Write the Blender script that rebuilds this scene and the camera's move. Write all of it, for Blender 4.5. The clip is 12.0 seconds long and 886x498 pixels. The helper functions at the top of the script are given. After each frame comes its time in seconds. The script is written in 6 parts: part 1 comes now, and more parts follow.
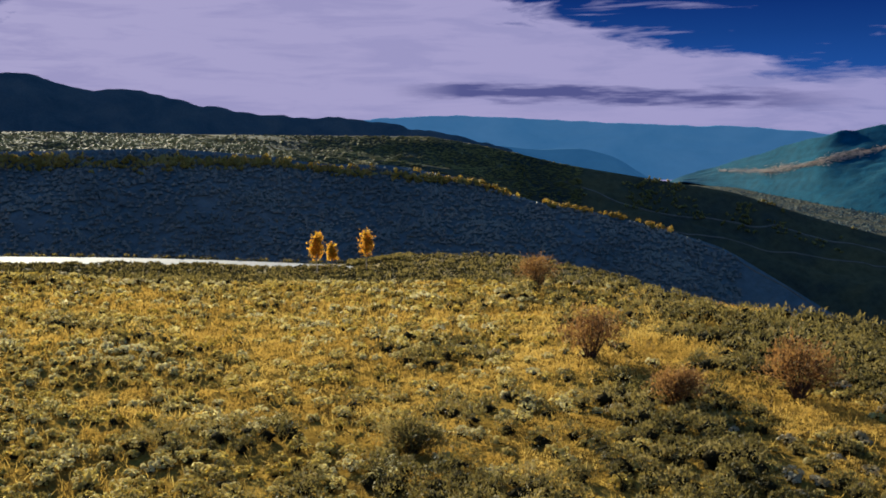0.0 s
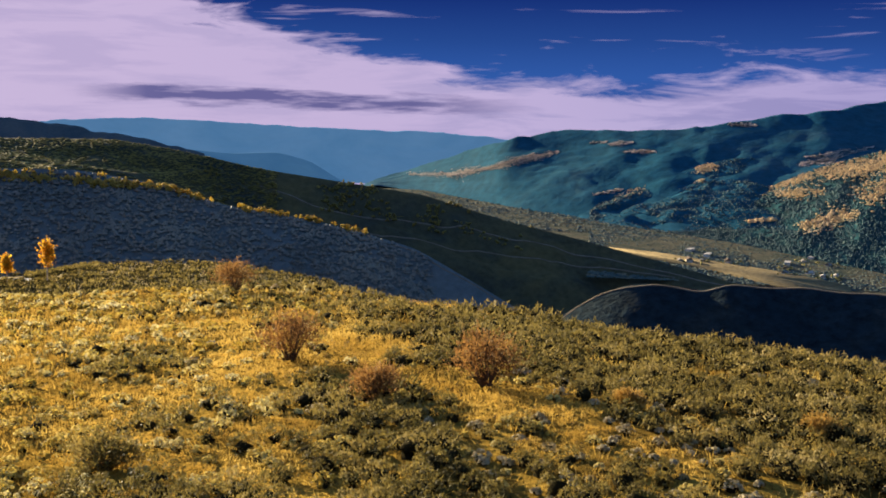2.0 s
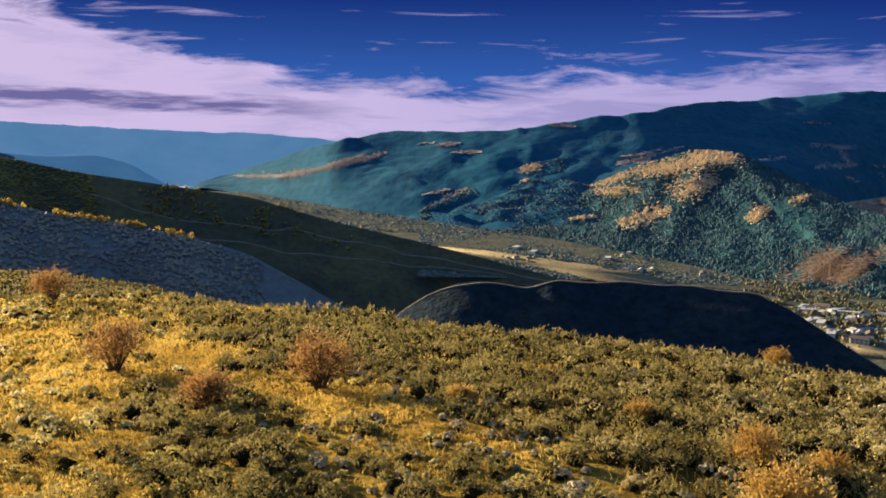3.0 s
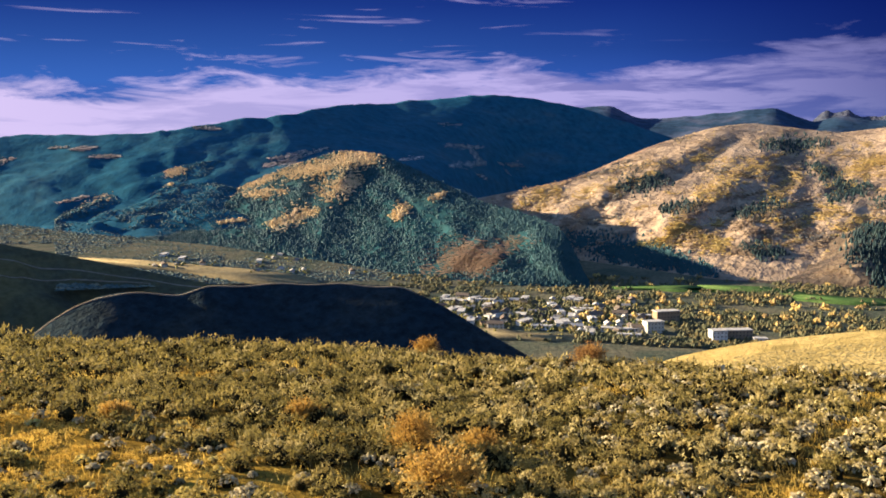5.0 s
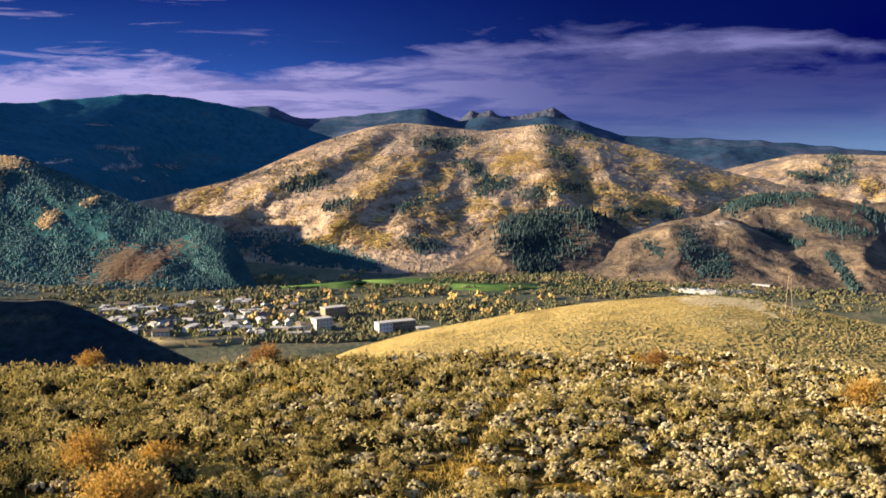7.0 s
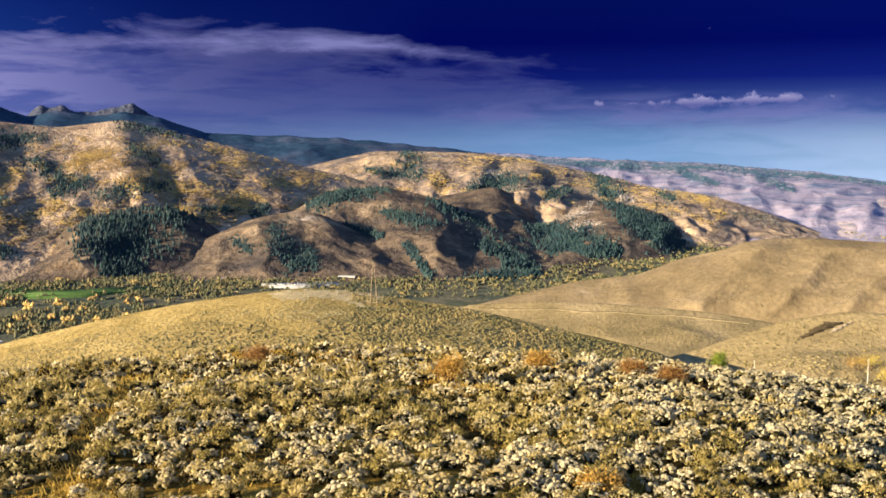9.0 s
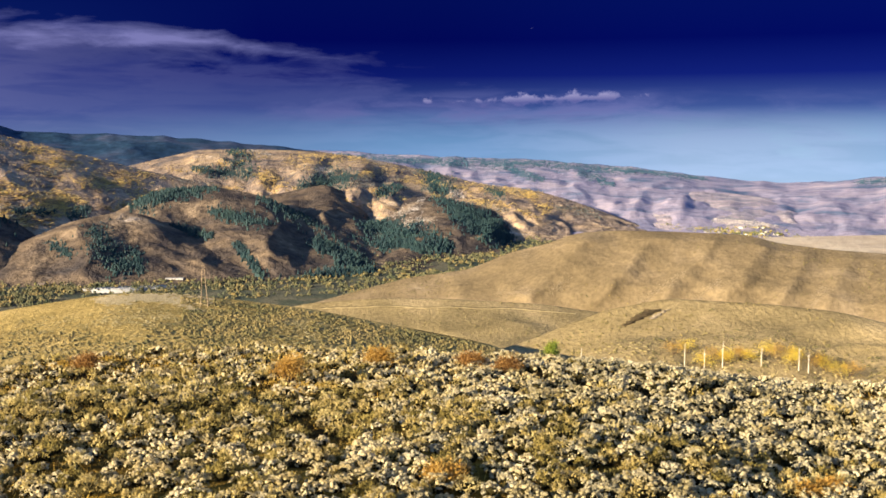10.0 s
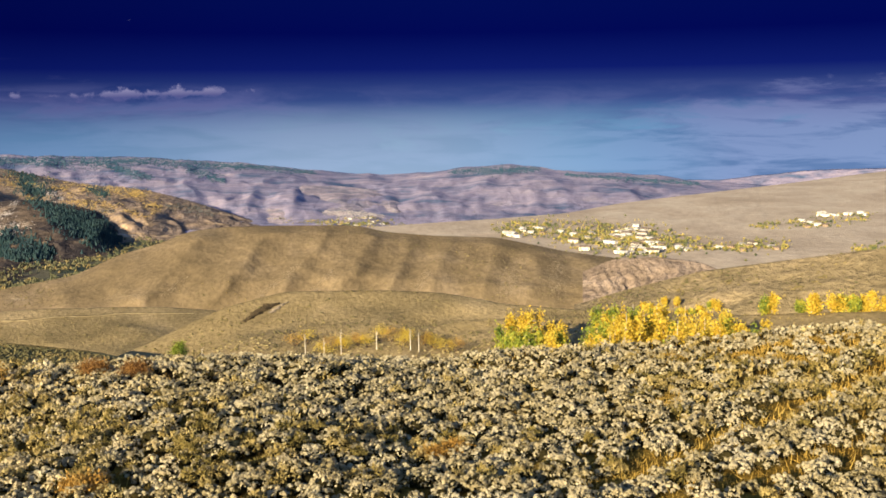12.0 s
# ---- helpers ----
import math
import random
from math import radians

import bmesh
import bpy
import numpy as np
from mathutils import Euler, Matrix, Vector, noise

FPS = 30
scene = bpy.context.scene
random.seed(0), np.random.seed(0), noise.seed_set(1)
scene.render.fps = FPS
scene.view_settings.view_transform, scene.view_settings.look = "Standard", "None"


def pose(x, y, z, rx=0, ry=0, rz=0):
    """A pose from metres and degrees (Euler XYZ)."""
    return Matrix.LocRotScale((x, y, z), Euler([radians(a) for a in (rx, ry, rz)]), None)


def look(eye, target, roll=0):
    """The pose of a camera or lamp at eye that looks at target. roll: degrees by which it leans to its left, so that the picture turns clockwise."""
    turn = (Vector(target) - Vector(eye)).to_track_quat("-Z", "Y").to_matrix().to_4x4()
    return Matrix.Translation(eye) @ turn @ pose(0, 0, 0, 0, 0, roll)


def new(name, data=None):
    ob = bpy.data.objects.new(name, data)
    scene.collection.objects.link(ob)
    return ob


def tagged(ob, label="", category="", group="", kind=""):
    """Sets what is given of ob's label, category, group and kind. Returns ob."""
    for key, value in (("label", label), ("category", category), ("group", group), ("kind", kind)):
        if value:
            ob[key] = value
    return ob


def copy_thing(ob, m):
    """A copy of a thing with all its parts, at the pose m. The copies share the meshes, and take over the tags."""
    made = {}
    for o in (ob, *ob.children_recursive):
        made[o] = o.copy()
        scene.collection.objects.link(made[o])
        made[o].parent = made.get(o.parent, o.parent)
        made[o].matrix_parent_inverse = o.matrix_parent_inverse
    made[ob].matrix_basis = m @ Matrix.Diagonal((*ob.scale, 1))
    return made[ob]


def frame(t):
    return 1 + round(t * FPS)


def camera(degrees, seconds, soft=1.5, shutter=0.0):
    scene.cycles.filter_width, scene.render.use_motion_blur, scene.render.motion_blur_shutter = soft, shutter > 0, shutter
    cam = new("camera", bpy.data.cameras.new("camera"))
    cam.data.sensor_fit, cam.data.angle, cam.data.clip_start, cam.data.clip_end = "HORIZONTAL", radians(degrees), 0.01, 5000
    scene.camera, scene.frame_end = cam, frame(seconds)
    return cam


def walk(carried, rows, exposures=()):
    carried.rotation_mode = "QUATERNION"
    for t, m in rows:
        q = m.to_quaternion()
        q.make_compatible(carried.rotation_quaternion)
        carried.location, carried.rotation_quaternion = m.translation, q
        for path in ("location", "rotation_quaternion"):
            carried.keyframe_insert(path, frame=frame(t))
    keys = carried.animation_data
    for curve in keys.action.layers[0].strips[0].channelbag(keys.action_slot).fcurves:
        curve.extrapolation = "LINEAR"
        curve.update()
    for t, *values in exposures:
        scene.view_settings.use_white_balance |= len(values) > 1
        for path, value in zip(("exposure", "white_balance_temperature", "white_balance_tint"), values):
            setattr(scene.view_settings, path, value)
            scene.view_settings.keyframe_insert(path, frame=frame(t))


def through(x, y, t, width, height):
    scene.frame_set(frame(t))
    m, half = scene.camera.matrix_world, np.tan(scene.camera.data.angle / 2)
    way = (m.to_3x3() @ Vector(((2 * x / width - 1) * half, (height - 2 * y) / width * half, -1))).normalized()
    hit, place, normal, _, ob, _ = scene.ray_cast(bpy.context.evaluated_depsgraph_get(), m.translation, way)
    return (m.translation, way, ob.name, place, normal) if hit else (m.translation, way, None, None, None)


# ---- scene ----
from math import sin, cos, tan, pi, atan2, degrees

EYE = 8.0          # camera over the knoll, metres
VALLEY = -200.0    # valley floor

# ---------------------------------------------------------------- camera
cam = camera(48.25, 12.0, soft=1.75)


def aim(bearing, pitch):
    b, p = radians(bearing), radians(pitch)
    return (sin(b) * cos(p), cos(b) * cos(p), EYE + sin(p))


# seconds, bearing, pitch, roll
ROWS = [
    (0, 0.00, -7.14, 0.01),
    (0.5, 3.62, -7.07, 0.05),
    (1, 8.04, -6.99, 0.22),
    (1.5, 12.71, -6.87, 0.46),
    (2, 17.55, -6.82, 0.60),
    (2.5, 22.58, -6.73, 0.61),
    (3, 27.37, -6.66, 0.49),
    (3.2, 29.04, -6.62, 0.41),
    (4.8, 45.47, -6.49, 0.13),
    (5, 47.52, -6.44, 0.05),
    (5.5, 52.51, -6.44, -0.12),
    (6, 57.36, -6.46, -0.27),
    (6.5, 62.20, -6.48, -0.32),
    (7, 66.83, -6.50, -0.39),
    (7.2, 69.25, -6.50, -0.13),
    (8.8, 88.41, -6.69, -0.08),
    (9, 90.46, -6.75, -0.09),
    (9.5, 95.59, -6.84, -0.16),
    (10, 100.20, -6.92, -0.20),
    (10.5, 105.51, -6.99, -0.39),
    (11, 110.87, -7.07, -0.56),
    (11.5, 116.48, -7.20, -0.60),
    (12, 122.42, -7.33, -0.59),
]

# seconds, stops, kelvin, tint: the camera starts darker and cooler and settles within a second
EXPOSURES = [(0, 1.38, 5500, 3), (0.6, 1.68, 6150, 8), (1.5, 1.8, 6450, 10), (3, 2.02, 6450, 10), (5, 2.30, 6480, 10), (5.5, 2.20, 6480, 10), (6.5, 2.46, 6450, 9),
             (7.2, 2.15, 6400, 10), (9, 2.18, 6280, 9), (11, 1.90, 6300, 9), (12, 1.68, 6280, 9)]


def drift(t):
    """The craft slides a little while it turns."""
    s = (t - 6) / 6
    return Vector((0.06 - 0.72 * s - 0.37 * s * s, 0.05 + 0.69 * s + 0.94 * s * s, 0))


walk(cam, [(t, look(drift(t) + Vector((0, 0, EYE)), drift(t) + Vector(aim(b, p)), r)) for t, b, p, r in ROWS], exposures=EXPOSURES)

# ---------------------------------------------------------------- light
SUN_BEARING, SUN_HEIGHT = -26.0, 14.5
sun = new("sun", bpy.data.lights.new("sun", "SUN"))
sun.data.energy, sun.data.angle, sun.data.color = 4.9, radians(0.6), (1.0, 0.81, 0.53)
sb, sh = radians(SUN_BEARING), radians(SUN_HEIGHT)
sun.matrix_world = look((0, 0, 0), (-sin(sb) * cos(sh), -cos(sb) * cos(sh), -sin(sh)))


class Nodes:
    """A small helper to write node trees."""

    def __init__(self, tree):
        self.tree = tree
        tree.nodes.clear()

    def add(self, kind, **inputs):
        n = self.tree.nodes.new(kind)
        for k, v in inputs.items():
            key = int(k[1:]) if k[0] == "i" and k[1:].isdigit() else k.replace("_", " ")
            self.put(n.inputs[key], v)
        return n

    def put(self, socket, v):
        if isinstance(v, bpy.types.NodeSocket):
            self.tree.links.new(v, socket)
        else:
            socket.default_value = v

    def math(self, op, a, b=0.0, c=0.0, clamp=False):
        n = self.add("ShaderNodeMath", i0=a, i1=b, i2=c)
        n.operation, n.use_clamp = op, clamp
        return n.outputs[0]

    def ramp(self, fac, stops, ease="LINEAR"):
        n = self.add("ShaderNodeValToRGB", Fac=fac)
        n.color_ramp.interpolation = ease
        while len(n.color_ramp.elements) < len(stops):
            n.color_ramp.elements.new(0.5)
        for e, (pos, col) in zip(n.color_ramp.elements, stops):
            e.position = pos
            e.color = (*col, 1) if isinstance(col, tuple) else (col, col, col, 1)
        return n.outputs[0]

    def mix(self, fac, a, b, blend="MIX"):
        n = self.tree.nodes.new("ShaderNodeMix")
        n.data_type, n.blend_type = "RGBA", blend
        self.put(n.inputs[0], fac)
        self.put(n.inputs[6], a if not isinstance(a, tuple) else (*a, 1))
        self.put(n.inputs[7], b if not isinstance(b, tuple) else (*b, 1))
        return n.outputs[2]

    def noise(self, vector, scale, detail=5.0, rough=0.55, distort=0.0):
        n = self.add("ShaderNodeTexNoise", Vector=vector, Scale=scale, Detail=detail, Roughness=rough, Distortion=distort)
        return n.outputs[0]

    def mapped(self, vector, scale=(1, 1, 1), loc=(0, 0, 0)):
        return self.add("ShaderNodeMapping", Vector=vector, Scale=scale, Location=loc).outputs[0]


world = bpy.data.worlds.new("world")
scene.world = world
world.use_nodes = True
w = Nodes(world.node_tree)
way = w.add("ShaderNodeTexCoord").outputs["Generated"]
split = w.add("ShaderNodeSeparateXYZ", Vector=way)
up = split.outputs[2]
sky = w.add("ShaderNodeTexSky")
sky.sky_type, sky.sun_disc = "NISHITA", False
sky.sun_elevation, sky.sun_rotation = sh, sb
sky.altitude, sky.ozone_density, sky.dust_density = 2400, 4.0, 0.6
bearing = w.math("DEGREES", w.math("ARCTAN2", split.outputs[0], split.outputs[1]))
height = w.math("DEGREES", w.math("ARCSINE", up))


def by_bearing(table, unit=1.0):
    """A value or colour that changes with the bearing, from -60 to 180 degrees."""
    stops = [((b + 60) / 240, v if isinstance(v, tuple) else v / unit) for b, v in table]
    return w.ramp(w.math("MULTIPLY_ADD", bearing, 1 / 240, 0.25, clamp=True), stops)


# the deep blue of the high, dry air: pale at the skyline, dark a few degrees up
deep = w.ramp(w.math("MULTIPLY_ADD", height, 1 / 14, 4 / 14, clamp=True),
              [(0.0, (0.56, 0.74, 0.82)), (1.5 / 14, (0.42, 0.63, 0.82)), (3.2 / 14, (0.22, 0.37, 0.54)), (5 / 14, (0.065, 0.12, 0.34)),
               (7 / 14, (0.007, 0.017, 0.19)), (9 / 14, (0.001, 0.004, 0.115)), (1.0, (0.002, 0.010, 0.12))])
deep = w.mix(w.math("MULTIPLY", by_bearing([(-60, 0.8), (40, 0.7), (70, 0.3), (90, 0.0), (180, 0.0)]), w.ramp(w.math("MULTIPLY", height, 0.1, clamp=True), [(0.0, 0.0), (0.3, 1.0), (0.75, 0.25)])), deep, (0.035, 0.125, 0.42))
deep = w.mix(by_bearing([(-60, 0.0), (58, 0.0), (76, 0.9), (100, 0.8), (112, 0.55), (124, 0.4), (180, 0.4)]), deep, w.mix(1.0, deep, (0.36, 0.36, 0.50), "MULTIPLY"))
low_air = w.math("MULTIPLY", by_bearing([(-60, 0.0), (80, 0.0), (98, 0.55), (114, 0.5), (128, 0.6), (180, 0.6)]), w.ramp(w.math("MULTIPLY_ADD", height, 1 / 8, 0.5, clamp=True), [(0.2, 1.0), (0.42, 0.8), (0.66, 0.0)]))
deep = w.mix(low_air, deep, by_bearing([(-60, (0.17, 0.38, 0.62)), (102, (0.17, 0.38, 0.62)), (114, (0.44, 0.58, 0.76)), (122, (0.40, 0.55, 0.74)), (134, (0.15, 0.44, 0.72)), (180, (0.16, 0.44, 0.72))]))
high = w.mix(w.math("MULTIPLY_ADD", height, 0.1, -1.2, clamp=True), deep, w.mix(1.0, sky.outputs[0], (0.33, 0.285, 0.255), "MULTIPLY"))
# a cloud sheet whose upper edge falls away from the sun and rises again over the valley
top = w.math("MULTIPLY", by_bearing([(-60, 8), (-25, 6.4), (-17, 9.5), (0, 9.5), (5, 6.6), (9, 5.4), (15, 4.9), (20, 3.7), (28, 3.0), (36, 3.4),
                                     (45, 4.0), (52, 4.2), (60, 4.6), (70, 5.6), (80, 5.6), (90, 4.4), (98, 2.6), (108, 1.4), (118, -0.0), (130, 0.0), (140, 1.5), (150, 2.4)], 12), 12)
streaks = w.noise(w.mapped(way, (11, 11, 52), (3.1, 0.4, 1.7)), 1.0, 7.0, 0.62, 0.4)
sheets = w.noise(w.mapped(way, (4.5, 4.5, 22), (0.2, 5.4, 2.0)), 1.0, 4.0, 0.5)
edge = w.math("ADD", w.math("MULTIPLY_ADD", streaks, 6.0, -3.0), w.math("MULTIPLY_ADD", sheets, 5.0, -2.5))
amount = w.math("MULTIPLY_ADD", w.math("ADD", w.math("SUBTRACT", top, height), edge), 0.85, 0.20, clamp=True)
amount = w.math("MULTIPLY", amount, by_bearing([(-60, 1), (20, 1), (30, 0.9), (42, 0.85), (60, 0.80), (66, 0.58), (72, 0.42), (80, 0.28), (90, 0.26), (100, 0.2), (120, 0.18), (130, 0.25), (139, 0.65), (180, 0.65)]))
wisps = w.ramp(w.noise(w.mapped(way, (7, 7, 90), (1.1, 6.4, 0.7)), 1.0, 6.0, 0.6, 0.6), [(0.60, 0.0), (0.74, 0.75)])
amount = w.math("MAXIMUM", amount, w.math("MULTIPLY", wisps, by_bearing([(-60, 0.9), (52, 0.9), (64, 0.0), (180, 0.0)])))
tone = w.noise(w.mapped(way, (8, 8, 60), (7.0, 1.0, 0.3)), 1.0, 6.0, 0.6, 0.4)
lit = by_bearing([(-60, (0.62, 0.50, 0.68)), (10, (0.52, 0.42, 0.64)), (30, (0.48, 0.40, 0.64)), (52, (0.40, 0.34, 0.60)), (66, (0.30, 0.27, 0.50)), (76, (0.17, 0.17, 0.36)), (90, (0.11, 0.12, 0.30)), (110, (0.24, 0.24, 0.50)), (180, (0.30, 0.34, 0.58))])
shade = by_bearing([(-60, (0.50, 0.40, 0.60)), (10, (0.46, 0.38, 0.60)), (24, (0.38, 0.33, 0.56)), (46, (0.30, 0.26, 0.50)), (62, (0.11, 0.115, 0.31)), (100, (0.065, 0.08, 0.25)), (180, (0.12, 0.14, 0.38))])
cloud = w.mix(w.ramp(tone, [(0.46, 0.0), (0.60, 1.0)]), lit, shade)
# one long dark bar of cloud low over the far ranges
bar = w.math("SUBTRACT", 1.0, w.math("ABSOLUTE", w.math("MULTIPLY", w.math("SUBTRACT", height, w.math("MULTIPLY_ADD", bearing, -0.028, 1.95)), 1.5)))
bar = w.math("ADD", bar, w.math("MULTIPLY_ADD", w.noise(w.mapped(way, (14, 14, 120), (2, 2, 0.1)), 1.0, 6.0, 0.6), 2.4, -1.35))
bar = w.math("MULTIPLY", w.math("MULTIPLY", bar, 1.6, clamp=True), by_bearing([(-60, 0), (-3, 0), (1, 1), (16, 1), (23, 0), (180, 0)]))
cloud = w.mix(bar, cloud, (0.13, 0.12, 0.29))
amount = w.math("MAXIMUM", amount, bar)
# one long pale streak high over the sunlit mountain, thinning out towards the valley mouth
far_off = w.math("ABSOLUTE", w.math("SUBTRACT", height, w.math("MULTIPLY", by_bearing([(-60, 4.2), (64, 4.2), (74, 4.9), (84, 5.1), (90, 4.5), (98, 3.5), (180, 3.5)], 12), 12)))
streak = w.math("SUBTRACT", by_bearing([(-60, 0.0), (60, 0.0), (68, 0.55), (76, 0.72), (86, 0.62), (93, 0.35), (100, 0.0), (180, 0.0)]), w.math("MULTIPLY", far_off, 0.72))
streak = w.math("MULTIPLY_ADD", w.math("ADD", streak, w.math("MULTIPLY_ADD", streaks, 1.5, -0.80)), 1.5, 0.0, clamp=True)
streak = w.math("MULTIPLY", streak, by_bearing([(-60, 0.0), (62, 0.0), (70, 0.8), (92, 0.8), (100, 0.0), (180, 0.0)]))
cloud = w.mix(streak, cloud, (0.21, 0.20, 0.43))
amount = w.math("MAXIMUM", amount, streak)
# a low row of small heaped clouds over the valley mouth
puffs = w.noise(w.mapped(way, (46, 46, 58), (0.4, 2.2, 5.1)), 1.0, 6.0, 0.6, 0.3)
row = w.math("SUBTRACT", 1.0, w.math("ABSOLUTE", w.math("MULTIPLY", w.math("SUBTRACT", height, w.math("MULTIPLY_ADD", bearing, 0.02, -0.45)), 1.3)), clamp=True)
row = w.math("MULTIPLY", row, by_bearing([(-60, 0), (92, 0), (99, 0.7), (104, 1), (110, 1), (114, 0), (180, 0)]))
bank = w.math("SUBTRACT", 1.0, w.math("ABSOLUTE", w.math("MULTIPLY_ADD", height, 0.75, -0.75)), clamp=True)
bank = w.math("MULTIPLY", w.math("MULTIPLY", bank, w.ramp(streaks, [(0.38, 0.0), (0.58, 1.0)])), by_bearing([(-60, 0), (84, 0), (94, 0.75), (108, 0.75), (116, 0.2), (140, 0.3), (180, 0.3)]))
cloud = w.mix(bank, cloud, (0.10, 0.105, 0.27))
amount = w.math("MAXIMUM", amount, bank)
heap = w.math("MULTIPLY_ADD", w.math("MULTIPLY_ADD", row, 0.46, puffs), 8.0, -6.25, clamp=True)
above = w.math("MULTIPLY_ADD", w.math("SUBTRACT", height, w.math("MULTIPLY_ADD", bearing, 0.02, -0.6)), 1.4, 0.0, clamp=True)
cloud = w.mix(heap, cloud, w.mix(above, (0.11, 0.11, 0.29), (0.52, 0.46, 0.66)))
amount = w.math("MAXIMUM", amount, w.math("MULTIPLY", heap, 0.8))
air = w.mix(amount, high, cloud)
w.add("ShaderNodeOutputWorld", Surface=w.add("ShaderNodeBackground", Color=air, Strength=0.30).outputs[0])

# ---------------------------------------------------------------- materials


def earth(name, colours, scale, fine, bump=0.3, rough=0.9, stretch=(1, 1, 1), glow=0.0, distort=0.6, contrast=1.0):
    """Ground or vegetation seen from afar: patches of several colours, broken up by a finer grain."""
    m = bpy.data.materials.new(name)
    m.use_nodes = True
    n = Nodes(m.node_tree)
    at = n.add("ShaderNodeNewGeometry").outputs["Position"]
    patch = n.noise(n.mapped(at, stretch), scale, 6.0, 0.6, distort)
    grain = n.noise(at, fine, 4.0, 0.65)
    k = len(colours)
    stops = colours if len(colours[0]) == 2 else [(0.32 + 0.36 * i / max(1, k - 1), c) for i, c in enumerate(colours)]
    col = n.ramp(patch, stops)
    col = n.mix(1.0, col, n.ramp(grain, [(0.3, 1 - 0.45 * contrast), (0.7, 1 + 0.35 * contrast)]), "MULTIPLY")
    hill = n.add("ShaderNodeBump", Strength=bump, Distance=1.0 / fine, Height=grain).outputs[0]
    b = n.add("ShaderNodeBsdfPrincipled", Base_Color=col, Roughness=rough, Normal=hill)
    b.inputs["Specular IOR Level"].default_value = 0.02
    # glow stands in for the light that haze scatters before the far ranges
    if glow:
        n.put(b.inputs["Emission Color"], col)
        b.inputs["Emission Strength"].default_value = glow
    n.add("ShaderNodeOutputMaterial", Surface=b.outputs[0])
    return m


def leafy(name, colours, scale=0.6, rough=0.7, through=0.35):
    """Leaves: each takes a tint of its own within the tints of its patch; some light passes through."""
    m = bpy.data.materials.new(name)
    m.use_nodes = True
    n = Nodes(m.node_tree)
    geo = n.add("ShaderNodeNewGeometry")
    patch = n.noise(geo.outputs["Position"], scale, 3.0, 0.6)
    fac = n.math("ADD", patch, n.math("MULTIPLY_ADD", geo.outputs["Random Per Island"], 0.18, -0.09))
    k = len(colours)
    col = n.ramp(fac, [(0.32 + 0.36 * i / max(1, k - 1), c) for i, c in enumerate(colours)])
    b = n.add("ShaderNodeBsdfPrincipled", Base_Color=col, Roughness=rough)
    b.inputs["Specular IOR Level"].default_value = 0.15
    t = n.add("ShaderNodeBsdfTranslucent", Color=col)
    s = n.add("ShaderNodeMixShader", i0=through, i1=b.outputs[0], i2=t.outputs[0])
    n.add("ShaderNodeOutputMaterial", Surface=s.outputs[0])
    return m


def knoll_soil():
    """Dark soil and litter, under a mat of golden dry grass on the road side of the knoll."""
    m = bpy.data.materials.new("knoll_soil")
    m.use_nodes = True
    n = Nodes(m.node_tree)
    at = n.add("ShaderNodeNewGeometry").outputs["Position"]
    east = n.add("ShaderNodeSeparateXYZ", Vector=at).outputs[0]
    patch, grain = n.noise(at, 0.22, 5.0, 0.6, 0.5), n.noise(at, 5.0, 4.0, 0.7)
    mat = n.math("ADD", n.math("MULTIPLY_ADD", east, -0.022, 0.85), n.math("MULTIPLY_ADD", patch, 1.8, -0.7), clamp=True)
    soil = n.ramp(patch, [(0.3, (0.018, 0.012, 0.006)), (0.55, (0.034, 0.023, 0.010)), (0.7, (0.075, 0.05, 0.02))])
    straw = n.ramp(patch, [(0.3, (0.16, 0.098, 0.02)), (0.5, (0.25, 0.155, 0.028)), (0.7, (0.34, 0.22, 0.042))])
    col = n.mix(mat, soil, straw)
    col = n.mix(1.0, col, n.ramp(grain, [(0.3, 0.5), (0.7, 1.4)]), "MULTIPLY")
    bump = n.add("ShaderNodeBump", Strength=0.8, Distance=0.15, Height=grain).outputs[0]
    b = n.add("ShaderNodeBsdfPrincipled", Base_Color=col, Roughness=1.0, Normal=bump)
    b.inputs["Specular IOR Level"].default_value = 0.0
    n.add("ShaderNodeOutputMaterial", Surface=b.outputs[0])
    return m


M_SOIL = knoll_soil()
M_GRASSY = earth("grassy_hill", [(0.175, 0.130, 0.048), (0.285, 0.208, 0.074), (0.37, 0.275, 0.108)], 0.05, 0.5, 0.5, contrast=0.7)
M_VALLEY = earth("valley_floor", [(0.040, 0.055, 0.042), (0.068, 0.074, 0.052), (0.108, 0.098, 0.066), (0.058, 0.066, 0.046)], 0.012, 0.15, 0.3, contrast=0.8)
M_BLUFF = earth("eroded_bluff", [(0.16, 0.12, 0.085), (0.24, 0.18, 0.13), (0.34, 0.265, 0.20)], 0.03, 0.25, 0.6, stretch=(1, 1, 0.3))
M_TAN = earth("tan_slope", [(0.15, 0.118, 0.065), (0.21, 0.163, 0.09), (0.28, 0.215, 0.125)], 0.012, 0.2, 0.6)
# forest floor of the spur, with distance haze put in as teal
M_SPURWOOD = earth("spur_forest_haze", [(0.013, 0.050, 0.060), (0.019, 0.060, 0.070), (0.030, 0.068, 0.072)], 0.0055, 0.05, 0.15)
# scrub colours shifted bluish for the haze before the dark range
M_DARKHILL = earth("scrub_slope", [(0.054, 0.082, 0.100), (0.080, 0.104, 0.116), (0.110, 0.124, 0.126)], 0.012, 0.2, 0.3, contrast=0.35)
# brightened to carry the hazy glare in front of the shaded ridge
M_HAZEHILL = earth("hazed_ridge_side", [(0.080, 0.110, 0.122), (0.110, 0.136, 0.142), (0.145, 0.160, 0.156)], 0.012, 0.15, 0.3, contrast=0.5)
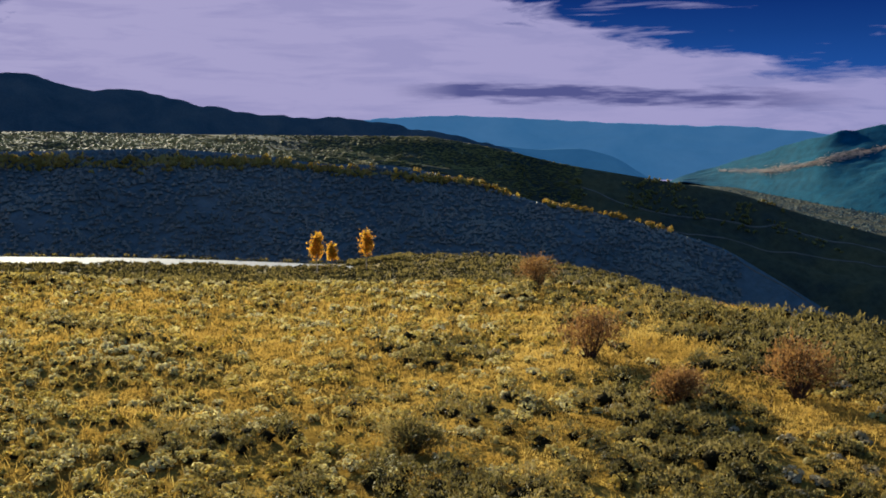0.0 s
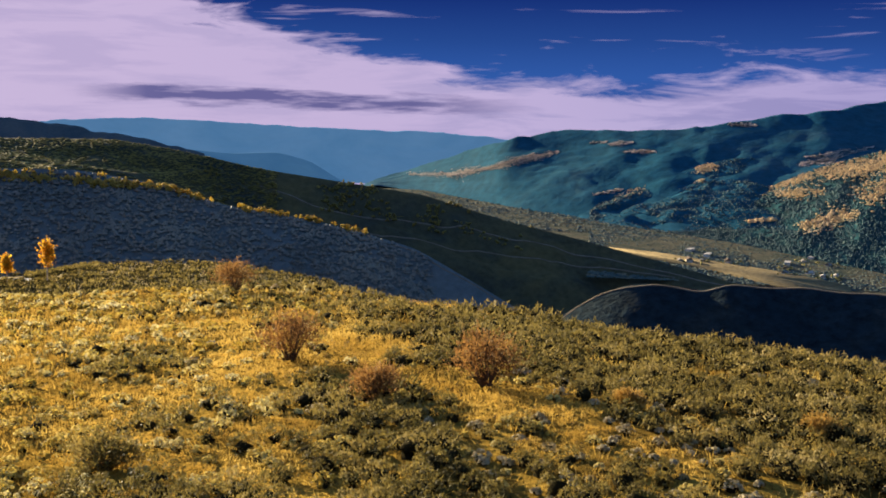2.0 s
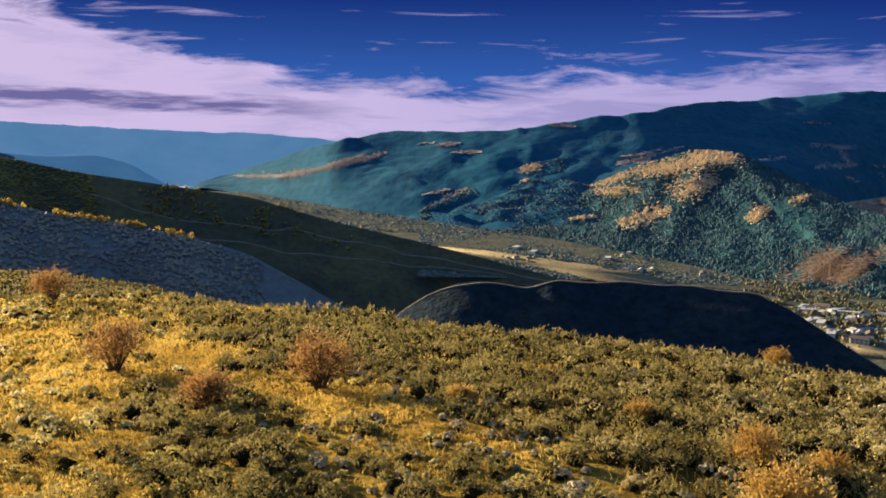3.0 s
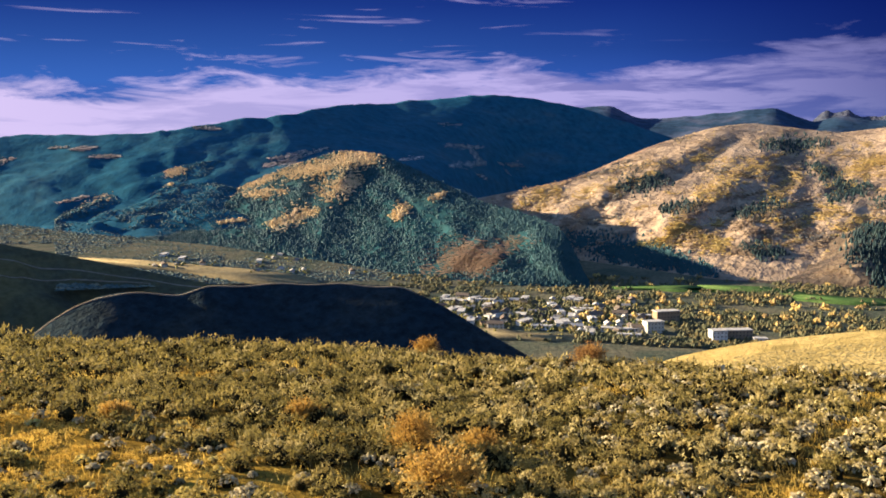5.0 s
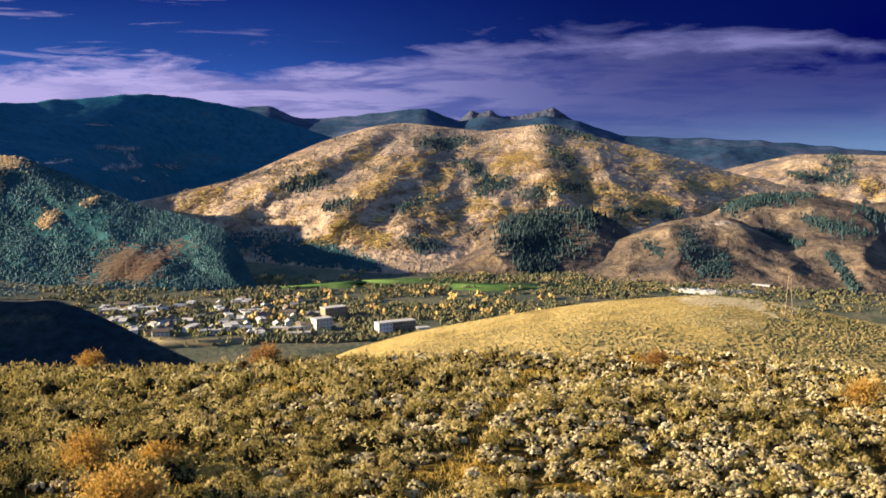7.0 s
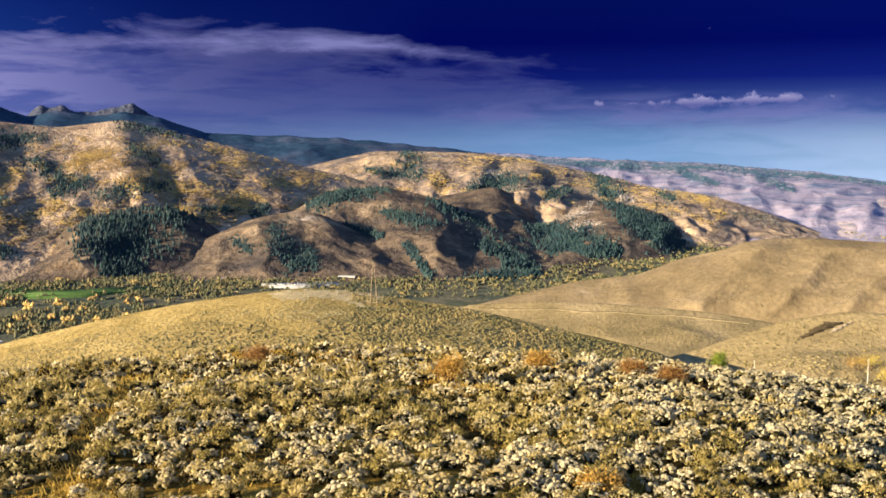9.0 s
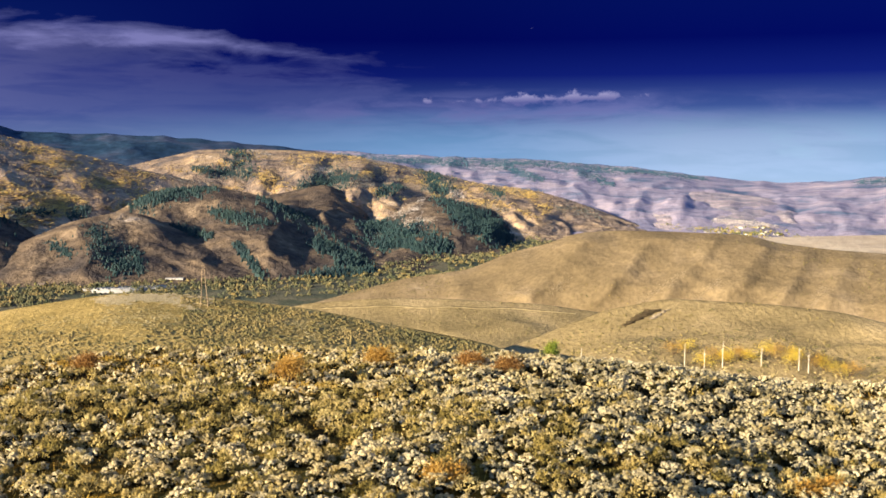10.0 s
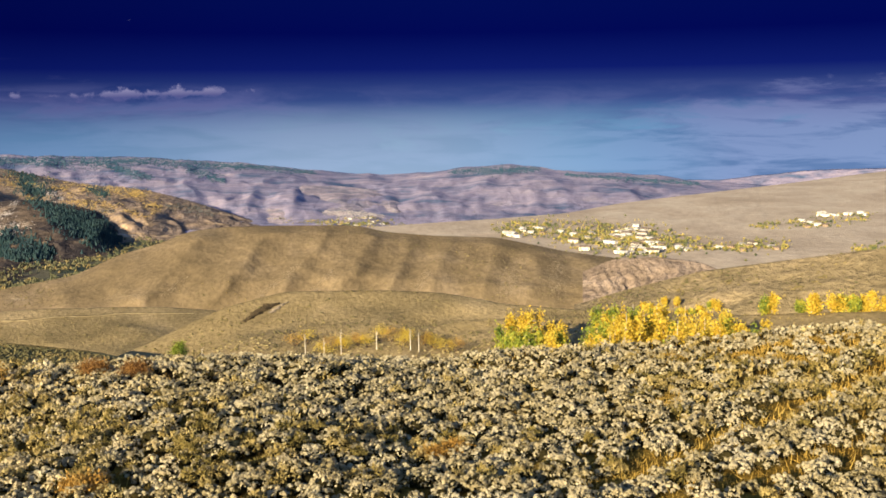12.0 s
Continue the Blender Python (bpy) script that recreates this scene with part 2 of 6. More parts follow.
# a near-black copy of the scrub colours: the hill's shade is put in
M_SHADEHILL = earth("scrub_slope_in_shade_tone", [(0.008, 0.018, 0.027), (0.013, 0.024, 0.032), (0.022, 0.030, 0.032)], 0.02, 0.2, 0.5)
# blue-teal here is haze over the shaded mountain, put into the base colour
M_FOREST = earth("forest_slope_haze", [(0.32, (0.007, 0.060, 0.104)), (0.45, (0.010, 0.069, 0.116)), (0.60, (0.017, 0.076, 0.120)), (0.70, (0.032, 0.082, 0.114))], 0.0055, 0.05, 0.12, stretch=(1, 1, 2.5), contrast=0.6)
M_ASPENHILL = earth("aspen_slope", [(0.13, 0.104, 0.090), (0.235, 0.172, 0.126), (0.325, 0.24, 0.168), (0.30, 0.23, 0.178)], 0.010, 0.06, 0.7, stretch=(1, 1, 3), contrast=0.7)
M_GOLDHILL = earth("mixed_aspen_slope", [(0.30, (0.062, 0.060, 0.068)), (0.42, (0.13, 0.104, 0.094)), (0.52, (0.215, 0.160, 0.120)), (0.60, (0.30, 0.218, 0.135)), (0.66, (0.28, 0.22, 0.175)), (0.72, (0.46, 0.40, 0.34))], 0.009, 0.05, 0.6, stretch=(1, 1, 3))
M_BROWN = earth("brown_slope", [(0.34, (0.036, 0.032, 0.034)), (0.46, (0.070, 0.055, 0.046)), (0.58, (0.115, 0.086, 0.062)), (0.68, (0.20, 0.15, 0.105)), (0.74, (0.30, 0.25, 0.21))], 0.011, 0.07, 0.5)
# lilac and blue of the dry range and clay include painted distance haze
M_LILAC = earth("dry_range_haze", [(0.32, (0.070, 0.120, 0.205)), (0.43, (0.18, 0.18, 0.262)), (0.53, (0.285, 0.25, 0.325)), (0.66, (0.34, 0.295, 0.345)), (0.76, (0.48, 0.415, 0.42))], 0.006, 0.05, 0.4, stretch=(1, 1, 3), contrast=0.5)
M_CLAY = earth("clay_hills_haze", [(0.32, (0.13, 0.15, 0.205)), (0.42, (0.23, 0.21, 0.25)), (0.55, (0.35, 0.29, 0.315)), (0.64, (0.42, 0.355, 0.355)), (0.70, (0.66, 0.59, 0.54))], 0.010, 0.06, 0.5, stretch=(1, 1, 3), contrast=0.7)
M_PEAK = earth("far_peak", [(0.014, 0.034, 0.066), (0.020, 0.042, 0.080), (0.060, 0.070, 0.115)], 0.004, 0.03, 0.15)
M_ROCK = earth("far_bare_rock", [(0.030, 0.042, 0.072), (0.050, 0.058, 0.088), (0.078, 0.078, 0.105)], 0.008, 0.05, 0.6)
# haze is put into this blue colour, with a glow that no lamp gives
M_BLUE2 = earth("shoulder_haze_glow", [(0.020, 0.058, 0.110), (0.026, 0.068, 0.120)], 0.004, 0.02, 0.0, glow=0.45, contrast=0.08)
M_SUNTAN = earth("golden_scrub_slope", [(0.155, 0.120, 0.060), (0.22, 0.168, 0.084), (0.29, 0.222, 0.120)], 0.02, 0.45, 0.4, contrast=0.75)
M_MESA = earth("pale_plateau", [(0.33, 0.262, 0.190), (0.42, 0.340, 0.25), (0.48, 0.40, 0.30)], 0.005, 0.05, 0.2, stretch=(1, 1, 4), contrast=0.4)
M_GULLY = earth("gullied_slope", [(0.30, (0.108, 0.082, 0.048)), (0.5, (0.140, 0.106, 0.063)), (0.66, (0.178, 0.136, 0.086)), (0.76, (0.28, 0.225, 0.16))], 0.016, 0.25, 0.3, contrast=0.6)
# distance haze: blue in the base colour, lifted further by emission
M_BLUE = earth("far_range_haze_glow", [(0.046, 0.112, 0.190), (0.064, 0.132, 0.210)], 0.003, 0.02, 0.0, glow=0.35, contrast=0.06)
M_PLAT = earth("plateau", [(0.040, 0.048, 0.042), (0.070, 0.068, 0.040), (0.105, 0.090, 0.042)], 0.012, 0.12, 0.2, contrast=0.6)


def tarmac():
    m = bpy.data.materials.new("pale_asphalt")
    m.use_nodes = True
    n = Nodes(m.node_tree)
    at = n.add("ShaderNodeNewGeometry").outputs["Position"]
    col = n.ramp(n.noise(at, 0.7, 5.0), [(0.3, (0.25, 0.245, 0.24)), (0.7, (0.34, 0.335, 0.33))])
    b = n.add("ShaderNodeBsdfPrincipled", Base_Color=col, Roughness=0.8)
    b.inputs["Specular IOR Level"].default_value = 0.15
    n.add("ShaderNodeOutputMaterial", Surface=b.outputs[0])
    return m


M_ROAD = tarmac()

# ---------------------------------------------------------------- terrain
rng = np.random.default_rng(7)


def fbm(x, y, octaves=5, seed=0):
    """Smooth noise on arrays, about -1 to 1."""
    out, amp = np.zeros(np.broadcast(x, y).shape), 1.0
    for o in range(octaves):
        g = np.random.default_rng(seed * 31 + o).random((64, 64)) * 2 - 1
        xi, yi = np.floor(x).astype(int), np.floor(y).astype(int)
        fx, fy = x - xi, y - yi
        fx, fy = fx * fx * (3 - 2 * fx), fy * fy * (3 - 2 * fy)
        a, b = g[xi % 64, yi % 64], g[(xi + 1) % 64, yi % 64]
        c, d = g[xi % 64, (yi + 1) % 64], g[(xi + 1) % 64, (yi + 1) % 64]
        out += amp * ((a * (1 - fx) + b * fx) * (1 - fy) + (c * (1 - fx) + d * fx) * fy)
        amp, x, y = amp * 0.5, x * 2.03 + 11.3, y * 2.03 + 5.7
    return out


def along(table, b, soft):
    """Range and height angle over the bearing, eased between the given points."""
    t = np.array(table, float)
    wide = np.arange(b[0] - 4, b[-1] + 4, 0.05)
    kernel = np.exp(-0.5 * (np.arange(-60, 61) * 0.05 / soft) ** 2)
    kernel /= kernel.sum()
    cols = []
    for k in (1, 2):
        v = np.interp(wide, t[:, 0], t[:, k])
        v = np.convolve(np.pad(v, 60, mode="edge"), kernel, "valid")
        cols.append(np.interp(b, wide, v))
    return cols


def mesh_from(name, verts, faces, material, smooth=True):
    me = bpy.data.meshes.new(name)
    verts, faces = np.asarray(verts, np.float32), np.asarray(faces, np.int32)
    k = faces.shape[1]
    me.vertices.add(len(verts))
    me.vertices.foreach_set("co", verts.ravel())
    me.loops.add(faces.size)
    me.loops.foreach_set("vertex_index", faces.ravel())
    me.polygons.add(len(faces))
    me.polygons.foreach_set("loop_start", np.arange(0, faces.size, k, dtype=np.int32))
    me.polygons.foreach_set("loop_total", np.full(len(faces), k, np.int32))
    me.polygons.foreach_set("use_smooth", np.full(len(faces), smooth))
    me.update(calc_edges=True)
    me.materials.append(material)
    return me


def sheet(grid):
    """Quads of a grid of points."""
    r, c = grid.shape[:2]
    i = np.arange(r * c).reshape(r, c)
    return grid.reshape(-1, 3), np.stack([i[:-1, :-1], i[:-1, 1:], i[1:, 1:], i[1:, :-1]], -1).reshape(-1, 4)


def spot(b, d, e):
    b, e = np.radians(b), np.radians(e)
    return np.stack(np.broadcast_arrays(d * np.sin(b), d * np.cos(b), EYE + d * np.tan(e)), -1)


SURFACES = {}


def hill(name, crest, foot, material, label, relief=10.0, ribs=0.5, bow=1.0, soft=0.35, step=0.25, rows=40, back=0.35, seed=1, rough=0.0, wave=0, least=0.1, spurs=0.0, rounded=False, ridges=(), folds=0.9, kind="structure"):
    """A hill from a foot line to a crest line, with spurs and gullies down its face and a far side.
    ridges: bearing and height angle of their two ends, half width in degrees, and metres by which they stand out."""
    b = np.arange(crest[0][0], crest[-1][0] + step, step)
    cd, ce = along(crest, b, soft)
    fd, fe = along(foot, b, 0.8)
    cz, fz = EYE + cd * np.tan(np.radians(ce)), EYE + fd * np.tan(np.radians(fe))
    jag = rough * fbm(b * 1.1, b * 0 + seed, 5, seed)
    wave = wave or relief * 7.0
    v = np.concatenate([[-0.06], np.linspace(0, 1, rows), 1 + np.linspace(0.06, 1, 9) ** 1.3])[:, None]
    up = np.clip(v, 0, 1)
    d = np.where(v <= 1, fd + (cd - fd) * v, cd + (v - 1) * cd * back)
    z = fz + (cz - fz) * up**bow
    relief = relief * np.clip(np.abs(cz - fz) / (5 * relief), least, 1)
    z = np.where(v > 1, cz - np.maximum(v - 1, 0) ** 1.4 * np.maximum(cz - VALLEY, 20) * 0.9, z)
    z = np.where(v < 0, fz - 0.05 * np.abs(cz - fz) - 2, z)
    span = np.radians(b) * cd.mean()
    x = span[None, :] / wave * (1 + 0 * v)
    wob = fbm(x * 0.6, v * 2.2 + 3, 3, seed + 5)
    ridged = np.abs(fbm(x * ribs * 2 + wob * 0.9, v * 0.8 + 0.15 * x, 2, seed))
    gully = 1 - 1.6 * ridged
    if spurs:
        lean = x * ribs + 0.8 * fbm(x * 0.45, v * 0.8, 2, seed + 8) + spurs * v
        wedge = np.abs((lean % 1) * 2 - 1)
        minor = np.abs(((lean * 2.3 + 0.3 * fbm(x, v * 2, 2, seed + 12)) % 1) * 2 - 1)
        gully = 0.5 + (0.95 * wedge**1.2 + 0.3 * minor if not rounded else 1.15 * (1 - (1 - wedge) ** 2) + 0.12 * minor)
    lump = fbm(x * 1.6 + 7, v * 5.0, 5, seed + 2)
    shape = np.sin(pi * np.clip(v, 0, 1) ** 0.8) ** 0.8
    z = z + relief * shape * (folds * (gully - 0.5) + 0.5 * lump) + jag * np.clip(up, 0, 1) ** 8 * (v <= 1) + jag * (v > 1)
    # nothing on the face may rise above the line of sight to the crest
    cap = EYE + d * np.tan(np.radians(ce)) - 0.004 * d * (1 - up) + jag * up
    z = np.where(v < 1, np.minimum(z, cap), z)
    far = EYE + d * np.tan(np.radians(ce)) - 0.05 * d * (v - 1) + jag
    z = np.where(v > 1, np.minimum(z, far), z)
    d = d + 0 * z
    slope = (z - EYE) / d
    angle = np.degrees(np.arctan(slope))
    for n, (b0, e0, b1, e1, half, out) in enumerate(ridges):
        bend = 0.16 * half * fbm(angle * 0.9 + n, b * 0.5 + 0 * angle, 3, seed + 40 + n)
        u = np.clip(((b - b0) * (b1 - b0) + (angle - e0) * (e1 - e0)) / ((b1 - b0) ** 2 + (e1 - e0) ** 2), -0.05, 1.1)
        off = np.hypot(b - b0 - u * (b1 - b0) + bend, angle - e0 - u * (e1 - e0))
        d = d - out * np.clip(1 - off / half, 0, 1) ** 1.15 * np.clip((1 - v) * 9, 0, 1) * np.clip(v * 3.5, 0, 1)
    z = EYE + d * slope
    g = np.stack([d * np.sin(np.radians(b)), d * np.cos(np.radians(b)), z], -1)
    SURFACES[name] = (g, b, v[:, 0])
    verts, faces = sheet(g)
    ob = new(name, mesh_from(name, verts, faces, material))
    return tagged(ob, label, name.split("_")[0] if kind != "backdrop" else "mountain range", kind="structure")


def upvalley(b):
    """How much nearer, and so higher, the valley floor lies towards the head of the valley."""
    return np.interp(b, [-40, -5, 12, 46], [1.0, 0.81, 0.67, 1.0])


def nearer(table):
    return [(b, d * float(upvalley(b)), e) for b, d, e in table]


def floor_range(table):
    """A foot line on the valley floor from bearings and height angles."""
    return [(b, float(upvalley(b)) * (EYE - VALLEY) / tan(radians(-e)), e) for b, e in table]


# valley floor, out to the skyline
rr = np.concatenate([np.linspace(60, 900, 12), np.linspace(950, 3000, 60), np.linspace(3100, 4900, 16)])
bb = np.radians(np.arange(0, 361, 1.5))
fall = np.clip((np.degrees(bb) - 84) / 12, 0, 1) * np.clip((175 - np.degrees(bb)) / 8, 0, 1)
start = np.interp(np.degrees(bb), [98, 106, 176, 184], [2450, 1960, 1960, 2450])
lift = upvalley((np.degrees(bb) + 180) % 360 - 180)
fall = np.maximum(fall, np.clip((1 - lift) * 4, 0, 1))
lift = 1 - (1 - lift) * np.clip((rr[:, None] - 1150) / 150, 0, 1)
vz = EYE - (EYE - VALLEY) * lift - 0.06 * np.maximum(rr[:, None] - start, 0) * fall + 1.5 * fbm(rr[:, None] / 200 * np.cos(bb), rr[:, None] / 200 * np.sin(bb), 3, 3)
tagged(new("valley_ground", mesh_from("valley_ground", *sheet(np.stack([rr[:, None] * np.sin(bb), rr[:, None] * np.cos(bb), vz], -1)), M_VALLEY)),
       "wide valley floor of meadows and scrub", "ground", kind="structure")

# the knoll under the camera
BROW = [(-180, 70, -10.03), (-60, 90, -8.04), (-24, 90, -8.04), (-9, 90, -8.95), (-2, 90, -9.05), (4, 85, -9.05), (12, 80, -9.35), (18, 70, -10.25), (25, 64, -10.95), (32, 60, -11.77),
        (38, 60, -12.15), (45, 60, -12.75), (55, 60, -13.05), (58, 60, -12.95), (66, 66, -12.65), (77, 70, -12.55), (87, 70, -12.55), (97, 66, -13.0), (105, 62, -13.5),
        (114, 60, -13.8), (120, 60, -14.2), (126, 60, -13.85), (133, 66, -13.25), (147, 75, -11.15), (165, 72, -10.19), (180, 70, -10.03)]


def knoll_height(b, r):
    d, e = along_knoll(b)
    brow = EYE + d * np.tan(np.radians(e))
    q = r / d
    inside = brow * (0.75 * q + 0.25 * q * q)
    outside = brow - (r - d) * (-np.tan(np.radians(e)) + 0.08) - 0.0011 * (r - d) ** 2
    z = np.where(q < 1, inside, outside) + 0.0
    x, y = r * np.sin(np.radians(b)), r * np.cos(np.radians(b))
    return z + 0.28 * fbm(x / 9, y / 9, 4, 9) * np.clip(r / 12, 0, 1)


_kb = np.arange(-180, 180.1, 0.5)
_kd, _ke = along(BROW, _kb, 1.5)


def along_knoll(b):
    b = (np.asarray(b) + 180) % 360 - 180
    return np.interp(b, _kb, _kd), np.interp(b, _kb, _ke)


kr = np.concatenate([[0.01], np.linspace(2, 20, 14), np.geomspace(21, 130, 64), np.linspace(140, 420, 24)])
kb = np.arange(-180, 180.01, 1.2)
kz = knoll_height(kb[None, :], kr[:, None])
kx, ky = kr[:, None] * np.sin(np.radians(kb)), kr[:, None] * np.cos(np.radians(kb))
ground_v, ground_f = sheet(np.stack([kx, ky, np.maximum(kz, VALLEY - 5)], -1))
tagged(new("ground", mesh_from("ground", ground_v, ground_f, M_SOIL)),
       "dry grassy knoll of golden soil and stubble", "ground", kind="structure")

# the hills, near to far
hill("hill_terrace", [(-40, 225, -6.7), (-30, 225, -6.9), (-24, 225, -7.0), (-15.6, 225, -7.45), (-9.3, 225, -7.9), (-4.8, 235, -8.0), (-2.8, 240, -7.6), (2.2, 240, -7.5),
                      (5.8, 240, -7.8), (9.7, 240, -8.5), (11.3, 240, -8.8), (15, 235, -10.5), (18, 230, -13)],
     [(-40, 150, -9.4), (-9, 150, -9.7), (0, 150, -9.6), (10, 150, -10.5), (18, 150, -14)], M_GRASSY, "low scrubby rise beside the road", relief=0.5, rows=24, back=0.5, soft=0.8)
hill("hill_pylon", [(58, 420, -13.6), (61, 420, -12.3), (64.9, 420, -11.3), (70.6, 420, -10.3), (75.7, 420, -9.5), (79.7, 420, -9.1), (81.4, 420, -8.95), (84.7, 420, -9.1),
                    (91.9, 400, -10.2), (96.6, 390, -11.2), (103, 370, -12.45), (108, 360, -14.5)],
     [(58, 290, -17), (75, 300, -13.9), (90, 295, -14), (108, 280, -17)], M_GRASSY, "smooth golden grass hill carrying a power pole", relief=2.2, rows=40, soft=0.8, bow=0.9, wave=120)
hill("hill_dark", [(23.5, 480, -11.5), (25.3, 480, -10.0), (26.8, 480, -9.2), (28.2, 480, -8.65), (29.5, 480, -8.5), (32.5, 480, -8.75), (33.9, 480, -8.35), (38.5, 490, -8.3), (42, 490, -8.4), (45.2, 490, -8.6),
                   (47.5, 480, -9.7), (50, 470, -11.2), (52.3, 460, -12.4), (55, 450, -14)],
     [(23.5, 410, -15.5), (40, 415, -15.2), (55, 400, -18)], M_SHADEHILL, "scrub hill coloured near black for its shade, with a pale crest", relief=0.9, seed=4, ribs=0.4, wave=110)
hill("hill_low_tan", [(101, 420, -13.5), (105.4, 430, -12.1), (107.5, 440, -11.2), (109.8, 450, -10.3), (113.1, 460, -9.6), (119, 460, -9.7), (122.3, 460, -9.9), (126.2, 450, -10.6), (131, 450, -10.9), (138, 450, -11.0), (150, 450, -10.0), (160, 450, -9.5)],
     [(101, 330, -17.5), (130, 340, -16), (160, 340, -15)], M_SUNTAN, "low tan scrub hill with a road cut", relief=2.5, seed=6, wave=60)
hill("hill_saddle", [(86, 640, -11.0), (92.3, 640, -9.95), (96, 640, -9.75), (100, 640, -9.8), (106, 640, -10.1), (110, 640, -10.6), (116, 640, -11)],
     [(86, 540, -15), (104, 540, -13.4), (116, 540, -15)], M_SUNTAN, "tan bench under the gullied ridge", relief=1.4, seed=8, wave=60)
hill("hill_gullied", [(90, 1000, -10.8), (92.3, 1000, -10.0), (98, 1000, -8.6), (101.7, 1000, -8.1), (104.1, 1000, -7.1), (106.2, 1000, -6.6), (108, 1000, -5.95), (110, 1000, -5.8), (112.6, 1000, -5.8), (117.4, 1000, -5.9),
                      (119, 1000, -6.3), (121.6, 1000, -6.55), (125.6, 1000, -6.7), (129.5, 1000, -7.5), (132.8, 1000, -7.9), (136, 1000, -8.6), (139, 980, -8.9), (146, 950, -9.5)],
     [(90, 900, -12), (106, 890, -10.9), (120, 880, -10.7), (146, 860, -11)], M_GULLY, "long tan ridge cut by gullies", relief=2.6, ribs=1.0, seed=11, bow=0.8, wave=60, rows=70, least=0.95, spurs=0.0, step=0.18, rounded=True,
     ridges=[(103.96, -7.21, 101.38, -8.75, 1.31, 10), (108.26, -6.46, 105.36, -9.47, 1.96, 19), (112.36, -6.28, 109.38, -9.69, 1.96, 19), (115.57, -6.69, 112.4, -9.99, 1.8, 17), (118.18, -6.74, 116.31, -9.8, 1.8, 17), (120.15, -7.27, 119.28, -9.87, 1.47, 14), (122.62, -6.97, 121.6, -9.9, 1.64, 14), (125.26, -7.32, 124.58, -9.93, 1.8, 14), (128.21, -7.65, 127.56, -9.93, 1.8, 14), (131.14, -8.27, 130.83, -10.06, 1.64, 10)], folds=0.25)
hill("hill_bluff", [(130.5, 880, -8.7), (132, 880, -7.95), (134.5, 880, -7.75), (137, 880, -7.95), (138.5, 870, -8.5), (139.8, 860, -9.3)],
     [(130.5, 800, -10.2), (139.8, 790, -10.2)], M_BLUFF, "eroded pinkish clay bluff below the village", relief=3.2, ribs=2.0, seed=14, wave=34, step=0.1, rows=40, least=0.8)
hill("hill_right", [(130, 760, -10.6), (132.8, 760, -9.7), (137.2, 760, -8.5), (142, 760, -7.7), (146.7, 760, -6.9), (152, 760, -6.3), (165, 760, -6.5)],
     [(130, 640, -12.4), (165, 640, -12)], M_TAN, "tan rounded hill at the plateau edge", relief=5, seed=13, wave=90)
hill("ridge_front", [(-45, 720, -1.5), (-24, 720, -1.4), (-15.4, 720, -1.3), (-9.8, 720, -1.75), (-7.3, 720, -2.2), (-2.7, 720, -2.3), (1.7, 720, -3.15), (5.2, 720, -4.35), (8.3, 720, -4.85), (11.2, 720, -5.45),
                     (13.4, 720, -6.05), (16, 720, -6.8), (19.7, 710, -8.9), (22.5, 700, -10.5), (26, 690, -12)],
     [(-45, 555, -13), (0, 560, -12.6), (12, 590, -14), (26, 600, -17)], M_HAZEHILL, "steep shaded ridge with a line of golden aspens", relief=7, seed=15, ribs=0.5, soft=0.5, wave=90)
hill("ridge_aspen", [(-45, 1250, -0.2), (-22.3, 1250, -0.35), (-15.4, 1250, -0.5), (-7.9, 1250, -0.6), (-0.8, 1250, -0.65), (2.5, 1250, -1.2), (7, 1250, -2.25), (11.8, 1250, -3.0), (16.4, 1250, -3.7), (20.7, 1250, -5.0),
                     (24.7, 1250, -5.95), (29.7, 1250, -7.15), (33.9, 1230, -8.2), (38, 1230, -9.2)],
     [(-45, 850, -3.2), (-10, 850, -3.2), (0, 930, -5), (6, 1060, -8), (15, 1090, -10.5), (38, 1090, -14)], M_PLAT, "long ridge with aspen woods and pale tracks", relief=11, seed=17, ribs=0.4, wave=160)
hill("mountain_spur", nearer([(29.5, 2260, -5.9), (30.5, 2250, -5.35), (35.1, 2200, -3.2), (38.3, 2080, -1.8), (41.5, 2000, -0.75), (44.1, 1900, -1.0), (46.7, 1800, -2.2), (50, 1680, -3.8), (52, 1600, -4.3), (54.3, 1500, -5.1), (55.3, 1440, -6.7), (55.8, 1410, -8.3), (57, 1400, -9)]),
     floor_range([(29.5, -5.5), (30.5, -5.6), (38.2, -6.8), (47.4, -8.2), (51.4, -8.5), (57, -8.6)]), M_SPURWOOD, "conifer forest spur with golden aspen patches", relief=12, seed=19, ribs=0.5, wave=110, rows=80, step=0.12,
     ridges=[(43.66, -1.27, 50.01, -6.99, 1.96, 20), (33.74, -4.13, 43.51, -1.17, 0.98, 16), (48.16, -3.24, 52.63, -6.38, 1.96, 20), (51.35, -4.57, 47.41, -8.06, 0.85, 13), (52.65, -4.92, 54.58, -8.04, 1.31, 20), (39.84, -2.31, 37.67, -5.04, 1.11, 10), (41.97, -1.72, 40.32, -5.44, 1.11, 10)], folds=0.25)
hill("hill_cone", [(63.5, 1750, -7.5), (65.4, 1750, -6.8), (67.7, 1750, -5.8), (70.9, 1750, -4.6), (73, 1750, -4.2), (75, 1750, -4.1), (76.9, 1750, -4.9), (78.1, 1750, -6.0), (80, 1750, -7)],
     floor_range([(63.5, -7.9), (70, -8.0), (80, -7.9)]), M_BROWN, "brown foothill with a patch of conifers", relief=8, seed=21, step=0.12, rows=60, wave=90,
     ridges=[(69.52, -4.67, 71.03, -8.27, 3.43, 55), (66.49, -6.19, 67.96, -8.1, 1.31, 12)], folds=0.5)
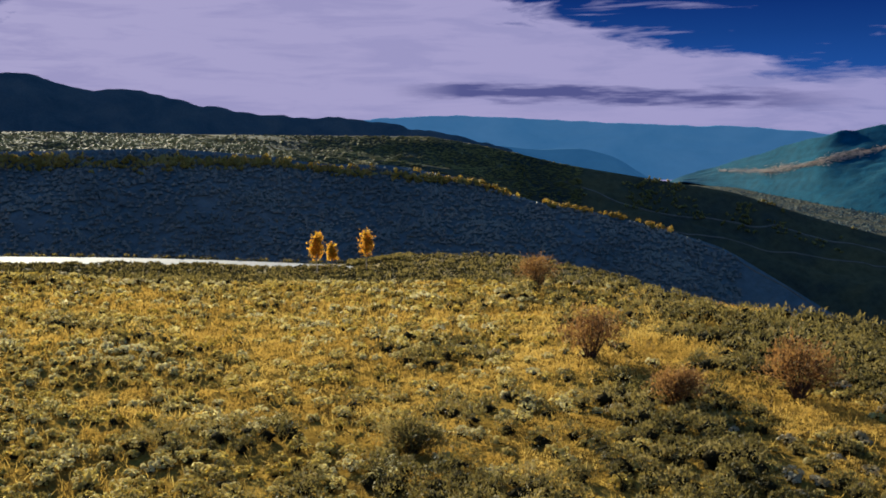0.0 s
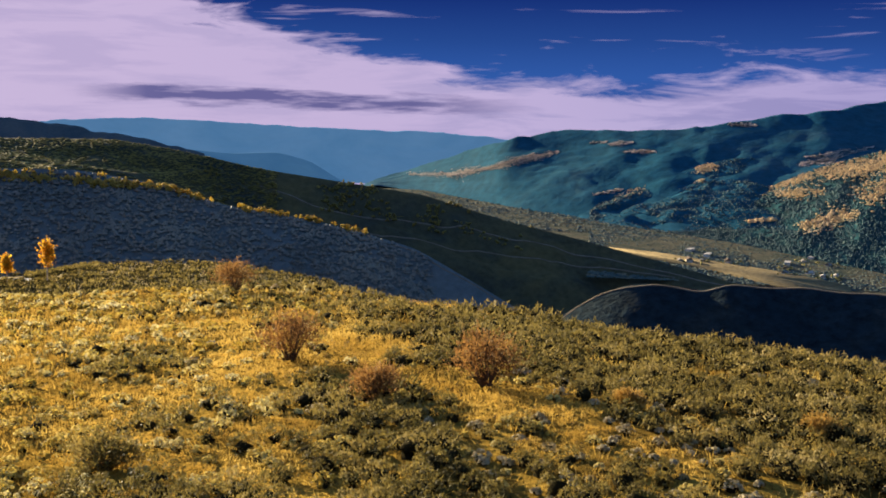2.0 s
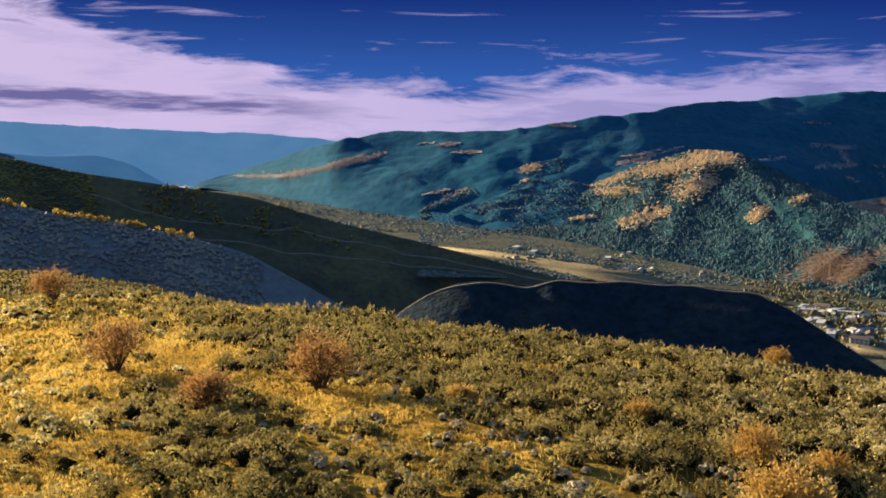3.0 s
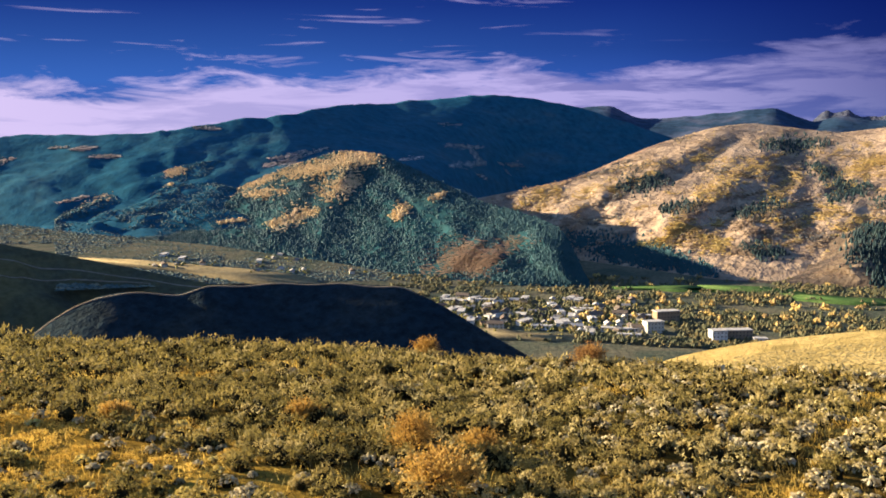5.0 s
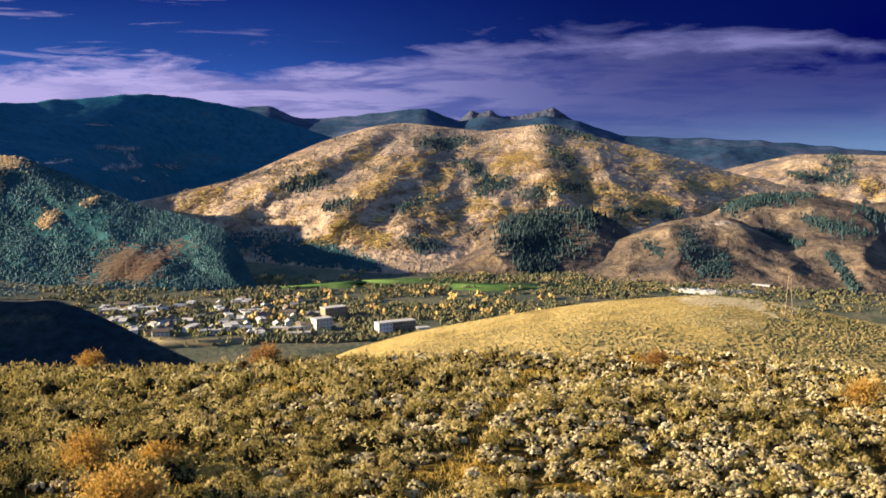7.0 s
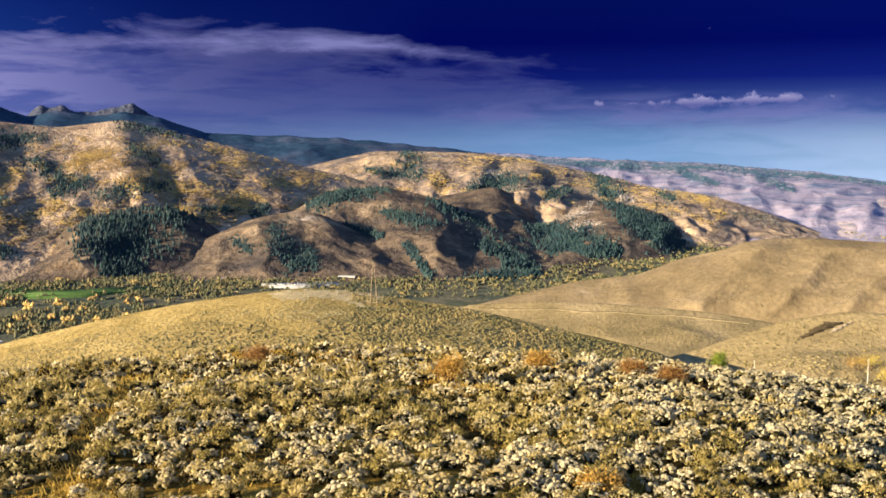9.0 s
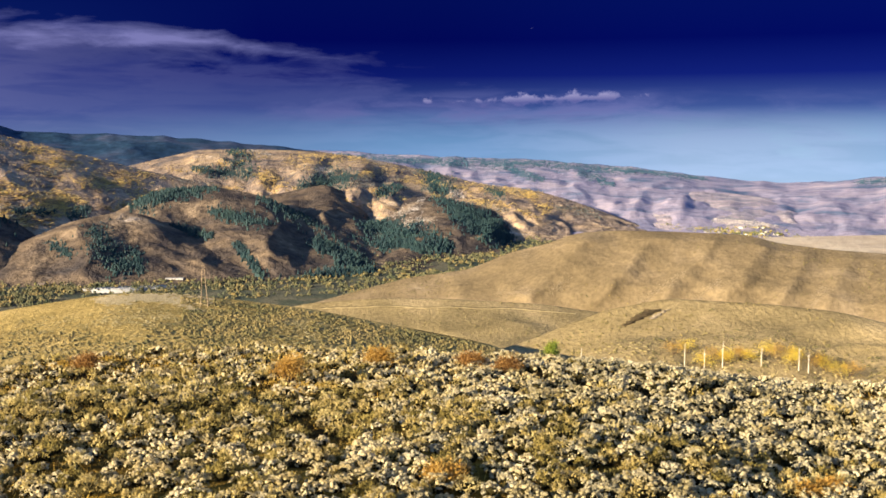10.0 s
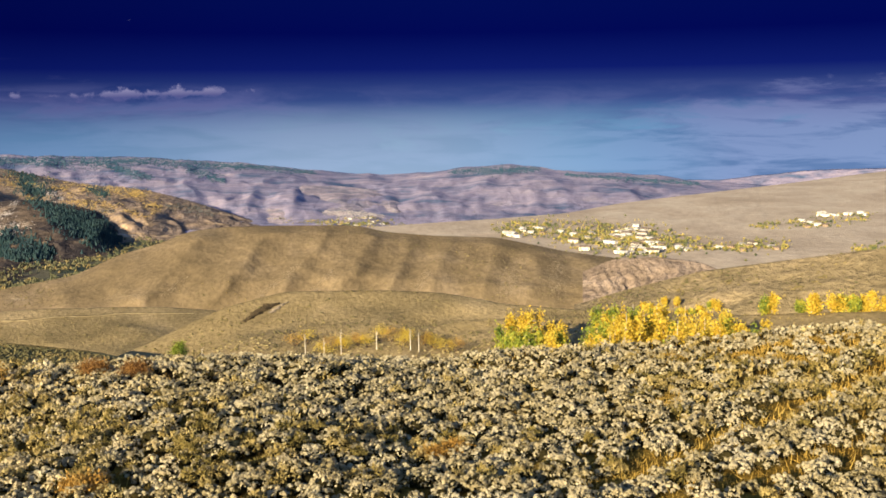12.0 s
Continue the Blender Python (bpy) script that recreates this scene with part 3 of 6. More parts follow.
hill("hill_brown", [(72, 1650, -8.0), (73.2, 1650, -7.7), (77, 1650, -5.9), (79.5, 1680, -4.9), (82.1, 1700, -4.45), (83.5, 1700, -4.7), (85.4, 1680, -5.7), (88.9, 1640, -7.0), (90.6, 1600, -8.3), (92, 1600, -8.6)],
     floor_range([(72, -8.2), (85, -8.6), (92, -8.7)]), M_BROWN, "bare brown foothill with shaded gullies", relief=7, ribs=0.8, seed=23, wave=95, least=0.6, spurs=0.0, rows=60, step=0.12,
     ridges=[(77.77, -5.51, 77.32, -8.2, 1.18, 19), (79.9, -5.03, 80.48, -8.46, 2.29, 40), (84.82, -4.94, 86.89, -8.23, 2.45, 25), (87.41, -5.88, 88.82, -7.99, 1.31, 19)], folds=0.35)
hill("hill_spurs", [(86, 2300, -4.4), (90.9, 2300, -3.6), (93.5, 2300, -3.1), (95, 2300, -3.9), (96, 2280, -4.9), (96.9, 2260, -4.55), (98.46, 2250, -3.86), (100, 2240, -3.95), (102.85, 2150, -4.56), (103.7, 2100, -5.1), (104.6, 2050, -6.07), (106, 1950, -7.0)],
     floor_range([(86, -7.4), (99, -7.5), (106, -7.0)]), M_BROWN, "foothill spurs with conifers in their gullies", relief=12, ribs=0.8, seed=25, wave=100, least=0.7, spurs=0.0, rows=70, step=0.12,
     ridges=[(99.49, -3.7, 101.44, -6.79, 3.11, 96), (96.12, -5.34, 98.09, -6.81, 1.96, 38), (97.11, -4.52, 97.6, -5.83, 0.98, 19)], folds=0.4)
hill("hill_lower_spurs", [(80.5, 2000, -5.2), (82.5, 2000, -4.1), (84.2, 2000, -3.3), (87.2, 2000, -3.2), (89.3, 1980, -3.6), (90.4, 1960, -4.0), (93.1, 1900, -5.3), (95.6, 1850, -6.2), (98, 1800, -6.1), (100.9, 1750, -6.6), (103.5, 1700, -7.2)],
     floor_range([(80.5, -7.6), (86, -8.2), (90, -8.7), (97.6, -8.35), (103.5, -7.4)]), M_BROWN, "brown foothill spur with strips of conifers", relief=10, ribs=0.7, seed=26, wave=95, least=0.7, spurs=0.0, rows=70, step=0.12,
     ridges=[(87.34, -3.64, 90.84, -7.75, 1.96, 36), (91.54, -4.49, 94.8, -6.8, 2.29, 42), (90.21, -6.44, 92.47, -9.4, 1.47, 30), (84.15, -4.08, 85.37, -6.03, 1.96, 30)], folds=0.4)
hill("mountain_sunlit", [(49, 2050, -3.6), (51.1, 2080, -3.2), (54.9, 2150, -2.4), (59.5, 2400, -0.4), (62.8, 2620, 0.6), (64.7, 2750, 0.8), (69.2, 2800, 0.25), (72.7, 2800, 0.7), (77.1, 2750, -0.45), (79.5, 2700, -1.1), (83, 2700, -2.1), (86.3, 2650, -2.9), (92, 2650, -4)],
     floor_range([(49, -6.6), (54.9, -7.0), (59.4, -7.5), (63.4, -7.9), (72.5, -7.7), (80, -7), (92, -6.5)]), M_ASPENHILL, "sunlit mountainside of golden aspens and brown scrub", relief=12, ribs=0.7, seed=27, bow=0.85, rows=80, wave=130, step=0.12, folds=0.25, ridges=[(62.2, -0.08, 55.08, -4.17, 1.31, 40), (65.43, -0.91, 58.86, -5.7, 1.5, 45), (69.02, -0.77, 65.4, -4.82, 1.5, 45), (72.26, 0.01, 73.56, -3.22, 1.31, 40), (75.47, -0.81, 77.41, -4.18, 1.44, 40), (78.94, -1.3, 80.84, -3.51, 1.31, 35), (59.59, -1.83, 57.01, -2.76, 0.85, 22), (63.78, -2.85, 60.82, -5.09, 0.85, 22), (70.64, -2.89, 69.34, -4.52, 0.85, 20)])
hill("mountain_gold", [(80, 3300, -2.6), (83.3, 3300, -1.8), (86.4, 3300, -1.1), (89, 3300, -1.1), (92.2, 3300, -1.2), (95.5, 3250, -1.6), (98.4, 3150, -2.2), (102.6, 2800, -3.2), (105.6, 2550, -3.55), (107.6, 2400, -4.1), (110.2, 2230, -5.0), (112.2, 2120, -5.75), (114, 2080, -6.2)],
     floor_range([(80, -5), (95, -6.3), (106, -6.5), (114, -6.2)]), M_GOLDHILL, "rolling hills of aspen and bare clay", relief=20, ribs=0.8, seed=29, wave=120, least=0.7, spurs=0.0, rows=80, step=0.12,
     ridges=[(90.09, -1.6, 89.73, -3.36, 0.85, 45), (92.96, -1.47, 92.27, -3.72, 0.92, 55), (95.53, -1.97, 94.85, -4.23, 0.85, 45), (97.48, -2.3, 97.13, -3.93, 0.72, 40), (100.08, -2.97, 100.73, -4.93, 0.85, 40), (102.37, -3.3, 103.03, -5.25, 0.78, 36), (87.91, -1.11, 85.7, -2.51, 1.31, 45), (87.72, -0.75, 90.9, -3.19, 2.29, 144), (92.55, -1.09, 94.16, -3.21, 2.29, 144), (96.13, -2.24, 98.09, -4.52, 2.29, 144), (101.98, -2.56, 104.58, -4.81, 2.29, 132), (84.84, -1.85, 86.39, -3.15, 1.64, 84)], folds=0.28)
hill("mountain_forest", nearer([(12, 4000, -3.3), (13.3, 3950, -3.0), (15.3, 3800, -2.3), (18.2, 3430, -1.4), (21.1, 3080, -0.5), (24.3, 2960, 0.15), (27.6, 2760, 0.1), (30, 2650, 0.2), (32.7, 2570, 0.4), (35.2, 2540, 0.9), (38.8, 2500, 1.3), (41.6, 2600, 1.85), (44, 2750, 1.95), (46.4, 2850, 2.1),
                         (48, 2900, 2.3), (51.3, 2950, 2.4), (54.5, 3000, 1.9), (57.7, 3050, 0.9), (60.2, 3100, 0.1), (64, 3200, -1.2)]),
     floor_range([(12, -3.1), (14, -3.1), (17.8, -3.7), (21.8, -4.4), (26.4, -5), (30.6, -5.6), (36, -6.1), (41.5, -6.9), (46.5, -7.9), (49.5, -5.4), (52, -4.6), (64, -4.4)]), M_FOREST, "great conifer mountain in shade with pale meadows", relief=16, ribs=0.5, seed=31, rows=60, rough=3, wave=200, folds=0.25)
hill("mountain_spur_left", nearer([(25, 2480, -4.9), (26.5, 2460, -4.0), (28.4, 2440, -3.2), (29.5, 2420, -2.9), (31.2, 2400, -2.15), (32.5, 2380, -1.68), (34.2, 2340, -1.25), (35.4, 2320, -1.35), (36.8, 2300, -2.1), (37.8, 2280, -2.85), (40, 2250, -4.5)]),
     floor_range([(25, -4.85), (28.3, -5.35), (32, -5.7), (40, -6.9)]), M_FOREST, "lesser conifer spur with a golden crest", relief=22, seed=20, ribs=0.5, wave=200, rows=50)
hill("mountain_peaks", [(50, 4300, 0.8), (55, 4300, 1.7), (56.9, 4300, 1.8), (58.5, 4300, 1.1), (60.8, 4300, 1.1), (63.3, 4300, 1.4), (65.8, 4300, 1.65), (67.8, 4300, 0.85), (69.1, 4300, 1.15), (71.1, 4300, 0.9), (72.8, 4300, 1.1), (75, 4300, 0.7),
                        (77.1, 4300, 0.0), (80.3, 4300, -0.2), (84.1, 4300, -0.3), (88, 4300, -0.65), (91.9, 4300, -1.1), (95, 4300, -1.5)],
     floor_range([(50, -4), (95, -4)]), M_PEAK, "distant dark blue rocky peaks", relief=30, seed=33, rough=4, soft=0.2, back=0.1, wave=500)
hill("mountain_rocks", [(67.0, 4550, 0.2), (67.9, 4550, 0.9), (68.5, 4550, 1.5), (68.9, 4550, 1.3), (69.5, 4550, 1.5), (70.3, 4550, 1.15), (71.2, 4550, 1.05), (72.0, 4550, 1.2), (72.7, 4550, 1.35), (73.2, 4550, 1.6), (73.8, 4550, 1.25), (74.8, 4550, 0.6), (75.6, 4550, 0.2)],
     [(67.0, 4350, -1.0), (75.6, 4350, -1.0)], M_ROCK, "far bare rocky summits catching the light", relief=22, ribs=1.0, seed=34, rough=9, soft=0.12, step=0.08, back=0.03, wave=160, least=0.8)
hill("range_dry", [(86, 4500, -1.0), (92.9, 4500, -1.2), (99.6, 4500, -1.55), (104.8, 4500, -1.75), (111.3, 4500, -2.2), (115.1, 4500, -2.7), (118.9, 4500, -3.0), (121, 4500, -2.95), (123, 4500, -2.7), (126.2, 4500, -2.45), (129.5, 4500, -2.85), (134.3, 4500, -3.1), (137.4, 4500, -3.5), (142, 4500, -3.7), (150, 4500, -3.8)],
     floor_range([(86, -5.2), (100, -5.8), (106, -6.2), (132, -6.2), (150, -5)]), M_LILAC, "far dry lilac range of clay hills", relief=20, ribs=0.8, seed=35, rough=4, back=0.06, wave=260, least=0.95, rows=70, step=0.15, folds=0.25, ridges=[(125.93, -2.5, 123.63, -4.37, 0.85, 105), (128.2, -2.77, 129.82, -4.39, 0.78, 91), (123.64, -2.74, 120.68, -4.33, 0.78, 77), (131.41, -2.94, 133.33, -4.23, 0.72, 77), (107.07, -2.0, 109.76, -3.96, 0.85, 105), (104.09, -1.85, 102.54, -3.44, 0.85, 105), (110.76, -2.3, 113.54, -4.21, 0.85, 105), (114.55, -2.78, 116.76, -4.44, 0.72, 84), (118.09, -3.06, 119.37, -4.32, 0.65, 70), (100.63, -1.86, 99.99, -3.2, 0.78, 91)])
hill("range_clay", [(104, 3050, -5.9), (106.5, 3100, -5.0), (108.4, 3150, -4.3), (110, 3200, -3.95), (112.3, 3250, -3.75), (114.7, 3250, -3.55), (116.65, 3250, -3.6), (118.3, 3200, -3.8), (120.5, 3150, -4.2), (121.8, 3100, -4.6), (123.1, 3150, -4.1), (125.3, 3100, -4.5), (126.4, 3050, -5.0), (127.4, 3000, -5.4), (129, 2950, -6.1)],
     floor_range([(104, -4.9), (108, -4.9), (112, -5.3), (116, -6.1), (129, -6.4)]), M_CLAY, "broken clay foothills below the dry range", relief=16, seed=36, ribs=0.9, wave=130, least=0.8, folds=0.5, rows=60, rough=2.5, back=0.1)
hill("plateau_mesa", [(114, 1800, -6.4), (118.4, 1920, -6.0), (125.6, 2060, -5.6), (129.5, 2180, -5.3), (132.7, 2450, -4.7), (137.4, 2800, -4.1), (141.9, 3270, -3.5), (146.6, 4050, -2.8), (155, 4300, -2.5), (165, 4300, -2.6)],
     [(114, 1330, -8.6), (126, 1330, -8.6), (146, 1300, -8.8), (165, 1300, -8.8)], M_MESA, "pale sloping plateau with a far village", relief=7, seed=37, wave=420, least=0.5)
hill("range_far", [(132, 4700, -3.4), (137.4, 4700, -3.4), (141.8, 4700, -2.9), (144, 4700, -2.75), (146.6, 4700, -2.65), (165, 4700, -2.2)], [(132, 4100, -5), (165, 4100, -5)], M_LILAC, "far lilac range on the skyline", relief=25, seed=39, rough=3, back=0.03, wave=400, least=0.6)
hill("range_dark", [(-45, 2900, 3.2), (-23.8, 2900, 2.7), (-21.9, 2900, 2.6), (-20, 2900, 1.9), (-17.1, 2900, 2.0), (-13.8, 2900, 1.1), (-9.1, 2900, 0.5), (-4.7, 2900, 0.3), (-2.1, 2900, -0.1), (1, 2900, -0.7), (4, 2900, -1.5)],
     [(-45, 2450, -4), (4, 2500, -8)], M_DARKHILL, "dark wooded range against the light", relief=26, seed=41, wave=500, rough=5)
hill("range_middle", [(-4, 4200, -1.2), (2.9, 4200, -1.15), (5.4, 4200, -1.4), (8, 4200, -1.3), (9.9, 4200, -1.8), (11.6, 4200, -2.9), (13, 4200, -3.5)], [(-4, 3900, -3.1), (13, 3950, -3.6)], M_BLUE2, "wooded shoulder with haze put into its blue colour and glow", relief=8, seed=43, back=0.05, wave=500)
hill("range_blue", [(-12, 4700, 0.2), (-4.7, 4700, 0.25), (-2.1, 4700, 0.5), (1.2, 4700, 0.55), (7, 4700, 0.25), (14.5, 4700, -0.05), (17.7, 4700, -0.1), (20.9, 4700, -0.45), (24, 4700, -0.8)], [(-12, 4350, -2.8), (24, 4350, -2.9)], M_BLUE, "far mountain range with haze put into its blue colour and glow", relief=4, seed=45, rough=4, back=0.03, wave=700)

# road: a ribbon on the terrace
rb = np.arange(-45, -1.4, 0.5)
ri = np.interp(rb, [-45, -24.3, -15.6, -9.3, -1.8], [-6.9, -7.35, -7.95, -8.35, -8.65])
ro = np.interp(rb, [-45, -24.3, -15.6, -9.3, -1.8], [-6.5, -7.0, -7.5, -7.9, -8.4])
inner, outer = spot(rb, 211.0, ri), spot(rb, 221.0, ro)
lower = np.array([0, 0, 0.35])
tagged(new("road", mesh_from("road", *sheet(np.stack([inner - lower * 3, inner + lower, outer + lower, outer - lower * 3])), M_ROAD, smooth=False)),
       "pale asphalt road along the terrace", "road", kind="structure")

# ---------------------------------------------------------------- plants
# lower sage sprigs: the shade under the heads is put into the colour
M_SAGE = leafy("sage_shade_tone", [(0.026, 0.024, 0.009), (0.046, 0.042, 0.014), (0.070, 0.060, 0.020)], 0.35, through=0.2)
# near-black colour of the domes added as shade inside the shrubs
M_CORE = earth("shrub_inner_shade", [(0.014, 0.012, 0.005), (0.024, 0.020, 0.008), (0.036, 0.029, 0.011)], 0.6, 6.0, 0.6, rough=1.0)
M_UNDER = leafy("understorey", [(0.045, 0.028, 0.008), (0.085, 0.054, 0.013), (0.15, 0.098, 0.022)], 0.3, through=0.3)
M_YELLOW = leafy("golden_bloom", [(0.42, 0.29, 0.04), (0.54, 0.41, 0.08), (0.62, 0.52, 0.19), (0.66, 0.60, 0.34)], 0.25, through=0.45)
# upper sage sprigs: sunlight on the tops is put into a paler colour
M_SAGETOP = leafy("sage_light_tone", [(0.080, 0.066, 0.020), (0.150, 0.120, 0.033), (0.235, 0.182, 0.050), (0.34, 0.262, 0.085)], 0.45, through=0.38)
# stems coloured darker to carry the shade in the gaps
M_BRUSH = leafy("rabbitbrush_stems", [(0.03, 0.024, 0.008), (0.055, 0.042, 0.012), (0.09, 0.066, 0.018)], 0.4)
M_BLOOM = leafy("faded_bloom", [(0.26, 0.195, 0.075), (0.35, 0.28, 0.140), (0.42, 0.35, 0.205), (0.46, 0.40, 0.26)], 0.5, through=0.15)
# sage tops again, paler still, with the low sun in the colour
M_PALESAGE = leafy("pale_sage_light_tone", [(0.17, 0.13, 0.036), (0.29, 0.22, 0.072), (0.41, 0.32, 0.125), (0.48, 0.40, 0.18)], 0.5, through=0.36)
# a paler copy of the faded bloom, with front light in the colour
M_WHITEBLOOM = leafy("front_lit_bloom", [(0.25, 0.205, 0.100), (0.34, 0.285, 0.158), (0.41, 0.355, 0.22), (0.45, 0.40, 0.275)], 0.5, through=0.25)
M_STRAW = leafy("dry_grass_blades", [(0.31, 0.19, 0.035), (0.44, 0.285, 0.055), (0.56, 0.40, 0.10)], 0.2, through=0.5)
M_RUST = leafy("rusty_twigs", [(0.15, 0.08, 0.03), (0.25, 0.13, 0.04), (0.35, 0.19, 0.055)], 1.2, through=0.45)
M_ORANGE = leafy("orange_leaves", [(0.26, 0.14, 0.03), (0.36, 0.21, 0.045), (0.45, 0.30, 0.085)], 1.0, through=0.4)
M_GOLD = leafy("aspen_leaves", [(0.46, 0.30, 0.03), (0.56, 0.41, 0.045), (0.60, 0.50, 0.09)], 0.25, through=0.45)
M_AMBER = leafy("amber_aspen_leaves", [(0.52, 0.24, 0.02), (0.64, 0.34, 0.025), (0.70, 0.46, 0.05)], 0.5, through=0.5)
M_LIME = leafy("turning_aspen_leaves", [(0.10, 0.16, 0.03), (0.24, 0.28, 0.04), (0.48, 0.42, 0.05)], 0.2, through=0.45)
M_BARK = earth("pale_bark", [(0.36, 0.32, 0.25), (0.55, 0.50, 0.42)], 1.5, 12.0, 0.3)
M_TWIG = earth("dark_twig", [(0.06, 0.04, 0.03), (0.11, 0.075, 0.05)], 2.0, 15.0, 0.3)
M_FARGOLD = leafy("far_aspen_crowns", [(0.31, 0.215, 0.10), (0.45, 0.318, 0.118), (0.57, 0.412, 0.135), (0.55, 0.415, 0.18)], 0.012, through=0.35)
M_SPURGOLD = leafy("spur_aspen_crowns", [(0.52, 0.40, 0.25), (0.64, 0.49, 0.29), (0.70, 0.56, 0.34), (0.68, 0.55, 0.40)], 0.012, through=0.5)
# a bluer copy of the conifer colours, tinted for haze
M_FARCONIFER = leafy("far_needles_haze", [(0.014, 0.058, 0.074), (0.020, 0.072, 0.088), (0.030, 0.080, 0.090)], 0.02, through=0.05)
M_RIDGEGOLD = leafy("ridge_aspen_crowns", [(0.22, 0.185, 0.055), (0.33, 0.265, 0.07), (0.44, 0.35, 0.10)], 0.012, through=0.5)
# bare woods, lightened in colour to match the hazed ridge
M_BAREWOOD = leafy("hazed_bare_woods", [(0.13, 0.145, 0.135), (0.19, 0.195, 0.17), (0.26, 0.25, 0.20)], 0.015, through=0.15)
M_CONIFER = leafy("conifer_needles", [(0.008, 0.022, 0.028), (0.012, 0.032, 0.038), (0.022, 0.044, 0.042)], 0.02, through=0.05)
M_VILLAGE = leafy("village_crowns", [(0.06, 0.08, 0.035), (0.12, 0.125, 0.045), (0.24, 0.20, 0.055), (0.36, 0.28, 0.075)], 0.05, through=0.2)
M_VTREE = leafy("valley_crowns", [(0.050, 0.062, 0.035), (0.085, 0.088, 0.045), (0.13, 0.115, 0.055), (0.23, 0.17, 0.065)], 0.04, through=0.25)


def unit(v):
    return v / np.maximum(np.linalg.norm(v, axis=-1, keepdims=True), 1e-9)


def leaf_quads(pos, out, length, width, r):
    """One small kite for each leaf or sprig, pointing along out with a random twist."""
    n = len(pos)
    side = unit(np.cross(out, r.normal(size=(n, 3))))
    length, width = np.broadcast_to(length, n)[:, None], np.broadcast_to(width, n)[:, None]
    mid = pos + out * length * 0.55
    v = np.stack([pos, mid + side * width * 0.5, pos + out * length, mid - side * width * 0.5], 1)
    return v.reshape(-1, 3), np.arange(4 * n).reshape(n, 4)


def leaf_tris(pos, out, length, width, r):
    """One small blade for each sprig."""
    n = len(pos)
    side = unit(np.cross(out, r.normal(size=(n, 3)))) * np.broadcast_to(width, n)[:, None] * 0.5
    v = np.stack([pos - side, pos + side, pos + out * np.broadcast_to(length, n)[:, None]], 1)
    return v.reshape(-1, 3), np.arange(3 * n).reshape(n, 3)


def on_ground(b, r):
    return np.stack([r * np.sin(np.radians(b)), r * np.cos(np.radians(b)), knoll_height(b, r)], -1)


def leaf_faces(pos, normal, size, r):
    """Small three-cornered petals lying on the skin of a flower head or leaf tuft."""
    n = len(pos)
    normal = unit(normal + 0.15 * r.normal(size=(n, 3)))
    u = unit(np.cross(normal, r.normal(size=(n, 3))))
    w = np.cross(normal, u)
    size = np.broadcast_to(size, n)[:, None]
    v = np.stack([pos + u * size, pos + (w * 0.87 - u * 0.5) * size, pos - (w * 0.87 + u * 0.5) * size], 1)
    return v.reshape(-1, 3), np.arange(3 * n).reshape(n, 3)


def clumps(centre, radius, height, sprigs, size, r, heads=13, upright=0.4, puff=0.25):
    """Many shrubs at once: each a dome of round heads, each head a skin of sprigs. Also gives the way each sprig faces."""
    n = len(centre)
    k = (np.arange(heads) + 0.5) / heads
    h = 1 - 0.9 * k[None] + 0.09 * r.normal(size=(n, heads))
    a = np.arange(heads) * 2.4 + r.random((n, 1)) * 2 * pi + 0.35 * r.normal(size=(n, heads))
    flat = np.sqrt(np.clip(1 - h * h, 0.02, 1))
    lobe = np.stack([flat * np.cos(a), flat * np.sin(a), 0.22 + 0.78 * h], -1)
    lobe *= (0.60 + 0.22 * r.random((n, heads)))[..., None]
    pick = r.integers(0, heads, (n, sprigs))
    base = np.take_along_axis(lobe, pick[..., None], 1)
    d = unit(r.normal(size=(n, sprigs, 3)) + np.array([0, 0, 0.55]) + base * 0.7)
    wide = puff * np.take_along_axis(0.75 + 0.5 * r.random((n, heads, 1)), pick[..., None], 1)
    local = base + d * wide * np.array([1.0, 1.0, 0.8]) * r.random((n, sprigs, 1)) ** 0.08
    scale = np.stack([radius, radius, height], -1)[:, None, :]
    pos = centre[:, None, :] + local * scale
    out = unit(d * (1 - upright) + np.array([0, 0, upright]) + 0.25 * r.normal(size=d.shape))
    s = (size * (0.6 + 0.8 * r.random((n, sprigs)))).ravel()
    return pos.reshape(-1, 3), out.reshape(-1, 3), s, d.reshape(-1, 3), local[..., 2].ravel()


def cores(centre, radius, height, r, sides=5):
    """The shade inside many shrubs at once, as added shapes: a dense dark lumpy dome each."""
    n = len(centre)
    points = []
    for i, (up, wide) in enumerate(((-0.1, 0.78), (0.45, 0.86))):
        t = np.arange(sides) * 2 * pi / sides + i * 0.6 + r.random((n, 1)) * 2 * pi
        rag = wide * (0.7 + 0.45 * r.random((n, sides)))
        points.append(np.stack([np.cos(t) * rag, np.sin(t) * rag, up + 0.2 * r.random((n, sides)) - 0.1], -1))
    points.append(np.stack([0.2 * r.normal(size=n), 0.2 * r.normal(size=n), 0.75 + 0.12 * r.random(n)], -1)[:, None])
    v = centre[:, None] + np.concatenate(points, 1) * np.stack([radius, radius, height], -1)[:, None]
    f = []
    for j in range(sides):
        k = (j + 1) % sides
        f += [(j, k, sides + k), (j, sides + k, sides + j), (sides + j, sides + k, 2 * sides)]
    return v.reshape(-1, 3), (np.arange(n)[:, None, None] * (2 * sides + 1) + np.array(f)).reshape(-1, 3)


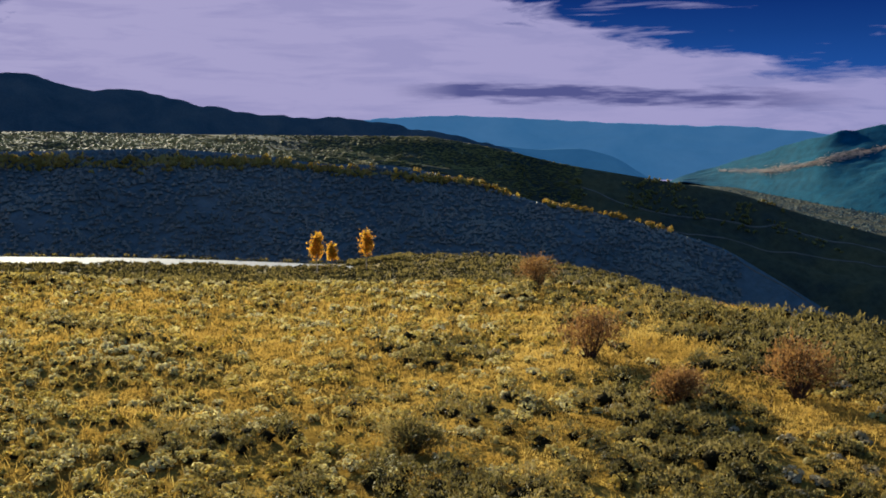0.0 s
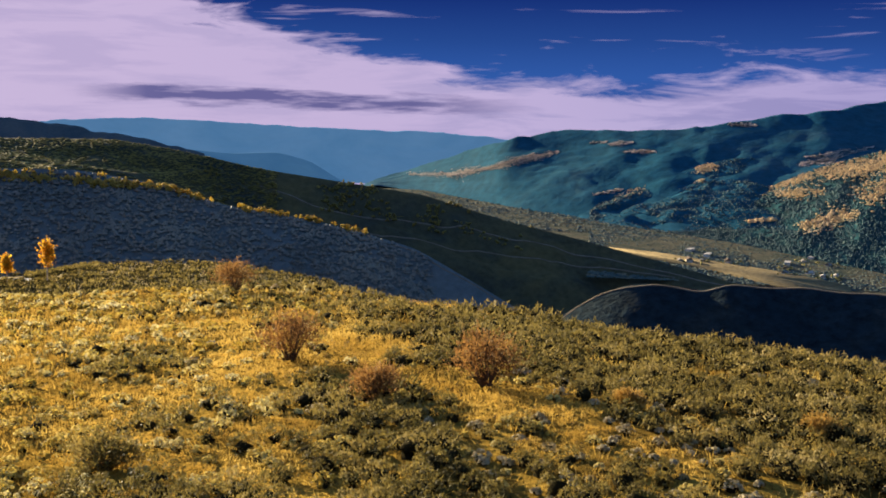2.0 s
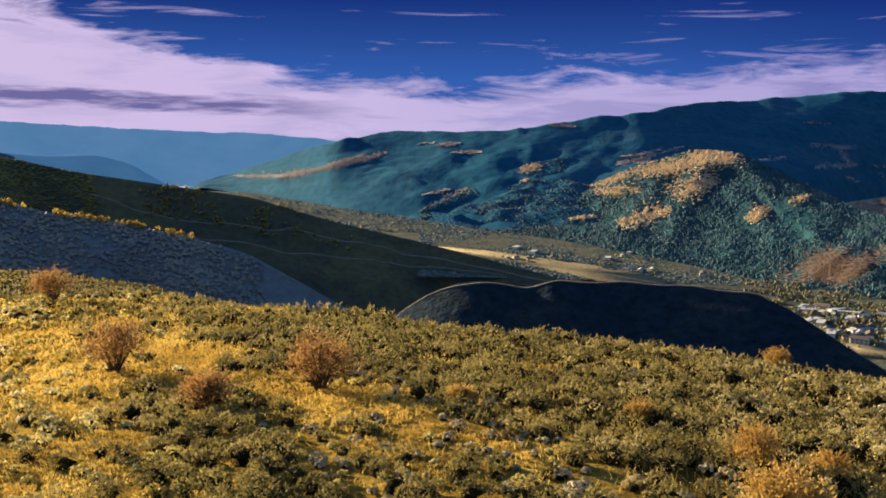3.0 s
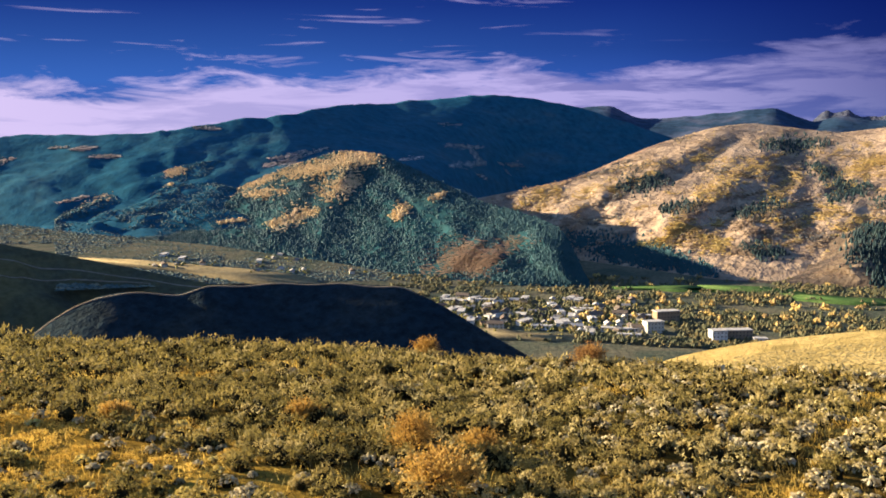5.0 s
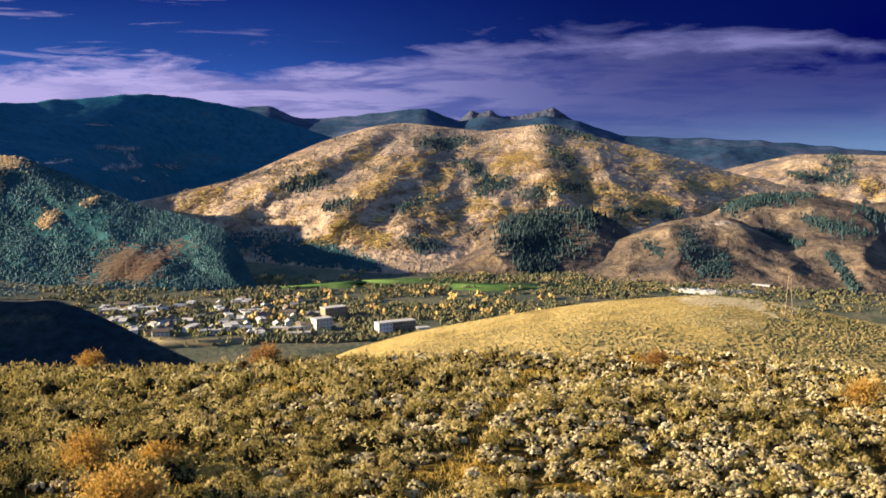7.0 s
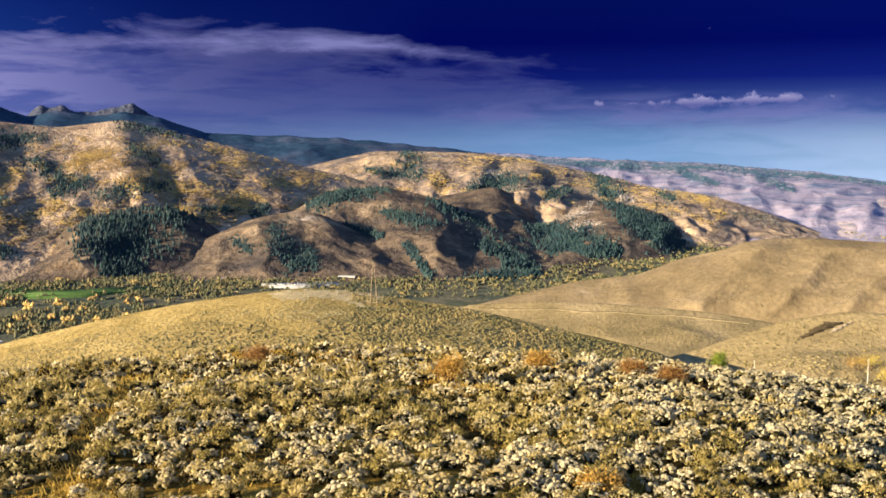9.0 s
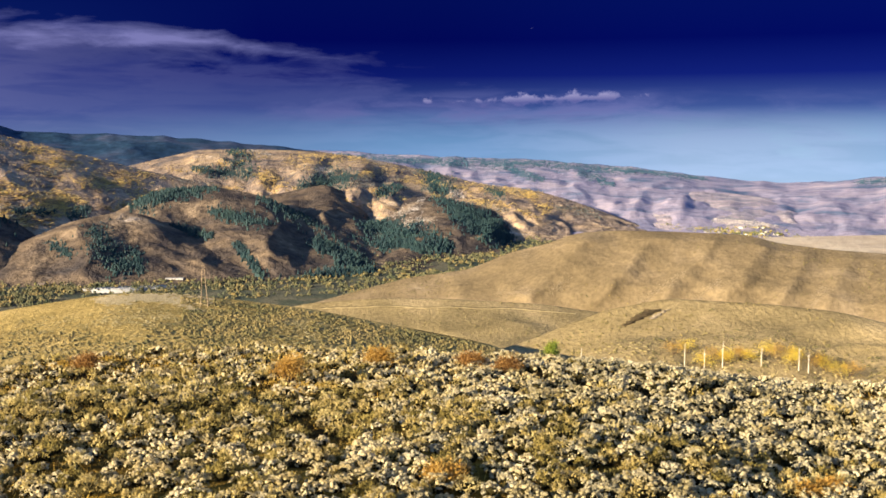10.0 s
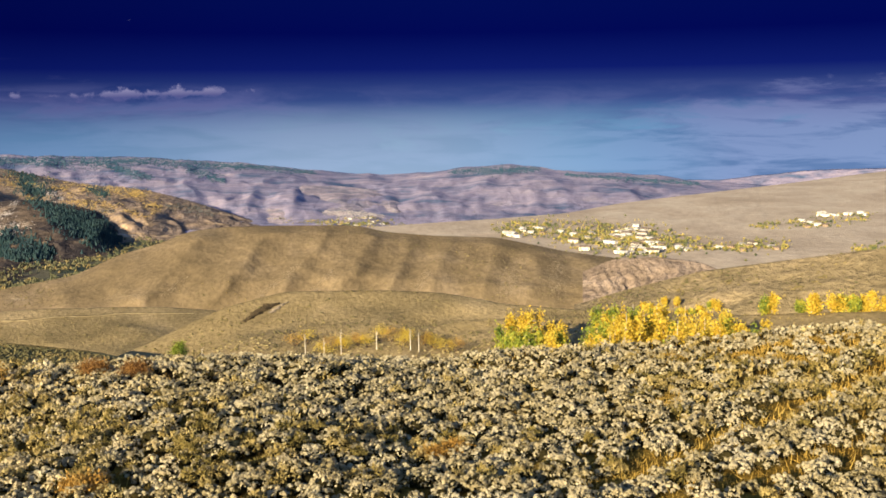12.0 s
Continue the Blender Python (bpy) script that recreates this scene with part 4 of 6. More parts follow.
def paths(b, r):
    """How far a place on the knoll lies from the nearest trodden track."""
    x, y = r * np.sin(np.radians(b)), r * np.cos(np.radians(b))
    best = np.full(np.shape(x), 99.0)
    for (b0, r0), (b1, r1) in (((62.5, 22), (72, 60)), ((130, 26), (150, 58)), ((134, 24), (158, 50)), ((40, 28.5), (58, 30))):
        p = np.array([r0 * sin(radians(b0)), r0 * cos(radians(b0))])
        q = np.array([r1 * sin(radians(b1)), r1 * cos(radians(b1))])
        u = np.clip(((x - p[0]) * (q - p)[0] + (y - p[1]) * (q - p)[1]) / ((q - p) @ (q - p)), 0, 1)
        best = np.minimum(best, np.hypot(x - p[0] - u * (q - p)[0], y - p[1] - u * (q - p)[1]))
    return best


r = np.random.default_rng(21)
B0, B1 = -29.0, 152.0


def scatter(n, near, far):
    return B0 + (B1 - B0) * r.random(n), np.sqrt(near**2 + (far**2 - near**2) * r.random(n))


def kinds(b, d):
    """What grows here: rabbitbrush in bloom, else sage; open grass; and how lush the patch is."""
    x, y = d * np.sin(np.radians(b)), d * np.cos(np.radians(b))
    n1, n2, n3 = fbm(x / 13, y / 13, 3, 4), fbm(x / 7, y / 7, 3, 5), fbm(x / 4.5, y / 4.5, 2, 6)
    bloom = np.interp(b, [-40, 4, 13, 26, 40, 58, 72, 90, 112, 126, 138, 160], [0.70, 0.66, 0.24, 0.10, 0.16, 0.40, 0.52, 0.62, 0.90, 0.88, 0.62, 0.45])
    grass = np.interp(b, [-40, -18, -4, 6, 12, 22, 40, 60, 90, 110, 128, 138, 160], [0.30, 0.45, 0.66, 0.60, 0.36, 0.16, 0.12, 0.10, 0.16, 0.07, 0.08, 0.30, 0.36])
    grass = grass * np.where(b < 14, np.interp(d, [24, 31, 36, 62, 72], [0.42, 0.72, 1.15, 1.0, 0.55]), 1.0)
    return (r.random(len(b)) * 0.75 + 0.12 + 0.30 * n1) < bloom, (n2 * 0.42 + n3 * 0.2 + 0.5) < grass, n1


sage_parts, stem_parts, bloom_parts, straw_parts, tip_parts, gold_parts, under_parts, pale_parts, white_parts = [], [], [], [], [], [], [], [], []
core_parts = []
for near, far, gap, sprigs, size in ((22, 33, 0.68, 300, 0.054), (33, 47, 0.72, 140, 0.074), (47, 64, 0.80, 58, 0.112), (64, 100, 1.0, 32, 0.16)):
    side = np.arange(-far, far, gap)
    x, y = (a.ravel() + gap * 0.42 * r.uniform(-1, 1, a.size) for a in np.meshgrid(side, side))
    d, b = np.hypot(x, y), np.degrees(np.arctan2(x, y))
    bd, _ = along_knoll(b)
    keep = (d > near) & (d < far) & (b > B0) & (b < B1) & (d < bd * 1.12)
    b, d = b[keep], d[keep]
    brush, open_grass, n1 = kinds(b, d)
    straw = open_grass & (r.random(len(b)) < 0.92) & ~(brush & (r.random(len(b)) < np.interp(b, [2, 14], [0.75, 0.5])))
    keep = (paths(b, d) > 0.30 + 0.35 * r.random(len(b))) & (r.random(len(b)) < np.where(straw, 0.9, np.where(brush, 0.80, np.interp(b, [8, 24, 45, 75], [0.50, 0.66, 0.62, 0.72]))))
    b, d, brush, straw, n1 = b[keep], d[keep], brush[keep], straw[keep], n1[keep]
    at = on_ground(b, d)
    # litter and low stubble between the shrubs
    between = on_ground(b + 57 * (0.5 * gap + 0.2 * gap * r.normal(size=len(b))) / d, d + 0.5 * gap + 0.15 * gap * r.normal(size=len(b)))
    wide = 0.20 + 0.25 * r.random(len(between))
    pos, out, s, face, lift = clumps(between, wide, wide * 0.45, max(4, sprigs // 13), size * 1.5, r, 6, 0.7)
    under_parts.append(leaf_tris(pos, out, s, s * 0.35, r))
    big = 0.22 + 0.24 * r.random(len(b)) ** 1.5 + 0.05 * np.clip(n1, -1, 1)
    pos, out, s, face, lift = clumps(at[straw], big[straw] * 1.9, big[straw] * (0.40 + 0.45 * r.random(straw.sum())), int(sprigs * 0.85), size * 1.2, r, 9, 0.75)
    straw_parts.append(leaf_tris(pos, out, s, s * 0.30, r))
    for sage in (True, False):
        mine = (~brush if sage else brush) & ~straw
        c, k = at[mine], big[mine] * np.interp(b[mine], [10, 45, 75, 105], [1.7, 1.75, 1.25, 1.25] if sage else [1.05, 1.0, 1.22, 1.42])
        tall = k * ((1.0 if sage else 0.85) + 0.4 * r.random(len(c)))
        # an added dark dome makes the shaded inside of each shrub
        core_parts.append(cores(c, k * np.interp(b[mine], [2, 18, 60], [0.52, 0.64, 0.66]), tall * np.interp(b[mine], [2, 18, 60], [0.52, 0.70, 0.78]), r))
        pos, out, s, face, lift = clumps(c, k, tall, sprigs, size * 1.1, r, 11 if sage else 17, 0.5, 0.27 if sage else 0.21)
        # sprigs split by height: dark shade colour below, light colour above
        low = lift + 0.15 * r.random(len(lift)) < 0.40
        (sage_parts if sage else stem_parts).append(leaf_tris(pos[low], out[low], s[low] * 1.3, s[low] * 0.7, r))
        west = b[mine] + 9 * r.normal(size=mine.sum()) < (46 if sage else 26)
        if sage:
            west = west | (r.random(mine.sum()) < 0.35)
        # facing away from the sun, heads take the front-lit colour
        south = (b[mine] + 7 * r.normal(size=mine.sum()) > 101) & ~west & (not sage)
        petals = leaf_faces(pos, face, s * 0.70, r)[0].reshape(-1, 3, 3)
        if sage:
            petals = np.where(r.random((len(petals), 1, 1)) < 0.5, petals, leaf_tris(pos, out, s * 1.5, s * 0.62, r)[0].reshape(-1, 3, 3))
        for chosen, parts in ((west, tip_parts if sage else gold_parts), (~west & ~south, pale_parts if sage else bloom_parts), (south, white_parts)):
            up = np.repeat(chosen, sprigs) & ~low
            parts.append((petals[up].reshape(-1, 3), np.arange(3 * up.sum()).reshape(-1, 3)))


def joined(parts):
    verts, faces, n = [], [], 0
    for v, f in parts:
        verts.append(v)
        faces.append(f + n)
        n += len(v)
    return np.concatenate(verts), np.concatenate(faces)


def stuff(name, parts, material, label, category, smooth=False):
    return tagged(new(name, mesh_from(name, *joined(parts), material, smooth)), label, category, kind="stuff")


stuff("sagebrush", sage_parts, M_SAGE, "lower sagebrush sprigs covering the knoll, darkened for shade", "shrubs")
stuff("rabbitbrush_stems", stem_parts, M_BRUSH, "rabbitbrush stems among the sage, darkened for shade under the heads", "shrubs")
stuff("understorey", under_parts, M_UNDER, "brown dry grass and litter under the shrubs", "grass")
stuff("sagebrush_tips", tip_parts, M_SAGETOP, "grey-green sagebrush tips, paled for sunlight", "shrubs")
stuff("pale_sagebrush_heads", pale_parts, M_PALESAGE, "cream-olive sagebrush heads, paled for the low sun", "shrubs")
stuff("rabbitbrush_blooms", bloom_parts, M_BLOOM, "cream faded rabbitbrush flower heads", "flowers")
stuff("front_lit_rabbitbrush_blooms", white_parts, M_WHITEBLOOM, "faded rabbitbrush heads, paled for front light", "flowers")
stuff("golden_rabbitbrush_blooms", gold_parts, M_YELLOW, "golden yellow rabbitbrush flower heads", "flowers")

stuff("shrub_shade_cores", core_parts, M_CORE, "dark domes added for the shade inside the shrubs", "shrubs", True)

# dry grass between the shrubs
b, d = scatter(66000, 22, 80)
_, open_grass, _ = kinds(b, d)
keep = open_grass | (r.random(len(b)) < np.interp(b, [-40, 12, 40, 160], [0.8, 0.55, 0.25, 0.15]))
b, d = b[keep], d[keep]
tb, td = scatter(60000, 22, 62)
worn = paths(tb, td) < 0.55 + 0.3 * r.random(len(tb))
b, d = np.concatenate([b, tb[worn]]), np.concatenate([d, td[worn]])
c = on_ground(b, d)
blade = np.repeat(c, 2, 0) + r.normal(size=(2 * len(c), 3)) * np.array([0.12, 0.12, 0.0])
lean = unit(np.array([0, 0, 1.0]) + 0.55 * r.normal(size=blade.shape))
tall = 0.18 + 0.26 * r.random(len(blade))
stuff("dry_grass", straw_parts + [leaf_tris(blade, lean, tall, 0.006 + 0.0010 * np.repeat(d, 2), r)], M_STRAW, "golden dry grass between the shrubs", "grass")


# ---------------------------------------------------------------- shrubs and trees that stand alone
def part(name, verts, faces, material, parent, label="", smooth=False):
    ob = new(name, mesh_from(name, verts, faces, material, smooth))
    ob.parent = parent
    return tagged(ob, label) if label else ob


def limb(points, radii, sides=6):
    """A tapered tube along points."""
    points, rings = np.asarray(points, float), []
    for i, (p, q) in enumerate(zip(points, radii)):
        t = unit(points[min(i + 1, len(points) - 1)] - points[max(i - 1, 0)])
        u = unit(np.cross(t, [0.3, 0.9, 0.2]))
        v = np.cross(t, u)
        a = np.linspace(0, 2 * pi, sides, endpoint=False)[:, None]
        rings.append(p + q * (np.cos(a) * u + np.sin(a) * v))
    verts = np.concatenate(rings)
    faces = []
    for i in range(len(points) - 1):
        for k in range(sides):
            faces.append((i * sides + k, i * sides + (k + 1) % sides, (i + 1) * sides + (k + 1) % sides, (i + 1) * sides + k))
    return verts, np.array(faces)


def bush(at, wide, tall, leaf, label, seed, sprigs=2200, twigs=40):
    """A lone shrub: many stems from one foot, and fine leaves and twigs towards the tips."""
    q = np.random.default_rng(seed)
    ob = tagged(new("bush"), label, "bush", group="lone bushes on the knoll")
    ob.location = at
    stems, tips = [], []
    for _ in range(twigs):
        a, s = q.random() * 2 * pi, 0.25 + 0.75 * q.random()
        tip = np.array([cos(a) * wide * 0.5 * s, sin(a) * wide * 0.5 * s, tall * (1.0 - 0.45 * s * s) * (0.8 + 0.25 * q.random())])
        mid = tip * np.array([0.42, 0.42, 0.55]) + q.normal(size=3) * 0.04 * wide
        stems.append(limb([(0, 0, -0.1), mid, tip], [0.022 * tall**0.5, 0.014, 0.005], 4))
        tips.append((mid, tip))
    part("branchwork", *joined(stems), M_TWIG, ob)
    k = q.integers(0, twigs, sprigs)
    mid, tip = np.array([t[0] for t in tips])[k], np.array([t[1] for t in tips])[k]
    u = q.random((sprigs, 1)) ** 0.6
    pos = mid + (tip - mid) * u + q.normal(size=(sprigs, 3)) * 0.115 * wide * np.array([1, 1, 0.7])
    pos[:, 2] = np.maximum(pos[:, 2], 0.05)
    out = unit(unit(tip - mid) + 0.7 * q.normal(size=(sprigs, 3)) + np.array([0, 0, 0.3]))
    s = (0.07 + 0.07 * q.random(sprigs)) * (0.6 + 0.25 * wide)
    part("foliage", *leaf_tris(pos, out, s, s * 0.5, q), leaf, ob)
    return ob


def place(b, d, drop=0.05):
    p = on_ground(np.array([b]), np.array([d]))[0]
    return (p[0], p[1], p[2] - drop)


for i, (b, d, wide, tall, leaf, label) in enumerate((
        (20.7, 39.7, 2.9, 2.6, M_RUST, "rust-brown twiggy bush standing in the sage"),
        (9.15, 43.7, 2.9, 2.3, M_RUST, "rust-brown bare-stemmed bush beside dark sage"),
        (14.2, 36.1, 2.0, 1.6, M_RUST, "low brown half-bare bush"),
        (5.8, 78.7, 3.4, 2.4, M_RUST, "grey-brown bush near the road rise"),
        (-1.0, 29.5, 2.0, 1.1, M_SAGETOP, "dark old sage bush"),
        (46.7, 60.5, 1.6, 1.5, M_ORANGE, "round orange bush on the brow"),
        (56.2, 60.5, 2.1, 1.3, M_RUST, "rusty round bush on the brow"),
        (46.0, 31.8, 1.7, 1.7, M_ORANGE, "orange-tipped bush among sage"),
        (47.6, 26.8, 2.3, 1.3, M_ORANGE, "bright orange autumn bush"),
        (50.0, 33.5, 1.5, 0.9, M_ORANGE, "low orange autumn bush"),
        (90.2, 49.9, 1.9, 1.7, M_ORANGE, "orange bush in pale rabbitbrush"),
        (95.5, 56.2, 2.0, 1.1, M_ORANGE, "low rusty orange bush near the brow"),
        (101.0, 55.2, 1.7, 0.9, M_RUST, "low faded bush near the brow"),
        (103.2, 52.9, 1.7, 0.9, M_RUST, "low faded brown bush"),
        (121.5, 30.8, 1.2, 0.5, M_ORANGE, "low orange bush in pale rabbitbrush"),
        (98.5, 27.6, 1.4, 0.5, M_ORANGE, "low orange undergrowth bush"),
        (120.0, 30.0, 1.1, 0.5, M_ORANGE, "low golden undergrowth bush"),
        (105.9, 60.5, 1.0, 1.3, M_LIME, "small green sapling bush at the brow"),
        (79.0, 62.0, 1.8, 1.0, M_RUST, "low brown bush at the hollow"),
        (39.5, 37.5, 1.4, 0.8, M_ORANGE, "small orange bush in the sage"),
        (29.0, 36.5, 1.3, 0.8, M_ORANGE, "small orange bush in sage"),
)):
    bush(place(b, d), wide, tall, leaf, label, 100 + i)


def surface(name, b, d):
    """The height of a hill's face at a bearing and range."""
    g, bs, v = SURFACES[name]
    i = int(np.clip(np.searchsorted(bs, b), 0, len(bs) - 1))
    col = g[:, i]
    dist = np.hypot(col[:, 0], col[:, 1])
    return float(np.interp(d, dist, col[:, 2]))


def aspen(at, tall, wide, leaf, label, seed, group="aspens", sprigs=700, sprig=0.42, bare=0.28):
    """A slender aspen: tapered trunk, ascending limbs, and a crown of small leaf sprays with gaps."""
    q = np.random.default_rng(seed)
    ob = tagged(new("aspen_tree"), label, "tree", group=group)
    ob.location = at
    sway = q.normal(size=2) * 0.02 * tall
    spine = lambda u: np.array([sway[0] * u * u, sway[1] * u * u, tall * 0.96 * u])
    bole = limb([spine(u) for u in (-0.03, 0.25, 0.55, 1.0)], [0.016 * tall, 0.013 * tall, 0.008 * tall, 0.002 * tall], 6)
    limbs, ends = [], []
    for _ in range(14):
        u = bare + (0.92 - bare) * q.random()
        a, reach = q.random() * 2 * pi, wide * 0.5 * (1.05 - u) ** 0.55 * (0.6 + 0.5 * q.random())
        root = spine(u)
        end = root + np.array([cos(a) * reach, sin(a) * reach, reach * (0.5 + 0.6 * q.random())])
        limbs.append(limb([root, (root + end) / 2 + [0, 0, -0.03 * tall * q.random()], end], [0.005 * tall, 0.003 * tall, 0.001 * tall], 4))
        ends.append((root, end))
    part("trunk", *joined([bole] + limbs), M_BARK, ob, "pale bark")
    k = q.integers(0, len(ends), sprigs)
    root, end = np.array([e[0] for e in ends])[k], np.array([e[1] for e in ends])[k]
    pos = root + (end - root) * (0.2 + 0.9 * q.random((sprigs, 1))) + q.normal(size=(sprigs, 3)) * 0.12 * wide * np.array([1, 1, 1.5])
    out = unit(q.normal(size=(sprigs, 3)) + [0, 0, 0.2])
    s = sprig * (0.6 + 0.8 * q.random(sprigs))
    part("crown", *leaf_quads(pos, out, s, s * 0.8, q), leaf, ob)
    return ob


# by the road
for i, (b, d, tall, wide, leaf) in enumerate(((-7.2, 200, 8.0, 3.4, M_AMBER), (-6.35, 204, 5.8, 2.2, M_AMBER), (-4.35, 206, 8.2, 3.6, M_AMBER))):
    aspen((d * sin(radians(b)), d * cos(radians(b)), surface("hill_terrace", b, d) - 0.1), tall, wide, leaf, "slender golden aspen beside the road", 300 + i, "roadside aspens", 1300, 0.40, 0.50)
# dark shrubs at their feet and along the far edge of the road
for i, (b, d, wide, tall) in enumerate(((-7.4, 202, 3.2, 2.6), (-6.7, 205, 2.4, 1.8), (-4.2, 207, 2.6, 1.5), (-16.2, 227, 2.2, 1.5), (-13.4, 227, 2.4, 1.6), (-8.9, 227, 3.0, 1.3), (-2.6, 226, 3.2, 1.6), (-19.5, 227, 2.6, 1.3), (-22.8, 227, 2.2, 1.4))):
    bush((d * sin(radians(b)), d * cos(radians(b)), surface("hill_terrace", b, d) - 0.1), wide, tall, M_SAGETOP, "dark round shrub at the roadside", 640 + i, 500, 12)
# the grove in the hollow
q = np.random.default_rng(5)


def stand(b, d, hill_name):
    return (d * sin(radians(b)), d * cos(radians(b)), surface(hill_name, b, d) - 0.2)


for i in range(84):
    b, d = 125.9 + 0.18 * i + 0.15 * q.normal(), 372 + (14, 0, -12)[i % 3] + 4 * q.normal()
    if 129.2 < b < 130.6:
        continue
    size = float(np.interp(b, [126, 127.3, 128.6, 130, 131.7, 134, 138, 139.6, 141], [14, 20, 14, 13, 20, 20, 19, 16, 9])) * (1 + 0.12 * q.normal())
    leaf, word = (M_LIME, "yellow-green") if q.random() < (0.45 if b < 131 else 0.15) else (M_GOLD, "golden")
    aspen(stand(b, d, "hill_low_tan"), size, 8.0, leaf, "%s aspen in the grove below the brow" % word, 330 + i, "grove aspens", 950, 0.85, 0.02)
for i in range(34):
    b = 133.6 + 0.4 * i + 0.2 * q.normal()
    if 138.2 < b < 139.9 or 141.3 < b < 142.3:
        continue
    back = b < 138.5
    at = stand(b, 692 + 8 * q.normal(), "hill_right") if back else stand(b, 452 + 4 * q.normal(), "hill_low_tan")
    aspen(at, (5.0 if back else 6.4) * (1 + 0.2 * q.normal()), 6.0, M_LIME if q.random() < 0.2 else M_GOLD, "golden aspen in the row behind the grove", 380 + i, "row of aspens", 700, 0.9, 0.04)
# low golden thicket and bare pale trunks past the brow
for i in range(16):
    b, d = 113.6 + 0.62 * i + 0.2 * q.normal(), 392 + 4 * q.normal()
    bush(stand(b, d, "hill_low_tan"), 9.0, 5.6 + 1.4 * q.random(), M_GOLD if i % 3 else M_ORANGE, "golden thicket bush past the brow", 500 + i, 1100, 14)
for i, (b, tall) in enumerate(((108.2, 6.5), (114.1, 9.6), (115.2, 8.0), (116.2, 10.4), (118.3, 8.0), (120.3, 9.0), (120.8, 8.4))):
    k = np.random.default_rng(600 + i)
    ob = tagged(new("bare_tree"), "bare pale aspen trunk past the brow", "tree", group="bare aspen trunks")
    ob.location = stand(b, 386, "hill_low_tan")
    shape = [limb([(0, 0, -0.3), (0.05, 0, tall * 0.5), (0.1 * k.normal(), 0, tall)], [0.22, 0.17, 0.07], 6)]
    for j in range(7):
        u, a = 0.45 + 0.5 * k.random(), k.random() * 6.28
        shape.append(limb([(0.05, 0, tall * u), (0.05 + 0.7 * cos(a), 0.7 * sin(a), tall * u + 0.8)], [0.06, 0.02], 4))
    part("trunk", *joined(shape), M_BARK, ob)

# ---------------------------------------------------------------- woods on the slopes


def on_hill(name, n, span, reach, q, dense=None, seed=0, size=90.0):
    """Places on a hill's face, within bearings and between foot (0) and crest (1), gathered in patches."""
    g, bs, v = SURFACES[name]
    b = span[0] + (span[1] - span[0]) * q.random(n)
    u = reach[0] + (reach[1] - reach[0]) * q.random(n)
    fi, fj = np.interp(u, v, np.arange(len(v))), np.interp(b, bs, np.arange(len(bs)))
    i, j = np.minimum(fi.astype(int), len(v) - 2), np.minimum(fj.astype(int), len(bs) - 2)
    a, c = (fi - i)[:, None], (fj - j)[:, None]
    p = (g[i, j] * (1 - a) + g[i + 1, j] * a) * (1 - c) + (g[i, j + 1] * (1 - a) + g[i + 1, j + 1] * a) * c
    if dense is not None:
        p = p[fbm(p[:, 0] / size, p[:, 1] / size, 4, seed) + 0.25 * q.normal(size=n) > dense]
    return p


def crowns(p, wide, tall, q, low=False):
    """Round crowns far off: a jittered eight-sided lump each, or only its upper half, set on the ground, for low tufts."""
    n = len(p)
    base = np.array([(1, 0, 0), (0, 1, 0), (-1, 0, 0), (0, -1, 0), (0, 0, 1), (0, 0, -0.8)], float)
    a = q.random(n) * 6.28
    k = 0.65 + 0.7 * q.random((n, 6, 1))
    v = base[None] * k
    x = v[..., 0] * np.cos(a)[:, None] - v[..., 1] * np.sin(a)[:, None]
    y = v[..., 0] * np.sin(a)[:, None] + v[..., 1] * np.cos(a)[:, None]
    s = (0.65 + 0.7 * q.random(n))[:, None]
    v = np.stack([x * wide * s / 2, y * wide * s / 2, v[..., 2] * tall * s / 2 + tall * s * (0.18 if low else 0.4)], -1) + p[:, None, :]
    f = np.array([(0, 1, 4), (1, 2, 4), (2, 3, 4), (3, 0, 4), (1, 0, 5), (2, 1, 5), (3, 2, 5), (0, 3, 5)])[:4 if low else 8]
    return v.reshape(-1, 3), (np.arange(n)[:, None, None] * 6 + f).reshape(-1, 3)


def spires(p, wide, tall, q):
    """Conifers far off: a narrow four-sided spire each, leaning a little."""
    n = len(p)
    a = np.linspace(0, 2 * pi, 4, endpoint=False)[None] + q.random((n, 1)) * 6.28
    s = (0.6 + 0.8 * q.random(n))[:, None]
    rim = np.stack([np.cos(a) * wide * s / 2, np.sin(a) * wide * s / 2, 0 * a - 0.05 * tall], -1)
    rim *= 0.75 + 0.5 * q.random((n, 4, 1))
    tip = np.stack([q.normal(size=n) * 0.3, q.normal(size=n) * 0.3, tall * s[:, 0]], -1)[:, None]
    v = np.concatenate([rim, tip], 1) + p[:, None, :]
    f = np.array([(i, (i + 1) % 4, 4) for i in range(4)])
    return v.reshape(-1, 3), (np.arange(n)[:, None, None] * 5 + f).reshape(-1, 3)


